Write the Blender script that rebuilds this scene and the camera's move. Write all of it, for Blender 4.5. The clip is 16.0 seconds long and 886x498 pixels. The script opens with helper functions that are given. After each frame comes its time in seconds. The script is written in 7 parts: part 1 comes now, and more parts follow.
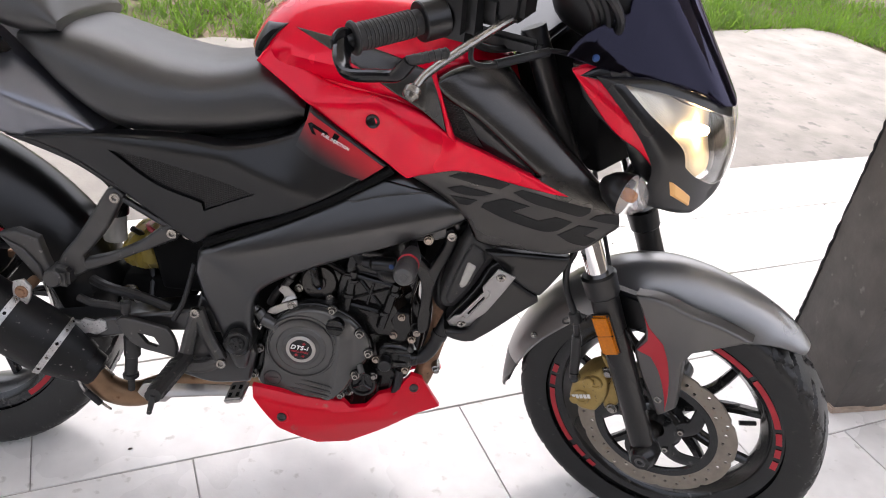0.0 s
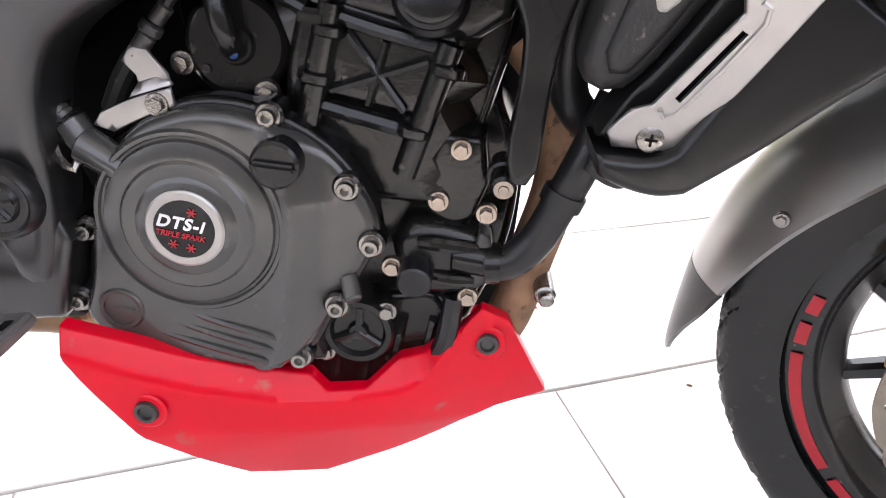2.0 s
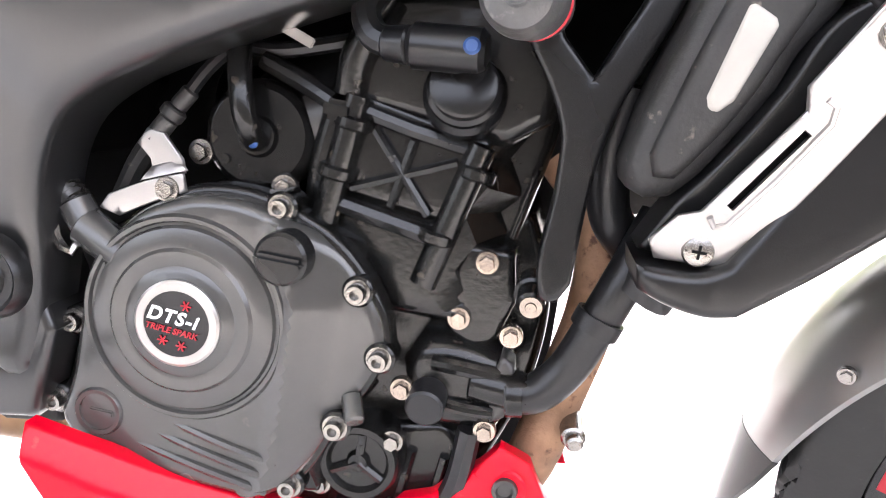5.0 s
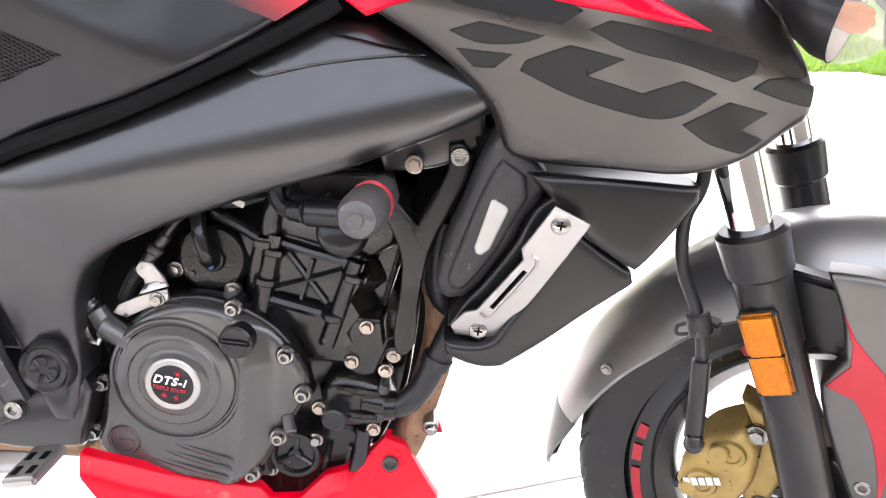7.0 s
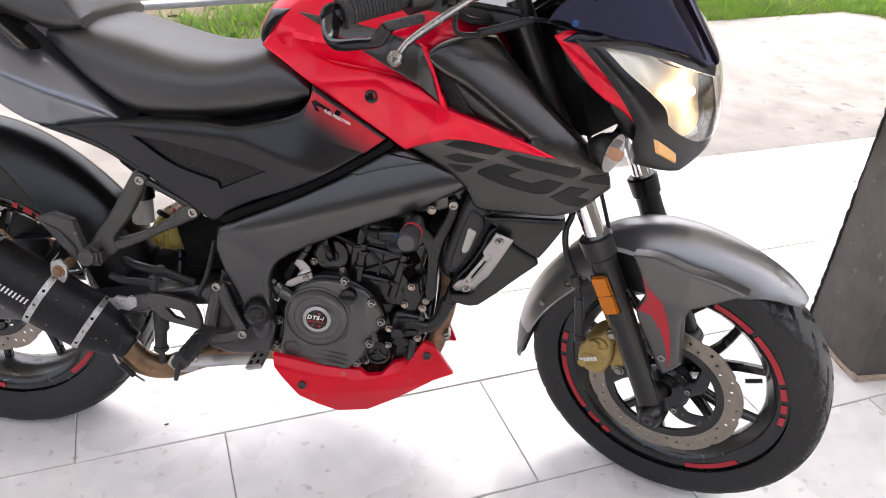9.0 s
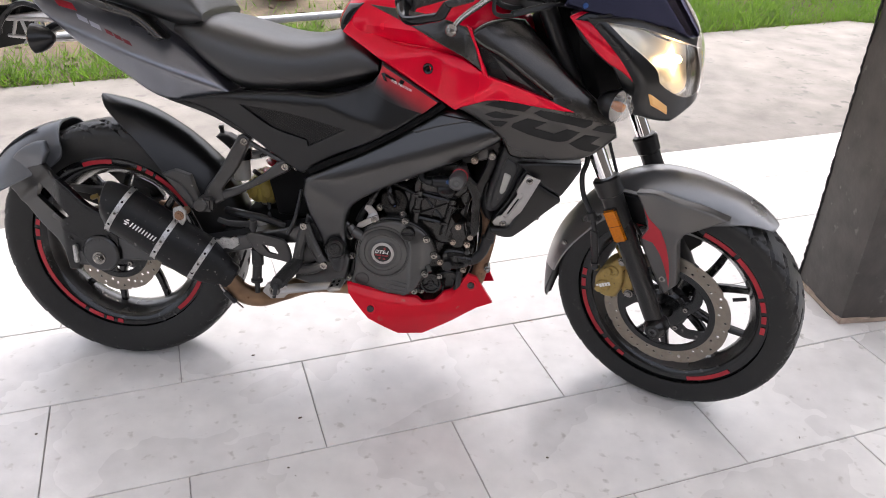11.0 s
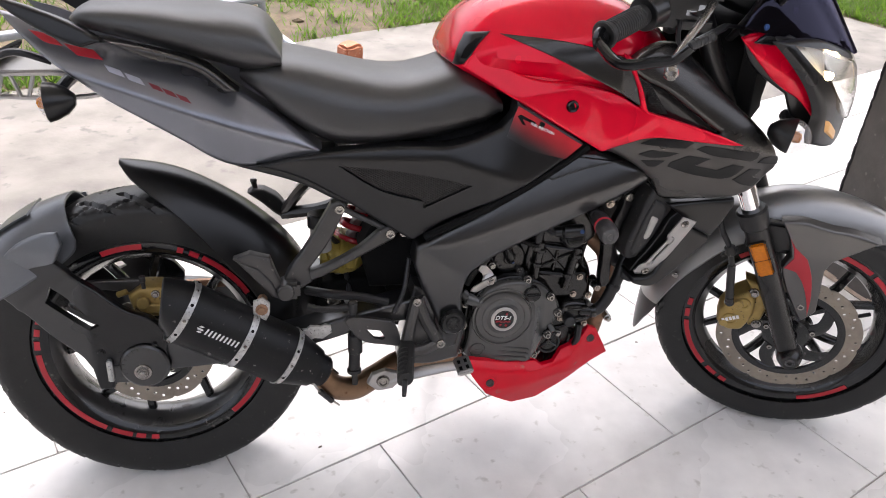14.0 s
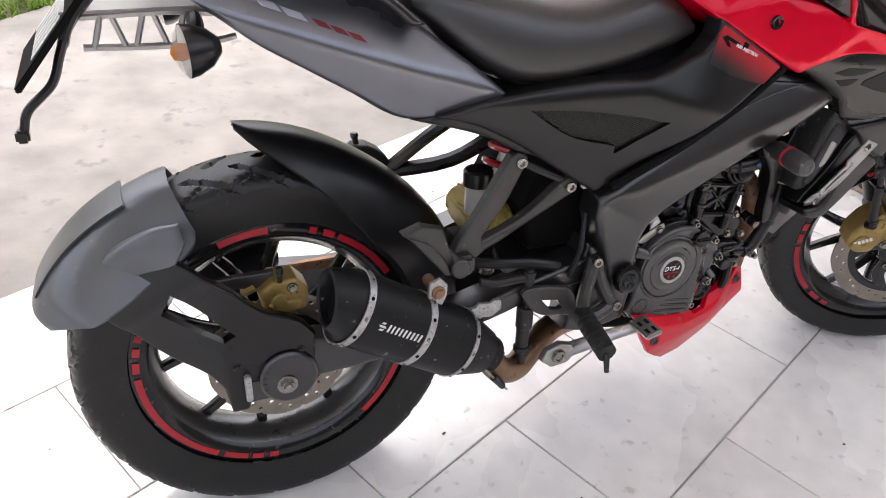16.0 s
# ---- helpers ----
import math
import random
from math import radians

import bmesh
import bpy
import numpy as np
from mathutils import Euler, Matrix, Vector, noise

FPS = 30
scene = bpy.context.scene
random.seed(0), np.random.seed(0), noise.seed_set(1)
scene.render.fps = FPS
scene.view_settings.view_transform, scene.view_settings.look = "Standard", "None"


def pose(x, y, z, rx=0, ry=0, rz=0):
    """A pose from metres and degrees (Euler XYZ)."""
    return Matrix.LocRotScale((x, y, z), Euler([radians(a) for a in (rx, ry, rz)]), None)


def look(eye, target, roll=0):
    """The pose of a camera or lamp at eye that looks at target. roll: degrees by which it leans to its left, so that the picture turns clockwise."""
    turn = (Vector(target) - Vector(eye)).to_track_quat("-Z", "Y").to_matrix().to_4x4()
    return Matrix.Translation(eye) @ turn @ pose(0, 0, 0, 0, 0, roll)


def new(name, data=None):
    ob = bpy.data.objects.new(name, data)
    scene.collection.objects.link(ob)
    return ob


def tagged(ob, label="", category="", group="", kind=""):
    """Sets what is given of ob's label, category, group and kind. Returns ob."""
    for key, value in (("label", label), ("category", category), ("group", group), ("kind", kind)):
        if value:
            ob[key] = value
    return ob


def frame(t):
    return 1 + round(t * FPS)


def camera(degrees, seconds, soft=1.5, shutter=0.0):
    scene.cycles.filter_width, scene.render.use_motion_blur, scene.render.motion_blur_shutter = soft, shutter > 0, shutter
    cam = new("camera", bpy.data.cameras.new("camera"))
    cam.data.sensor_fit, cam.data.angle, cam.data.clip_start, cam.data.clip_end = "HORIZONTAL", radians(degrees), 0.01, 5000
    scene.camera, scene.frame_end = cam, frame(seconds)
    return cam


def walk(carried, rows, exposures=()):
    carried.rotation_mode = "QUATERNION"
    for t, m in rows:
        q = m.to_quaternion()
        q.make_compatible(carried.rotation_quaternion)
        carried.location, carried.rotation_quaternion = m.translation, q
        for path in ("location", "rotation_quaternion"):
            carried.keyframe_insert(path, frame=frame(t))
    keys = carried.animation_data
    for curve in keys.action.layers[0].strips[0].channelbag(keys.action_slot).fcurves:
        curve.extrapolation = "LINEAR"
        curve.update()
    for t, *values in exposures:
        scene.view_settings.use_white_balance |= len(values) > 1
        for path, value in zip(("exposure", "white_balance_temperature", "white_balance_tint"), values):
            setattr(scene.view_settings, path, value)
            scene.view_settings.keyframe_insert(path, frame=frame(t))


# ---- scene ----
cam = camera(59.0, 16.0, soft=1.0)
PATH = [
    (0, (0.872, -1.143, 1.299), (0.935, 0.552, 0.24), 8.1),
    (0.5, (0.87, -0.935, 1.182), (0.947, 0.709, 0.045), 10.4),
    (1, (0.834, -0.76, 0.982), (0.896, 0.86, -0.189), 9.9),
    (1.5, (0.84, -0.605, 0.785), (0.868, 1.019, -0.382), 8.3),
    (2, (0.858, -0.494, 0.676), (0.842, 1.176, -0.424), 7.1),
    (2.5, (0.845, -0.451, 0.659), (0.745, 1.282, -0.335), 6.3),
    (3, (0.817, -0.42, 0.668), (0.736, 1.375, -0.211), 8.1),
    (3.2, (0.813, -0.412, 0.668), (0.702, 1.397, -0.176), 8.3),
    (5.3, (0.901, -0.467, 0.616), (0.714, 1.384, -0.118), 9.0),
    (5.5, (0.923, -0.467, 0.613), (0.769, 1.381, -0.137), 8.9),
    (6, (0.975, -0.479, 0.625), (0.885, 1.362, -0.15), 8.3),
    (6.5, (0.982, -0.533, 0.677), (0.953, 1.298, -0.127), 7.7),
    (7, (0.921, -0.665, 0.85), (0.92, 1.135, -0.022), 7.3),
    (7.5, (0.885, -0.761, 1.013), (0.85, 1.005, 0.074), 6.3),
    (8, (0.892, -0.868, 1.152), (0.84, 0.864, 0.154), 5.3),
    (8.5, (0.965, -1.027, 1.235), (0.909, 0.676, 0.188), 4.5),
    (9, (0.957, -1.232, 1.28), (0.893, 0.47, 0.231), 3.9),
    (9.2, (0.963, -1.298, 1.294), (0.898, 0.408, 0.252), 3.8),
    (11.3, (0.931, -1.63, 1.31), (0.799, 0.101, 0.315), 2.0),
    (11.5, (0.887, -1.616, 1.317), (0.777, 0.108, 0.308), 1.9),
    (12, (0.802, -1.508, 1.323), (0.76, 0.218, 0.314), 1.7),
    (12.5, (0.662, -1.445, 1.343), (0.72, 0.285, 0.342), 1.8),
    (13, (0.481, -1.436, 1.328), (0.676, 0.277, 0.314), 2.0),
    (13.5, (0.395, -1.368, 1.328), (0.682, 0.319, 0.292), 2.6),
    (14, (0.312, -1.27, 1.321), (0.657, 0.392, 0.263), 3.7),
    (14.5, (0.109, -1.199, 1.299), (0.547, 0.431, 0.224), 5.1),
    (15, (0.068, -1.124, 1.268), (0.573, 0.487, 0.196), 5.8),
    (15.5, (0.003, -1.039, 1.246), (0.607, 0.524, 0.156), 6.0),
    (16, (-0.154, -0.919, 1.204), (0.538, 0.542, 0.026), 5.8),
]
EXPOSURES = [(0.0, 1.9, 6500, 14), (1.0, 2.15, 6500, 14), (2.0, 2.75, 6500, 14), (2.5, 3.25, 6500, 14), (3.2, 3.8, 6500, 14), (5.3, 3.65, 6500, 14), (6.5, 3.35, 6500, 14), (7.5, 3.35, 6500, 14), (8.0, 3.05, 6500, 14), (8.5, 2.5, 6500, 14), (9.2, 2.05, 6500, 14), (11.3, 1.75, 6500, 14), (16.0, 1.95, 6500, 14)]
walk(cam, [(t, look(eye, target, roll)) for t, eye, target, roll in PATH], EXPOSURES)

from mathutils.geometry import delaunay_2d_cdt

# ---------------------------------------------------------------- light
world = bpy.data.worlds.new("sky_world")
scene.world = world
world.use_nodes = True
wn = world.node_tree
sky = wn.nodes.new("ShaderNodeTexSky")
sky.sky_type, sky.sun_disc = "NISHITA", False
SUN_EL = 72.0
sky.sun_elevation, sky.sun_rotation = radians(SUN_EL), radians(20.0)
sky.air_density, sky.dust_density, sky.ozone_density = 1.0, 8.0, 0.6
wn.nodes["Background"].inputs[1].default_value = 0.15
haze = wn.nodes.new("ShaderNodeHueSaturation")
haze.inputs["Saturation"].default_value = 0.45
wn.links.new(sky.outputs[0], haze.inputs["Color"])
wn.links.new(haze.outputs[0], wn.nodes["Background"].inputs[0])
sun = new("sun", bpy.data.lights.new("sun", "SUN"))
sun.data.energy, sun.data.angle, sun.data.color = 0.6, radians(50), (1.0, 0.97, 0.94)
sun.matrix_world = look((1.5, 3.2, 9.4), (0.6, 0.2, 0.0))


# ---------------------------------------------------------------- materials
def mat(name, colour, rough=0.5, metal=0.0, var=0.12, scale=30.0, bump=0.0, bump_scale=200.0, coat=0.0, coat_rough=0.06,
        speck=0.0, speck_colour=(0.5, 0.45, 0.4), big=3.0, rough_var=0.12, glow=None, trans=0.0, alpha=1.0, spec=0.5, rand=0.0, iso=False):
    m = bpy.data.materials.new(name)
    m.use_nodes = True
    n, l = m.node_tree.nodes, m.node_tree.links
    b = n["Principled BSDF"]
    pos = n.new("ShaderNodeTexCoord").outputs["Object"]
    if iso:
        pos = n.new("ShaderNodeNewGeometry").outputs["Position"]
    n1, n2 = n.new("ShaderNodeTexNoise"), n.new("ShaderNodeTexNoise")
    n1.inputs["Scale"].default_value, n1.inputs["Detail"].default_value = scale, 6
    n2.inputs["Scale"].default_value, n2.inputs["Detail"].default_value = big, 4
    mix = n.new("ShaderNodeMath")
    mix.operation = "ADD"
    for k, q in enumerate((n1, n2)):
        l.new(pos, q.inputs["Vector"])
        l.new(q.outputs["Fac"], mix.inputs[k])
    ramp = n.new("ShaderNodeMapRange")
    ramp.inputs[1].default_value, ramp.inputs[2].default_value = 0.6, 1.4
    ramp.inputs[3].default_value, ramp.inputs[4].default_value = 1 - var, 1 + var
    l.new(mix.outputs[0], ramp.inputs[0])
    value = ramp.outputs[0]
    if rand:
        info = n.new("ShaderNodeObjectInfo")
        rr = n.new("ShaderNodeMapRange")
        rr.inputs[3].default_value, rr.inputs[4].default_value = 1 - rand, 1 + rand
        l.new(info.outputs["Random"], rr.inputs[0])
        mul = n.new("ShaderNodeMath")
        mul.operation = "MULTIPLY"
        l.new(value, mul.inputs[0])
        l.new(rr.outputs[0], mul.inputs[1])
        value = mul.outputs[0]
    col = n.new("ShaderNodeVectorMath")
    col.operation = "SCALE"
    col.inputs[0].default_value = colour
    l.new(value, col.inputs["Scale"])
    out = col.outputs[0]
    if speck:
        sp = n.new("ShaderNodeTexNoise")
        sp.inputs["Scale"].default_value, sp.inputs["Detail"].default_value = scale * 2.3, 8
        l.new(pos, sp.inputs["Vector"])
        sr = n.new("ShaderNodeMapRange")
        sr.inputs[1].default_value, sr.inputs[2].default_value = 0.66 - speck * 0.12, 0.74 - speck * 0.08
        l.new(sp.outputs["Fac"], sr.inputs[0])
        mx = n.new("ShaderNodeMix")
        mx.data_type = "RGBA"
        mx.inputs[7].default_value = (*speck_colour, 1)
        l.new(sr.outputs[0], mx.inputs[0])
        l.new(out, mx.inputs[6])
        out = mx.outputs[2]
    l.new(out, b.inputs["Base Color"])
    rg = n.new("ShaderNodeMapRange")
    rg.inputs[1].default_value, rg.inputs[2].default_value = 0.3, 0.7
    rg.inputs[3].default_value, rg.inputs[4].default_value = max(0.02, rough * (1 - rough_var)), min(1, rough * (1 + rough_var))
    l.new(n2.outputs["Fac"], rg.inputs[0])
    l.new(rg.outputs[0], b.inputs["Roughness"])
    b.inputs["Metallic"].default_value = metal
    b.inputs["Specular IOR Level"].default_value = spec
    b.inputs["Coat Weight"].default_value, b.inputs["Coat Roughness"].default_value = coat, coat_rough
    b.inputs["Transmission Weight"].default_value, b.inputs["Alpha"].default_value = trans, alpha
    if bump:
        n3, bp = n.new("ShaderNodeTexNoise"), n.new("ShaderNodeBump")
        n3.inputs["Scale"].default_value, n3.inputs["Detail"].default_value = bump_scale, 3
        l.new(pos, n3.inputs["Vector"])
        bp.inputs["Strength"].default_value, bp.inputs["Distance"].default_value = bump, 0.002
        l.new(n3.outputs["Fac"], bp.inputs["Height"])
        l.new(bp.outputs[0], b.inputs["Normal"])
    if glow:
        b.inputs["Emission Color"].default_value, b.inputs["Emission Strength"].default_value = (*glow[0], 1), glow[1]
    return m


RED = mat("red_gloss_paint", (0.70, 0.0008, 0.024), 0.26, 0.2, 0.06, 8, coat=0.5, coat_rough=0.04, big=4, spec=0.08)
REDM = mat("red_plastic", (0.62, 0.0008, 0.016), 0.30, 0, 0.08, 14, 0.03, 350, coat=0.12, coat_rough=0.12, spec=0.22, speck=0.02, speck_colour=(0.40, 0.10, 0.08))
GREY = mat("satin_grey_paint", (0.070, 0.067, 0.064), 0.27, 0.85, 0.08, 20, 0.02, 700, big=5)
GREY2 = mat("satin_silver_paint", (0.285, 0.281, 0.276), 0.31, 0.8, 0.06, 20, 0.02, 700, big=5)
STAYG = mat("dark_satin_grey_paint", (0.115, 0.112, 0.109), 0.34, 0.8, 0.06, 20, 0.02, 700, big=5)
TAILG = mat("blue_grey_paint", (0.19, 0.195, 0.215), 0.30, 0.8, 0.08, 20, 0.02, 700, big=5)
GUARDG = mat("weathered_grey_plastic", (0.120, 0.126, 0.135), 0.32, 0.35, 0.18, 14, 0.05, 400, big=5, spec=0.5, speck=0.08, speck_colour=(0.17, 0.165, 0.155))
DECAL = mat("dark_grey_decal", (0.013, 0.013, 0.013), 0.40, 0.3, 0.1, 40, spec=0.3)
FRAME = mat("satin_black_frame_paint", (0.022, 0.022, 0.0225), 0.32, 0.4, 0.14, 26, 0.03, 500, spec=0.5, coat=0.85, coat_rough=0.20)
BLACK = mat("black_plastic", (0.0065, 0.0065, 0.0068), 0.29, 0, 0.18, 40, 0.04, 900, spec=0.42)
GLOSSB = mat("gloss_black", (0.006, 0.006, 0.007), 0.14, 0, 0.1, 30, spec=0.4)
MATTB = mat("dusty_black", (0.018, 0.0175, 0.017), 0.60, 0, 0.3, 60, 0.15, 300, speck=0.1, speck_colour=(0.12, 0.1, 0.085))
VINYL = mat("seat_vinyl", (0.014, 0.0138, 0.0138), 0.40, 0, 0.1, 30, 0.2, 650, big=6, spec=0.95)
RUBBER = mat("tyre_rubber", (0.012, 0.0118, 0.0115), 0.42, 0, 0.4, 34, 0.15, 260, spec=0.42, speck=0.05, speck_colour=(0.035, 0.033, 0.03))
# paler than the black alloy: the barrel's bright reflection put into its colour
RIMIN = mat("barrel_sheen_grey", (0.135, 0.132, 0.128), 0.28, 0.85, 0.2, 20, 0.04, 300, speck=0.12, speck_colour=(0.07, 0.065, 0.06))
RIM = mat("black_alloy", (0.014, 0.0145, 0.015), 0.17, 0.35, 0.2, 30, 0.03, 300, speck=0.12, speck_colour=(0.12, 0.115, 0.105), spec=0.7)
COVER = mat("engine_grey_paint", (0.066, 0.065, 0.063), 0.27, 0.35, 0.12, 22, 0.04, 500, speck=0.04, speck_colour=(0.10, 0.09, 0.08), coat=0.35, coat_rough=0.14)
ENGINE = mat("engine_black_paint", (0.0100, 0.0098, 0.0094), 0.22, 0.1, 0.3, 40, 0.08, 260, speck=0.10, speck_colour=(0.045, 0.038, 0.03), spec=0.45)
# near-black for some black parts, and for shade painted into holes and hollows
DARK = mat("black_parts_and_shade", (0.005, 0.005, 0.005), 0.7, 0, 0.3, 40, spec=0.08)
CAST = mat("cast_grey_alloy", (0.070, 0.068, 0.066), 0.40, 0.6, 0.14, 40, 0.1, 600, speck=0.05, speck_colour=(0.2, 0.19, 0.175))
SCUFF = mat("scuffed_nylon", (0.055, 0.054, 0.053), 0.36, 0, 0.35, 60, 0.25, 240, speck=0.2, speck_colour=(0.13, 0.125, 0.12), spec=0.6)
CHROME = mat("chrome", (0.85, 0.85, 0.86), 0.06, 1.0, 0.03, 10)
STEEL = mat("bolt_steel", (0.30, 0.285, 0.265), 0.26, 0.95, 0.3, 300, 0.1, 900, speck=0.3, speck_colour=(0.16, 0.10, 0.06))
COPPER = mat("dull_plated_bolt", (0.36, 0.305, 0.26), 0.28, 0.9, 0.2, 300)
ALU = mat("brushed_aluminium", (0.40, 0.385, 0.37), 0.36, 0.85, 0.06, 60, 0.04, 400)
WORN = mat("scuffed_alloy", (0.50, 0.50, 0.49), 0.42, 0.8, 0.3, 120, 0.35, 300, speck=0.5, speck_colour=(0.07, 0.07, 0.07))
DISC = mat("brake_disc_steel", (0.27, 0.238, 0.20), 0.42, 0.9, 0.18, 60, 0.08, 500, speck=0.2, speck_colour=(0.22, 0.15, 0.09))
GOLD = mat("gold_caliper_paint", (0.34, 0.235, 0.075), 0.45, 0.4, 0.25, 60, 0.1, 300, speck=0.25, speck_colour=(0.08, 0.06, 0.03))
AMBER = mat("amber_reflector", (0.56, 0.165, 0.003), 0.24, 0, 0.25, 260, 0.6, 900, coat=0.08, spec=0.25)
TITAN = mat("heat_tinted_pipe", (0.26, 0.165, 0.10), 0.40, 0.85, 0.4, 26, 0.15, 220, speck=0.35, speck_colour=(0.12, 0.05, 0.02), big=14)
RUST = mat("rusty_pipe", (0.30, 0.17, 0.10), 0.62, 0.4, 0.45, 50, 0.3, 240, speck=0.5, speck_colour=(0.08, 0.035, 0.02), big=14)
HOSE = mat("rubber_hose", (0.013, 0.013, 0.014), 0.36, 0, 0.2, 60, 0.06, 500, spec=0.4)
MUFF = mat("matt_black_can", (0.007, 0.007, 0.0075), 0.46, 0.1, 0.15, 40, 0.12, 700, speck=0.03, speck_colour=(0.2, 0.19, 0.18), spec=0.3)
WHITE = mat("white_print", (0.75, 0.74, 0.72), 0.45, 0, 0.05, 50)
NSBLUE = mat("pale_blue_print", (0.36, 0.37, 0.44), 0.4, 0.2, 0.1, 60)
NSRED = mat("dull_red_print", (0.16, 0.018, 0.028), 0.4, 0.3, 0.1, 60)
REDP = mat("red_print", (0.40, 0.008, 0.02), 0.45, 0, 0.1, 60)
BLUE = mat("blue_plastic", (0.02, 0.06, 0.19), 0.35)
CLEARW = mat("translucent_tank", (0.38, 0.365, 0.33), 0.35, 0, 0.12, 40, spec=0.4)
YELLOW = mat("yellow_tape", (0.36, 0.27, 0.05), 0.5, 0, 0.25, 40, 0.4, 120)
SPRING = mat("red_spring", (0.45, 0.008, 0.02), 0.3, 0, 0.1, 30, coat=0.4)
MIRRORG = mat("reflector_bowl", (0.72, 0.68, 0.58), 0.34, 0.40, 0.10, 40, 0.5, 90)


def glass(name, colour, rough=0.04, gloss=(1, 1, 1)):
    """Clear or tinted sheet: glossy coat over a see-through body."""
    m = bpy.data.materials.new(name)
    m.use_nodes = True
    n, l = m.node_tree.nodes, m.node_tree.links
    n.remove(n["Principled BSDF"])
    tr, gl, mx, lw, pw, fr = (n.new("ShaderNode" + k) for k in ("BsdfTransparent", "BsdfGlossy", "MixShader", "LayerWeight", "Math", "MapRange"))
    tr.inputs[0].default_value = (*colour, 1)
    gl.inputs[0].default_value = (*gloss, 1)
    gl.inputs[1].default_value = rough
    pw.operation, pw.inputs[1].default_value = "POWER", 4.0
    fr.inputs[3].default_value, fr.inputs[4].default_value = 0.05, 0.9
    l.new(lw.outputs["Facing"], pw.inputs[0])
    l.new(pw.outputs[0], fr.inputs[0])
    l.new(fr.outputs[0], mx.inputs[0])
    l.new(tr.outputs[0], mx.inputs[1])
    l.new(gl.outputs[0], mx.inputs[2])
    l.new(mx.outputs[0], n["Material Output"].inputs[0])
    return m


LENS = glass("clear_lens", (0.93, 0.93, 0.92))
SMOKE = glass("smoked_screen", (0.10, 0.09, 0.17), 0.03, (0.42, 0.40, 0.58))
FROST = mat("frosted_lens", (0.52, 0.49, 0.47), 0.14, 0, 0.06, 60, 0.3, 300, alpha=0.30)
BULB = mat("lit_bulb", (1, 0.8, 0.5), 0.4, glow=((1.0, 0.66, 0.30), 90.0))
PARKB = mat("lit_parking_bulb", (0.55, 0.32, 0.12), 0.3, glow=((1.0, 0.50, 0.16), 0.06))


# ---------------------------------------------------------------- mesh helpers
def part(name, bm, material, parent=None, label="", m=None, sharp=32, flat=False):
    """Links a bmesh as one mesh object under a thing or a part."""
    if m is not None:
        bmesh.ops.transform(bm, matrix=m, verts=bm.verts)
    bmesh.ops.recalc_face_normals(bm, faces=bm.faces)
    lim = radians(sharp)
    for f in bm.faces:
        f.smooth = not flat
    for e in bm.edges:
        if len(e.link_faces) == 2 and e.calc_face_angle(0) > lim:
            e.smooth = False
    me = bpy.data.meshes.new(name)
    bm.to_mesh(me)
    bm.free()
    me.materials.append(material)
    ob = new(name, me)
    if parent is not None:
        ob.parent = parent
    if label:
        ob["label"] = label
    return ob


def join(*bms):
    out = bmesh.new()
    for b in bms:
        me = bpy.data.meshes.new("tmp")
        b.to_mesh(me)
        b.free()
        out.from_mesh(me)
        bpy.data.meshes.remove(me)
    return out


def box(x0, x1, y0, y1, z0, z1, bev=0.003, m=None):
    bm = bmesh.new()
    bmesh.ops.create_cube(bm, size=1)
    for v in bm.verts:
        v.co = Vector(((x0 + x1) / 2 + v.co.x * (x1 - x0), (y0 + y1) / 2 + v.co.y * (y1 - y0), (z0 + z1) / 2 + v.co.z * (z1 - z0)))
    if bev:
        bmesh.ops.bevel(bm, geom=bm.edges[:], offset=bev, segments=2, affect="EDGES")
    if m is not None:
        bmesh.ops.transform(bm, matrix=m, verts=bm.verts)
    return bm


def frame_of(axis):
    a = Vector(axis).normalized()
    u = a.orthogonal().normalized()
    return a, u, a.cross(u)


def lathe(profile, centre, axis, seg=32, start=0.0, end=360.0):
    """profile: (distance from the axis, place along it)."""
    a, u, w = frame_of(axis)
    c = Vector(centre)
    bm = bmesh.new()
    full = abs(end - start) >= 359.9
    n = seg if full else seg + 1
    rings = []
    for k in range(n):
        t = radians(start + (end - start) * k / seg)
        d = u * math.cos(t) + w * math.sin(t)
        rings.append([bm.verts.new(c + d * r + a * h) for r, h in profile])
    for k in range(seg):
        p, q = rings[k], rings[(k + 1) % n]
        for i in range(len(profile) - 1):
            try:
                bm.faces.new((p[i], p[i + 1], q[i + 1], q[i]))
            except ValueError:
                pass
    bmesh.ops.remove_doubles(bm, verts=bm.verts, dist=1e-6)
    return bm


def cyl(p0, p1, r, r1=None, bev=0.0015, seg=20):
    p0, p1 = Vector(p0), Vector(p1)
    h = (p1 - p0).length
    r1 = r if r1 is None else r1
    return lathe([(0, 0), (r - bev, 0), (r, bev), (r1, h - bev), (r1 - bev, h), (0, h)], p0, p1 - p0, seg)


def smooth_path(pts, n=6):
    """A Catmull-Rom line through the points."""
    p = [Vector(q) for q in pts]
    p = [2 * p[0] - p[1]] + p + [2 * p[-1] - p[-2]]
    out = []
    for i in range(1, len(p) - 2):
        for k in range(n):
            t = k / n
            out.append(0.5 * (2 * p[i] + (p[i + 1] - p[i - 1]) * t + (2 * p[i - 1] - 5 * p[i] + 4 * p[i + 1] - p[i + 2]) * t * t
                              + (3 * p[i] - p[i - 1] - 3 * p[i + 1] + p[i + 2]) * t ** 3))
    return out + [p[-2]]


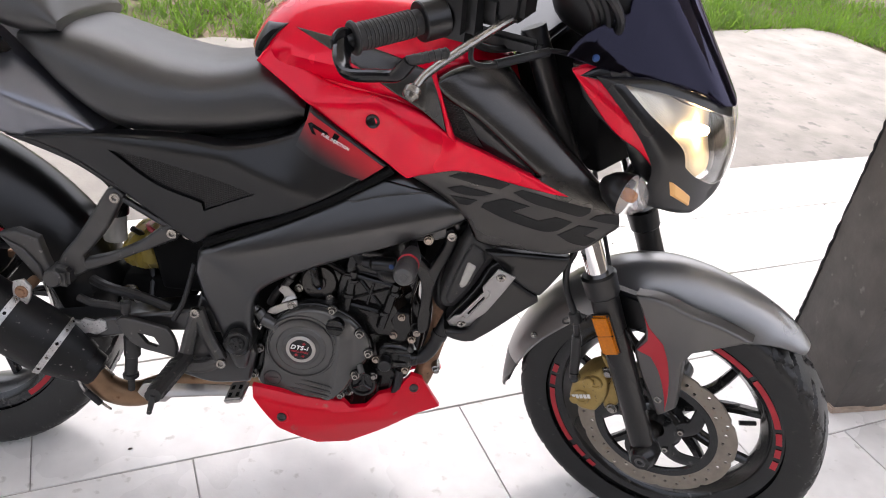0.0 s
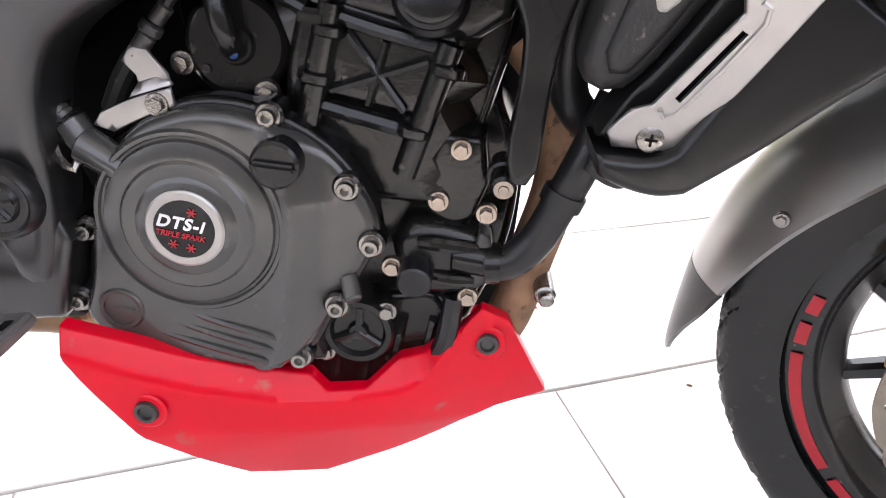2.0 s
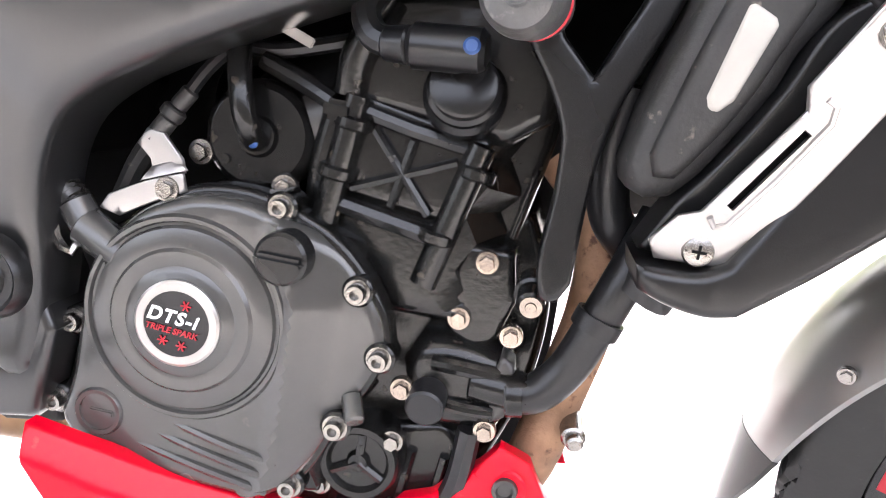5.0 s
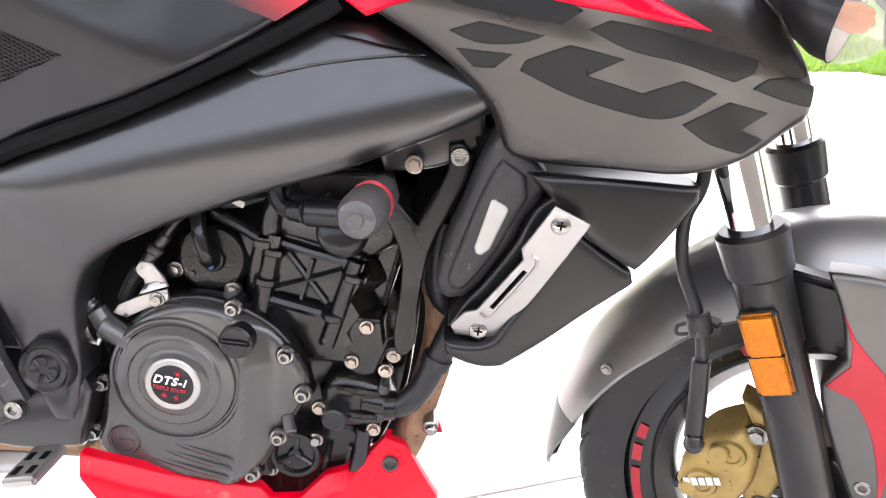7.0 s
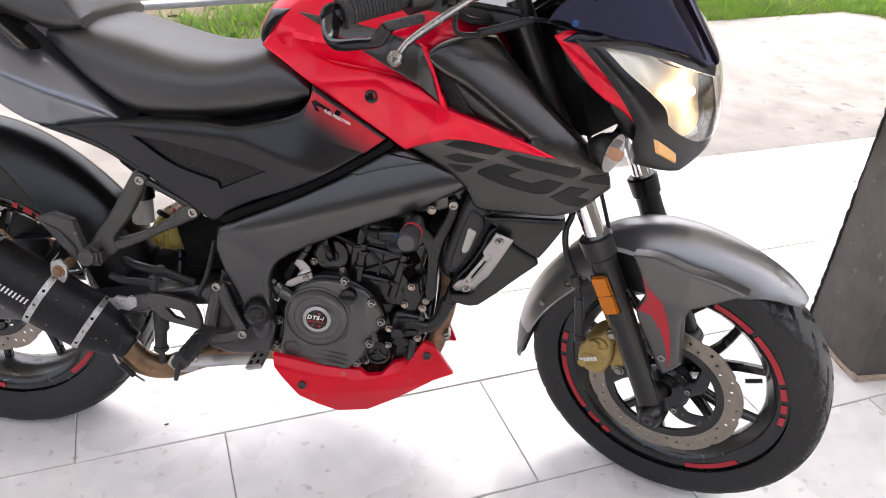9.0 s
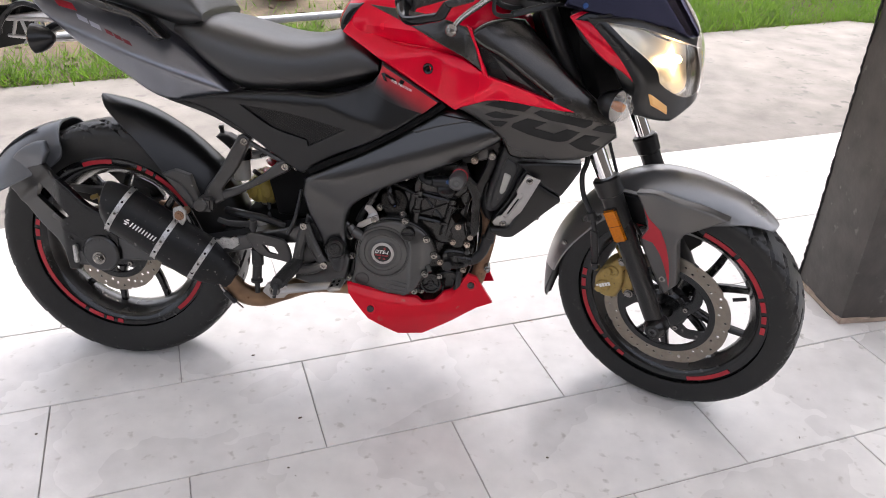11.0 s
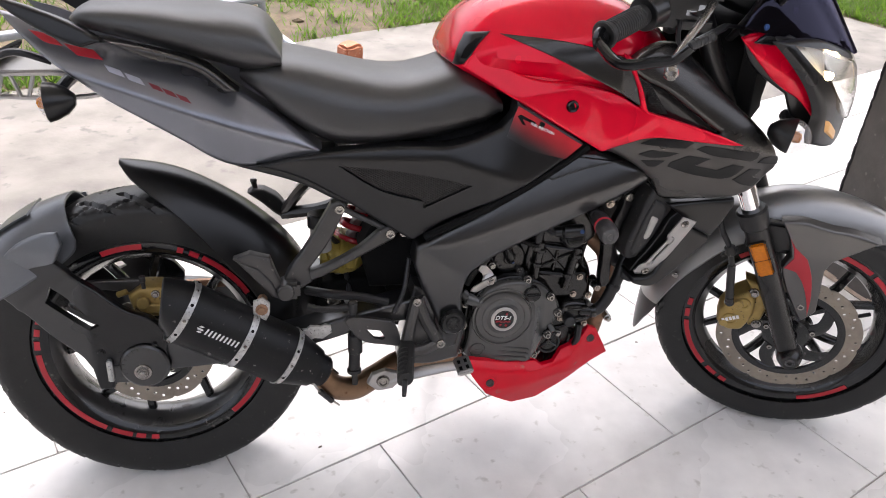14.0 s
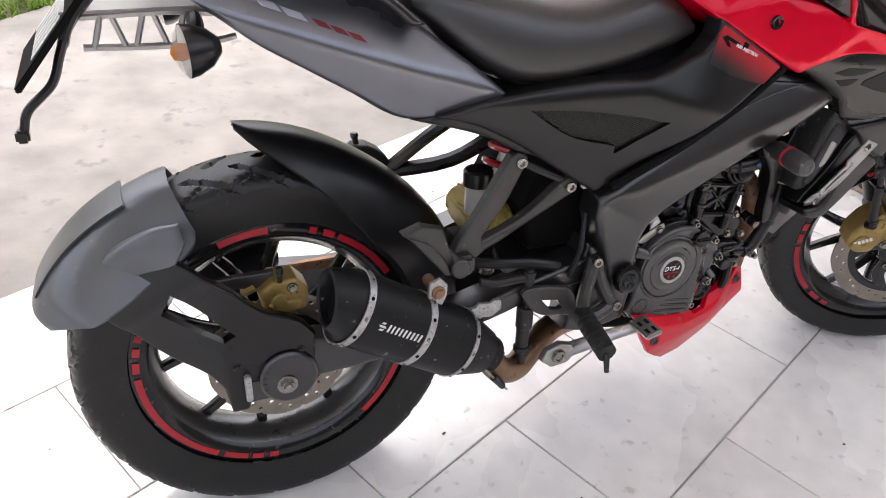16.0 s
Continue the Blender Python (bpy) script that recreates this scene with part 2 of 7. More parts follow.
def tube(pts, r, seg=10, smooth=6, r_end=None, flat=1.0):
    """A swept round bar; flat squeezes it across."""
    path = smooth_path(pts, smooth) if smooth > 1 else [Vector(q) for q in pts]
    bm = bmesh.new()
    rings, u = [], None
    for i, p in enumerate(path):
        d = (path[min(i + 1, len(path) - 1)] - path[max(i - 1, 0)]).normalized()
        u = d.orthogonal().normalized() if u is None else (u - d * u.dot(d)).normalized()
        w = d.cross(u)
        rr = r if r_end is None else r + (r_end - r) * i / (len(path) - 1)
        rings.append([bm.verts.new(p + (u * math.cos(2 * math.pi * k / seg) + w * math.sin(2 * math.pi * k / seg) * flat) * rr) for k in range(seg)])
    for a, b in zip(rings, rings[1:]):
        for k in range(seg):
            bm.faces.new((a[k], a[(k + 1) % seg], b[(k + 1) % seg], b[k]))
    bm.faces.new(rings[0][::-1])
    bm.faces.new(rings[-1])
    return bm


def rounded(poly, step, gentle=0.90):
    """The outline resampled: gentle corners become curves, sharp ones stay."""
    p = [Vector(q) for q in poly]
    n = len(p)
    tang = []
    for i in range(n):
        a, b = (p[i] - p[i - 1]).normalized(), (p[(i + 1) % n] - p[i]).normalized()
        tang.append((a + b).normalized() if a.dot(b) > gentle else None)
    out = []
    for i in range(n):
        q = p[(i + 1) % n]
        ch = q - p[i]
        t0, t1 = tang[i], tang[(i + 1) % n]
        m0, m1 = (t0 * ch.length if t0 else ch), (t1 * ch.length if t1 else ch)
        k = max(1, round(ch.length / step))
        for j in range(k):
            t = j / k
            out.append(p[i] * (2 * t ** 3 - 3 * t * t + 1) + m0 * (t ** 3 - 2 * t * t + t) + q * (3 * t * t - 2 * t ** 3) + m1 * (t ** 3 - t * t))
    return np.array(out)


def distances(pts, line):
    """How far each point lies from a closed line, and whether it lies inside."""
    a, b = line[None], np.roll(line, -1, 0)[None]
    q = pts[:, None]
    d = b - a
    t = np.clip(((q - a) * d).sum(2) / ((d * d).sum(2) + 1e-15), 0, 1)
    far = np.sqrt((((a + t[..., None] * d) - q) ** 2).sum(2)).min(1)
    up = (a[..., 1] > q[..., 1]) != (b[..., 1] > q[..., 1])
    dz = np.where(np.abs(d[..., 1]) < 1e-15, 1e-15, d[..., 1])
    hit = up & (q[..., 0] < d[..., 0] * (q[..., 1] - a[..., 1]) / dz + a[..., 0])
    return far, hit.sum(1) % 2 == 1


def pillow(poly, y, y_in, r=0.01, step=0.012, holes=(), back=True, gentle=0.90):
    """A panel of that side outline: its face at y (a number or a function of x, z), rounded by r towards its edge, its back at y_in."""
    f = y if callable(y) else (lambda x, z: y)
    g = y_in if callable(y_in) else (lambda x, z: y_in)
    fine = min(step, max(0.004, r * 0.6))
    lines = [rounded(h, fine, gentle) for h in [poly] + list(holes)]
    outer = lines[0]
    pts, edges = [], []
    for line in lines:
        k0 = len(pts)
        pts += [tuple(q) for q in line]
        edges += [(k0 + i, k0 + (i + 1) % len(line)) for i in range(len(line))]
    extra = []
    if r > 0.0005:
        tan = np.roll(outer, -1, 0) - np.roll(outer, 1, 0)
        nor = np.stack([-tan[:, 1], tan[:, 0]], 1)
        nor /= np.linalg.norm(nor, axis=1)[:, None] + 1e-12
        area = (outer[:, 0] * np.roll(outer[:, 1], -1) - np.roll(outer[:, 0], -1) * outer[:, 1]).sum()
        nor *= 1 if area > 0 else -1
        for k in (0.06, 0.2, 0.42, 0.70, 1.0):
            c = outer + nor * r * k
            far, ins = distances(c, outer)
            extra.append(c[ins & (far > r * k * 0.93)])
    lo, hi = outer.min(0), outer.max(0)
    gx, gz = np.meshgrid(np.arange(lo[0], hi[0], step), np.arange(lo[1], hi[1], step * 0.87))
    gx[1::2] += step / 2
    c = np.stack([gx.ravel(), gz.ravel()], 1)
    far, ins = distances(c, outer)
    extra.append(c[ins & (far > max(r * 1.25, step * 0.35))])
    c = np.concatenate(extra)
    for line in lines[1:]:
        far, ins = distances(c, line)
        c = c[~ins & (far > 0.0015)]
    pts += [tuple(q) for q in c]
    vs, _, tris, _, _, _ = delaunay_2d_cdt([Vector(q) for q in pts], edges, [], 0, 1e-6)
    vs = np.array([tuple(v) for v in vs])
    cen = np.array([vs[list(t)].mean(0) for t in tris])
    keep = distances(cen, outer)[1]
    for line in lines[1:]:
        keep &= ~distances(cen, line)[1]
    dist = distances(vs, outer)[0]
    s = 1 if g(*poly[0]) > f(*poly[0]) else -1
    bm = bmesh.new()
    fr, bk = [], []
    for (x, z), d in zip(vs, dist):
        k = 1 - min(1, d / r) if r > 0 else 0
        fr.append(bm.verts.new((x, f(x, z) + s * r * (1 - math.sqrt(max(0, 1 - k * k))), z)))
        bk.append(bm.verts.new((x, g(x, z), z)) if back else None)
    count = {}
    for t, ok in zip(tris, keep):
        if not ok:
            continue
        bm.faces.new([fr[i] for i in t])
        if back:
            bm.faces.new([bk[i] for i in t][::-1])
        for i in range(3):
            e = (t[i], t[(i + 1) % 3])
            if e[::-1] in count:
                del count[e[::-1]]
            else:
                count[e] = 1
    if back:
        for a, b in count:
            bm.faces.new((fr[b], fr[a], bk[a], bk[b]))
    bmesh.ops.delete(bm, geom=[v for v in bm.verts if not v.link_faces], context="VERTS")
    return bm


def soft(d, up, down, e=0.005):
    """A crease: slope down below it, up above it, eased over e."""
    return (up + down) / 2 * d + (up - down) / 2 * (math.sqrt(d * d + e * e) - e)


def inside(x, z, poly):
    c = False
    for (x0, z0), (x1, z1) in zip(poly, poly[1:] + poly[:1]):
        if (z0 > z) != (z1 > z) and x < (x1 - x0) * (z - z0) / (z1 - z0) + x0:
            c = not c
    return c


YC, YS = 0.045, 0.037  # the middle plane of the machine, and of its steered front


def mirror(bm, mid=None):
    bmesh.ops.transform(bm, matrix=Matrix.Translation((0, 2 * (YC if mid is None else mid), 0)) @ Matrix.Diagonal((1, -1, 1, 1)), verts=bm.verts)
    bmesh.ops.reverse_faces(bm, faces=bm.faces)
    return bm


def lerp_rows(rows, x):
    if x <= rows[0][0]:
        return rows[0][1:]
    for a, b in zip(rows, rows[1:]):
        if x <= b[0]:
            t = (x - a[0]) / (b[0] - a[0])
            return tuple(p + (q - p) * t for p, q in zip(a[1:], b[1:]))
    return rows[-1][1:]


def spline_rows(rows, n):
    """Rows resampled on a smooth line."""
    out = []
    for i in range(len(rows) - 1):
        a, b, c, d = rows[max(i - 1, 0)], rows[i], rows[i + 1], rows[min(i + 2, len(rows) - 1)]
        for k in range(n):
            t = k / n
            out.append(tuple(0.5 * (2 * q + (r - p) * t + (2 * p - 5 * q + 4 * r - s) * t * t + (3 * q - p - 3 * r + s) * t ** 3) for p, q, r, s in zip(a, b, c, d)))
    return out + [rows[-1]]


def loft(rows, n=2.6, seg=28, sub=5, full=False):
    """A body along x. rows: x, top, bottom, half width, and how high its widest line lies (0 bottom, 1 top)."""
    bm = bmesh.new()
    rings = []
    for x, top, bot, w, mid in spline_rows(rows, sub):
        zm = bot + (top - bot) * mid
        ring = []
        for k in range(seg):
            t = 2 * math.pi * k / seg
            c, s = math.cos(t), math.sin(t)
            yy = YC + math.copysign(abs(s) ** (2 / n), s) * (w + YC)
            cc = math.copysign(abs(c) ** (2 / n), c)
            ring.append(bm.verts.new((x, yy, zm + (cc * (top - zm) if cc > 0 else cc * (zm - bot)))))
        rings.append(ring)
    for a, b in zip(rings, rings[1:]):
        for k in range(seg):
            bm.faces.new((a[k], a[(k + 1) % seg], b[(k + 1) % seg], b[k]))
    bm.faces.new(rings[0])
    bm.faces.new(rings[-1][::-1])
    return bm


def hexbolt(at, axis, r=0.007, h=0.006, flange=True, socket=False):
    """A flanged hexagon bolt, or a round socket screw."""
    a = Vector(axis).normalized()
    p = Vector(at)
    if socket:
        return lathe([(0, h * 0.35), (r * 0.5, h * 0.35), (r * 0.52, h), (r * 0.9, h), (r, h * 0.8), (r, -0.004)], p, a, 18)
    b = lathe([(0, h), (r * 0.78, h), (r * 0.86, h * 0.85), (r * 0.86, 0)], p, a, 6)
    if flange:
        return join(b, lathe([(0, h * 0.3), (r * 1.2, h * 0.25), (r * 1.3, 0), (r * 1.3, -0.004)], p, a, 16))
    return b



# ---------------------------------------------------------------- the porch and the yard
TILE = mat("glazed_stone_tile", (0.66, 0.64, 0.615), 0.26, 0, 0.15, 14, 0.10, 120, spec=0.55, speck=0.30, speck_colour=(0.50, 0.475, 0.44), big=2.2, rough_var=0.35, rand=0.05, iso=True)
GROUT = mat("grey_grout", (0.34, 0.32, 0.30), 0.85, 0, 0.3, 30, 0.3, 200, iso=True)
CONCRETE = mat("yard_concrete", (0.150, 0.141, 0.130), 0.85, 0, 0.42, 6, 0.5, 60, speck=0.45, speck_colour=(0.105, 0.101, 0.096), big=1.3, iso=True)
SOIL = mat("bank_soil", (0.088, 0.066, 0.044), 0.95, 0, 0.6, 14, 1.0, 30, speck=0.6, speck_colour=(0.05, 0.062, 0.02), big=2.5, iso=True)
GRASS = mat("grass_blades", (0.070, 0.135, 0.018), 0.6, 0, 0.65, 22, big=1.5, spec=0.2, iso=True)
_n, _l = GRASS.node_tree.nodes, GRASS.node_tree.links
_t, _m = _n.new("ShaderNodeBsdfTranslucent"), _n.new("ShaderNodeMixShader")
_t.inputs[0].default_value = (0.12, 0.22, 0.022, 1)
_m.inputs[0].default_value = 0.5
_l.new(_n["Principled BSDF"].outputs[0], _m.inputs[1])
_l.new(_t.outputs[0], _m.inputs[2])
_l.new(_m.outputs[0], _n["Material Output"].inputs[0])
POSTM = mat("stained_post", (0.060, 0.052, 0.046), 0.50, 0, 0.40, 16, 0.5, 60, speck=0.12, speck_colour=(0.115, 0.105, 0.095), big=2.5)
PALE = mat("bare_mortar", (0.42, 0.33, 0.26), 0.9, 0, 0.3, 40, 0.5, 90)
PAINT = mat("white_wall_paint", (0.78, 0.77, 0.74), 0.7, 0, 0.06, 6, 0.1, 120)
WALLP = mat("dark_block_wall", (0.050, 0.045, 0.040), 0.9, 0, 0.25, 6, 0.3, 90)
PIPE = mat("galvanised_pipe", (0.26, 0.28, 0.30), 0.42, 0.6, 0.16, 30, 0.1, 200, speck=0.2, speck_colour=(0.2, 0.17, 0.14))
BRICKM = mat("red_brick", (0.42, 0.15, 0.08), 0.9, 0, 0.3, 40, 0.7, 80, speck=0.4, speck_colour=(0.55, 0.35, 0.25))
CLAY = mat("clay_pot", (0.24, 0.085, 0.06), 0.7, 0, 0.2, 20, 0.2, 90)
PLASTP = mat("grey_pot", (0.30, 0.29, 0.28), 0.6, 0, 0.15, 20)
TARP = mat("blue_tarp", (0.05, 0.16, 0.5), 0.5, 0, 0.2, 20, 0.3, 60)

ROW = radians(24.2)
CU, SU = math.cos(ROW), math.sin(ROW)
TL, TW = 0.61, 0.3335


def plan(u, v, z=0.0):
    """A place on the floor, along and across the rows of tiles."""
    return Vector((0.456 + u * CU - v * SU, -0.005 + u * SU + v * CU, z))


FLOOR_M = Matrix.Translation((0.456, -0.005, 0)) @ Matrix.Rotation(ROW, 4, "Z")
EDGE_V = 3 * TW
floor = part("floor", box(-5, 6, -5.6, EDGE_V - 0.002, -0.16, -0.004, 0, FLOOR_M), GROUT)
tagged(floor, "porch floor of pale grey glazed rectangular tiles", "floor", kind="structure")
yard_edge = [(-9, 0.2), (-4.2, 0.8), (-1.55, 2.02), (-1.05, 2.27), (-0.60, 2.46), (-0.28, 2.72), (0.03, 2.80), (0.30, 3.02), (0.69, 3.22), (1.5, 3.58), (2.56, 4.08), (3.45, 4.55), (3.66, 4.48), (3.85, 4.05), (4.3, 3.0), (5.6, 1.2), (9, 0.2)]
yard = bmesh.new()
yard.faces.new([yard.verts.new((x, y, -0.03)) for x, y in [(9, -12), (-9, -12)][::-1] + [(9, 0.2)] + [p for p in yard_edge[::-1][1:]]])
yard = part("yard", yard, CONCRETE)
tagged(yard, "weathered bare concrete yard slab", "yard", kind="structure")


def bank(x, y):
    """The height of the ground behind the yard."""
    d = 1e9
    for (x0, y0), (x1, y1) in zip(yard_edge, yard_edge[1:]):
        dx, dy = x1 - x0, y1 - y0
        t = max(0, min(1, ((x - x0) * dx + (y - y0) * dy) / (dx * dx + dy * dy)))
        d = min(d, math.hypot(x - x0 - t * dx, y - y0 - t * dy))
    back = y > lerp_rows([(p[0], p[1]) for p in yard_edge], x)[0]
    if not back:
        return -0.06
    return -0.035 + min(d, 2.5) * 0.10 + 0.05 * noise.noise(Vector((x * 2.2, y * 2.2, 0))) * min(1, d * 2)


gb = bmesh.new()
NX, NY = 150, 120
grid = []
for i in range(NX + 1):
    s = i / NX * 2 - 1
    col = []
    for j in range(NY + 1):
        t = j / NY
        x, y = 0.8 + s * 6 + math.copysign(abs(s) ** 9 * 400, s), -2 + t * 9 + t ** 9 * 400
        col.append(gb.verts.new((x, y, bank(x, y) if y < 9 else 0.2)))
    grid.append(col)
for i in range(NX):
    for j in range(NY):
        gb.faces.new((grid[i][j], grid[i + 1][j], grid[i + 1][j + 1], grid[i][j + 1]))
tagged(part("ground", gb, SOIL), "earth bank of bare brown soil with thin grass", "ground", kind="structure")

rng = random.Random(4)
blades = []
faces = []
while len(blades) < 105000 * 3:
    x, y = rng.uniform(-3.6, 6.2), rng.uniform(1.5, 6.8)
    edge = lerp_rows([(p[0], p[1]) for p in yard_edge], x)[0]
    if x > 3.7:
        edge = min(edge, 4.2)
    d = y - edge
    if d < -0.02 or (3.5 < x < 4.6 and y < 4.4 and d < 0.1):
        continue
    dense = 1.3 * noise.noise(Vector((x * 1.6 + 5, y * 1.6, 0.3))) + 0.8 * noise.noise(Vector((x * 6, y * 6, 2.0))) + 0.9 * math.exp(-d * 2.2) + (0.65 if x > 1.2 else -0.02)
    if rng.random() > 0.05 + max(0, dense) * 0.9:
        continue
    h = rng.uniform(0.02, 0.085) * (1.9 if rng.random() < 0.10 else 1)
    a, b = rng.uniform(0, 6.283), rng.uniform(0.5, 1.6)
    z = bank(x, y) - 0.005
    w = rng.uniform(0.002, 0.006)
    k = len(blades)
    blades += [(x - w * math.sin(a), y + w * math.cos(a), z), (x + w * math.sin(a), y - w * math.cos(a), z),
               (x + math.cos(a) * h * b, y + math.sin(a) * h * b, z + h)]
    faces.append((k, k + 1, k + 2))
gm = bpy.data.meshes.new("grass")
gm.from_pydata(blades, [], faces)
gm.materials.append(GRASS)
tagged(new("grass", gm), "short green grass in clumps on the earth bank", "grass", kind="stuff")

# stones and lumps lying on the bank
sb = bmesh.new()
for k in range(260):
    x, y = rng.uniform(-3, 2.4), rng.uniform(2.2, 5.5)
    if y < lerp_rows([(p[0], p[1]) for p in yard_edge], x)[0] + 0.1:
        continue
    r = rng.uniform(0.012, 0.04)
    bmesh.ops.create_icosphere(sb, subdivisions=1, radius=r, matrix=Matrix.Translation((x, y, bank(x, y))) @ Matrix.Rotation(rng.uniform(0, 6), 4, "Z") @ Matrix.Diagonal((1, rng.uniform(0.6, 1.3), 0.6, 1)))
for v in sb.verts:
    v.co += Vector((rng.uniform(-1, 1), rng.uniform(-1, 1), rng.uniform(-1, 1))) * 0.005
tagged(part("pebbles", sb, SOIL, flat=True), "small brown stones and clods on the bank", "stones", kind="stuff")

# an unseen porch roof and wall added to shape the light, and the post
roof = part("ceiling", box(-5, 6, -1.45, EDGE_V + 0.5, 2.75, 2.9, 0, FLOOR_M), PAINT)
tagged(roof, "unseen white porch ceiling sized to shade floor and motorcycle", "ceiling", kind="structure")
# added out of view, very dark so that panels facing it reflect little
wall = part("light_block_wall", box(-6, 7, -4.15, -4.0, -0.16, 2.3, 0, FLOOR_M), WALLP)
tagged(wall, "unseen dark grey-brown wall added to block low light", "wall", kind="structure")


def post():
    """The dark porch post: four plank-like faces with an uneven edge, a bare band at its foot."""
    w = 0.235
    bm = bmesh.new()
    n, h = 56, 2.75
    rings = []
    for k in range(n + 1):
        z = h * k / n
        ring = []
        for i in range(16):
            side, t = divmod(i, 4)
            t /= 4
            px, py = [(t, 0), (1, t), (1 - t, 1), (0, 1 - t)][side]
            j = 0.006 * noise.noise(Vector((px * 6, py * 6, z * 5))) + 0.003 * noise.noise(Vector((px * 20, py * 20, z * 22)))
            if i % 4 == 0:
                j -= 0.004
            ring.append(bm.verts.new(((px - 0.5) * (w + j * 1.6) + w / 2, (py - 0.5) * (w + j * 1.6) + w / 2, z)))
        rings.append(ring)
    for a, b in zip(rings, rings[1:]):
        for i in range(16):
            bm.faces.new((a[i], a[(i + 1) % 16], b[(i + 1) % 16], b[i]))
    return bm


POST_M = Matrix.Translation((1.972, 0.372, 0)) @ Matrix.Rotation(radians(14), 4, "Z")
pillar = part("pillar", post(), POSTM, m=POST_M, sharp=60)
tagged(pillar, "dark brown stained porch pillar with rough edges and a bare foot", "pillar", kind="structure")
part("foot_band", box(-0.003, 0.238, -0.003, 0.238, 0.0, 0.020, 0.004), PALE, pillar, "bare mortar band", m=POST_M)
for side in (0.0, 0.1):
    cord = [(0.003 + 0.002 * math.sin(k * 1.9 + side * 30), 0.233 + 0.002 * math.cos(k * 2.3 + side * 30), 0.02 + k * 0.0182 + side * 0.1) for k in range(148)]
    part("edge_cord", tube(cord, 0.0035, 6, 1), HOSE, pillar, "dark ragged cord along the edge", m=POST_M)


def rail():
    """A low barrier of welded pipe standing at the edge of the bank."""
    ob = new("pipe_barrier")
    a, b = Vector((0.140, 2.83, 0.25)), Vector((-3.2, 0.80, 0.25))
    part("top_pipe", tube([a, b], 0.021, 12, 1), PIPE, ob)
    part("upright", tube([a + Vector((0.012, 0.03, -0.30)), a + Vector((-0.012, 0, 0.75))], 0.021, 12, 1), PIPE, ob)
    part("brace", join(tube([(0.03, 2.96, 0.17), (0.36, 2.70, -0.008)], 0.024, 12, 1)), PIPE, ob)
    part("upright", tube([b + Vector((0, 0, -0.30)), b + Vector((0, 0, 0.75))], 0.021, 12, 1), PIPE, ob)
    tagged(ob, "low grey galvanised pipe barrier with a loose brace", "barrier")


rail()


def brick():
    bm = box(-0.055, 0.055, -0.05, 0.05, 0, 0.10, 0.012)
    bmesh.ops.subdivide_edges(bm, edges=bm.edges[:], cuts=2, use_grid_fill=True)
    for v in bm.verts:
        v.co += Vector((noise.noise(v.co * 30), noise.noise(v.co * 30 + Vector((9, 0, 0))), noise.noise(v.co * 30 + Vector((0, 9, 0))))) * 0.012
    ob = part("brick", bm, BRICKM, m=pose(0.580, 2.69, -0.032, 0, 0, 30), sharp=50)
    tagged(ob, "broken red clay brick lying on the concrete", "brick")


brick()


def pot(x, y, r, h, material, label):
    z = bank(x, y) - 0.01
    ob = new("flower_pot")
    ob.location = (x, y, z)
    part("body", lathe([(0, 0), (r * 0.72, 0), (r * 0.97, h * 0.82), (r * 1.08, h * 0.83), (r * 1.1, h), (r * 0.98, h), (r * 0.93, h * 0.8), (0, h * 0.78)], (0, 0, 0), (0, 0, 1), 28), material, ob)
    part("soil", lathe([(0, h * 0.8), (r * 0.94, h * 0.79)], (0, 0, 0), (0, 0, 1), 20), SOIL, ob)
    return tagged(ob, label, "plant pot", group="pots on the bank")


pot(-1.68, 3.55, 0.20, 0.30, CLAY, "large dark red plant pot standing on the bank")
pot(-1.20, 3.70, 0.10, 0.16, PLASTP, "small grey plant pot standing on the bank")
pot(-0.64, 3.85, 0.17, 0.26, CLAY, "dark red plant pot standing on the bank")
tb = box(-0.18, 0.18, -0.12, 0.12, 0, 0.05, 0.015)
bmesh.ops.subdivide_edges(tb, edges=tb.edges[:], cuts=3, use_grid_fill=True)
for v in tb.verts:
    v.co.z += 0.05 * noise.noise(v.co * 9)
tagged(part("tarpaulin", tb, TARP, m=pose(4.75, 4.15, bank(4.75, 4.15), 0, 0, 20)), "crumpled blue tarpaulin scrap on the grass", "tarpaulin")

cb = bmesh.new()
for k in range(46):
    p = plan(rng.uniform(-1.6, 2.6), rng.uniform(-1.1, 0.9))
    r = rng.uniform(0.0012, 0.0032)
    bmesh.ops.create_icosphere(cb, subdivisions=1, radius=r, matrix=Matrix.Translation((p.x, p.y, r * 0.5)) @ Matrix.Rotation(rng.uniform(0, 6), 4, "Z") @ Matrix.Diagonal((rng.uniform(1, 3), 1, 0.6, 1)))
tagged(part("crumbs", cb, SOIL, flat=True), "tiny bits of soil scattered on the tiles", "dirt", kind="stuff")

# ---------------------------------------------------------------- the motorcycle
LEAN_DEG = 8.7
bike = new("motorcycle")
bike.matrix_world = pose(0.011, -0.033, 0, -LEAN_DEG, 0, 0)
tagged(bike, "red and grey naked motorcycle leaning on its side stand", "motorcycle")
RAKE, TURN_DEG = radians(25), 29.0
AXIS = Vector((-math.sin(RAKE), 0, math.cos(RAKE)))
PIVOT = Vector((1.2637, 0, 0.287))
STEER = Matrix.Translation(PIVOT) @ Matrix.Rotation(-radians(TURN_DEG), 4, AXIS) @ Matrix.Translation(-PIVOT)


def put(name, bm, material, parent=bike, label="", steer=False, sharp=32):
    return part(name, bm, material, parent, label, STEER if steer else None, sharp)


def both(name, make, material, parent=bike, label="", steer=False, sharp=32):
    first = put(name, make(), material, parent, label, steer, sharp)
    put(name, mirror(make(), YS if steer else YC), material, parent, label, steer, sharp)
    return first


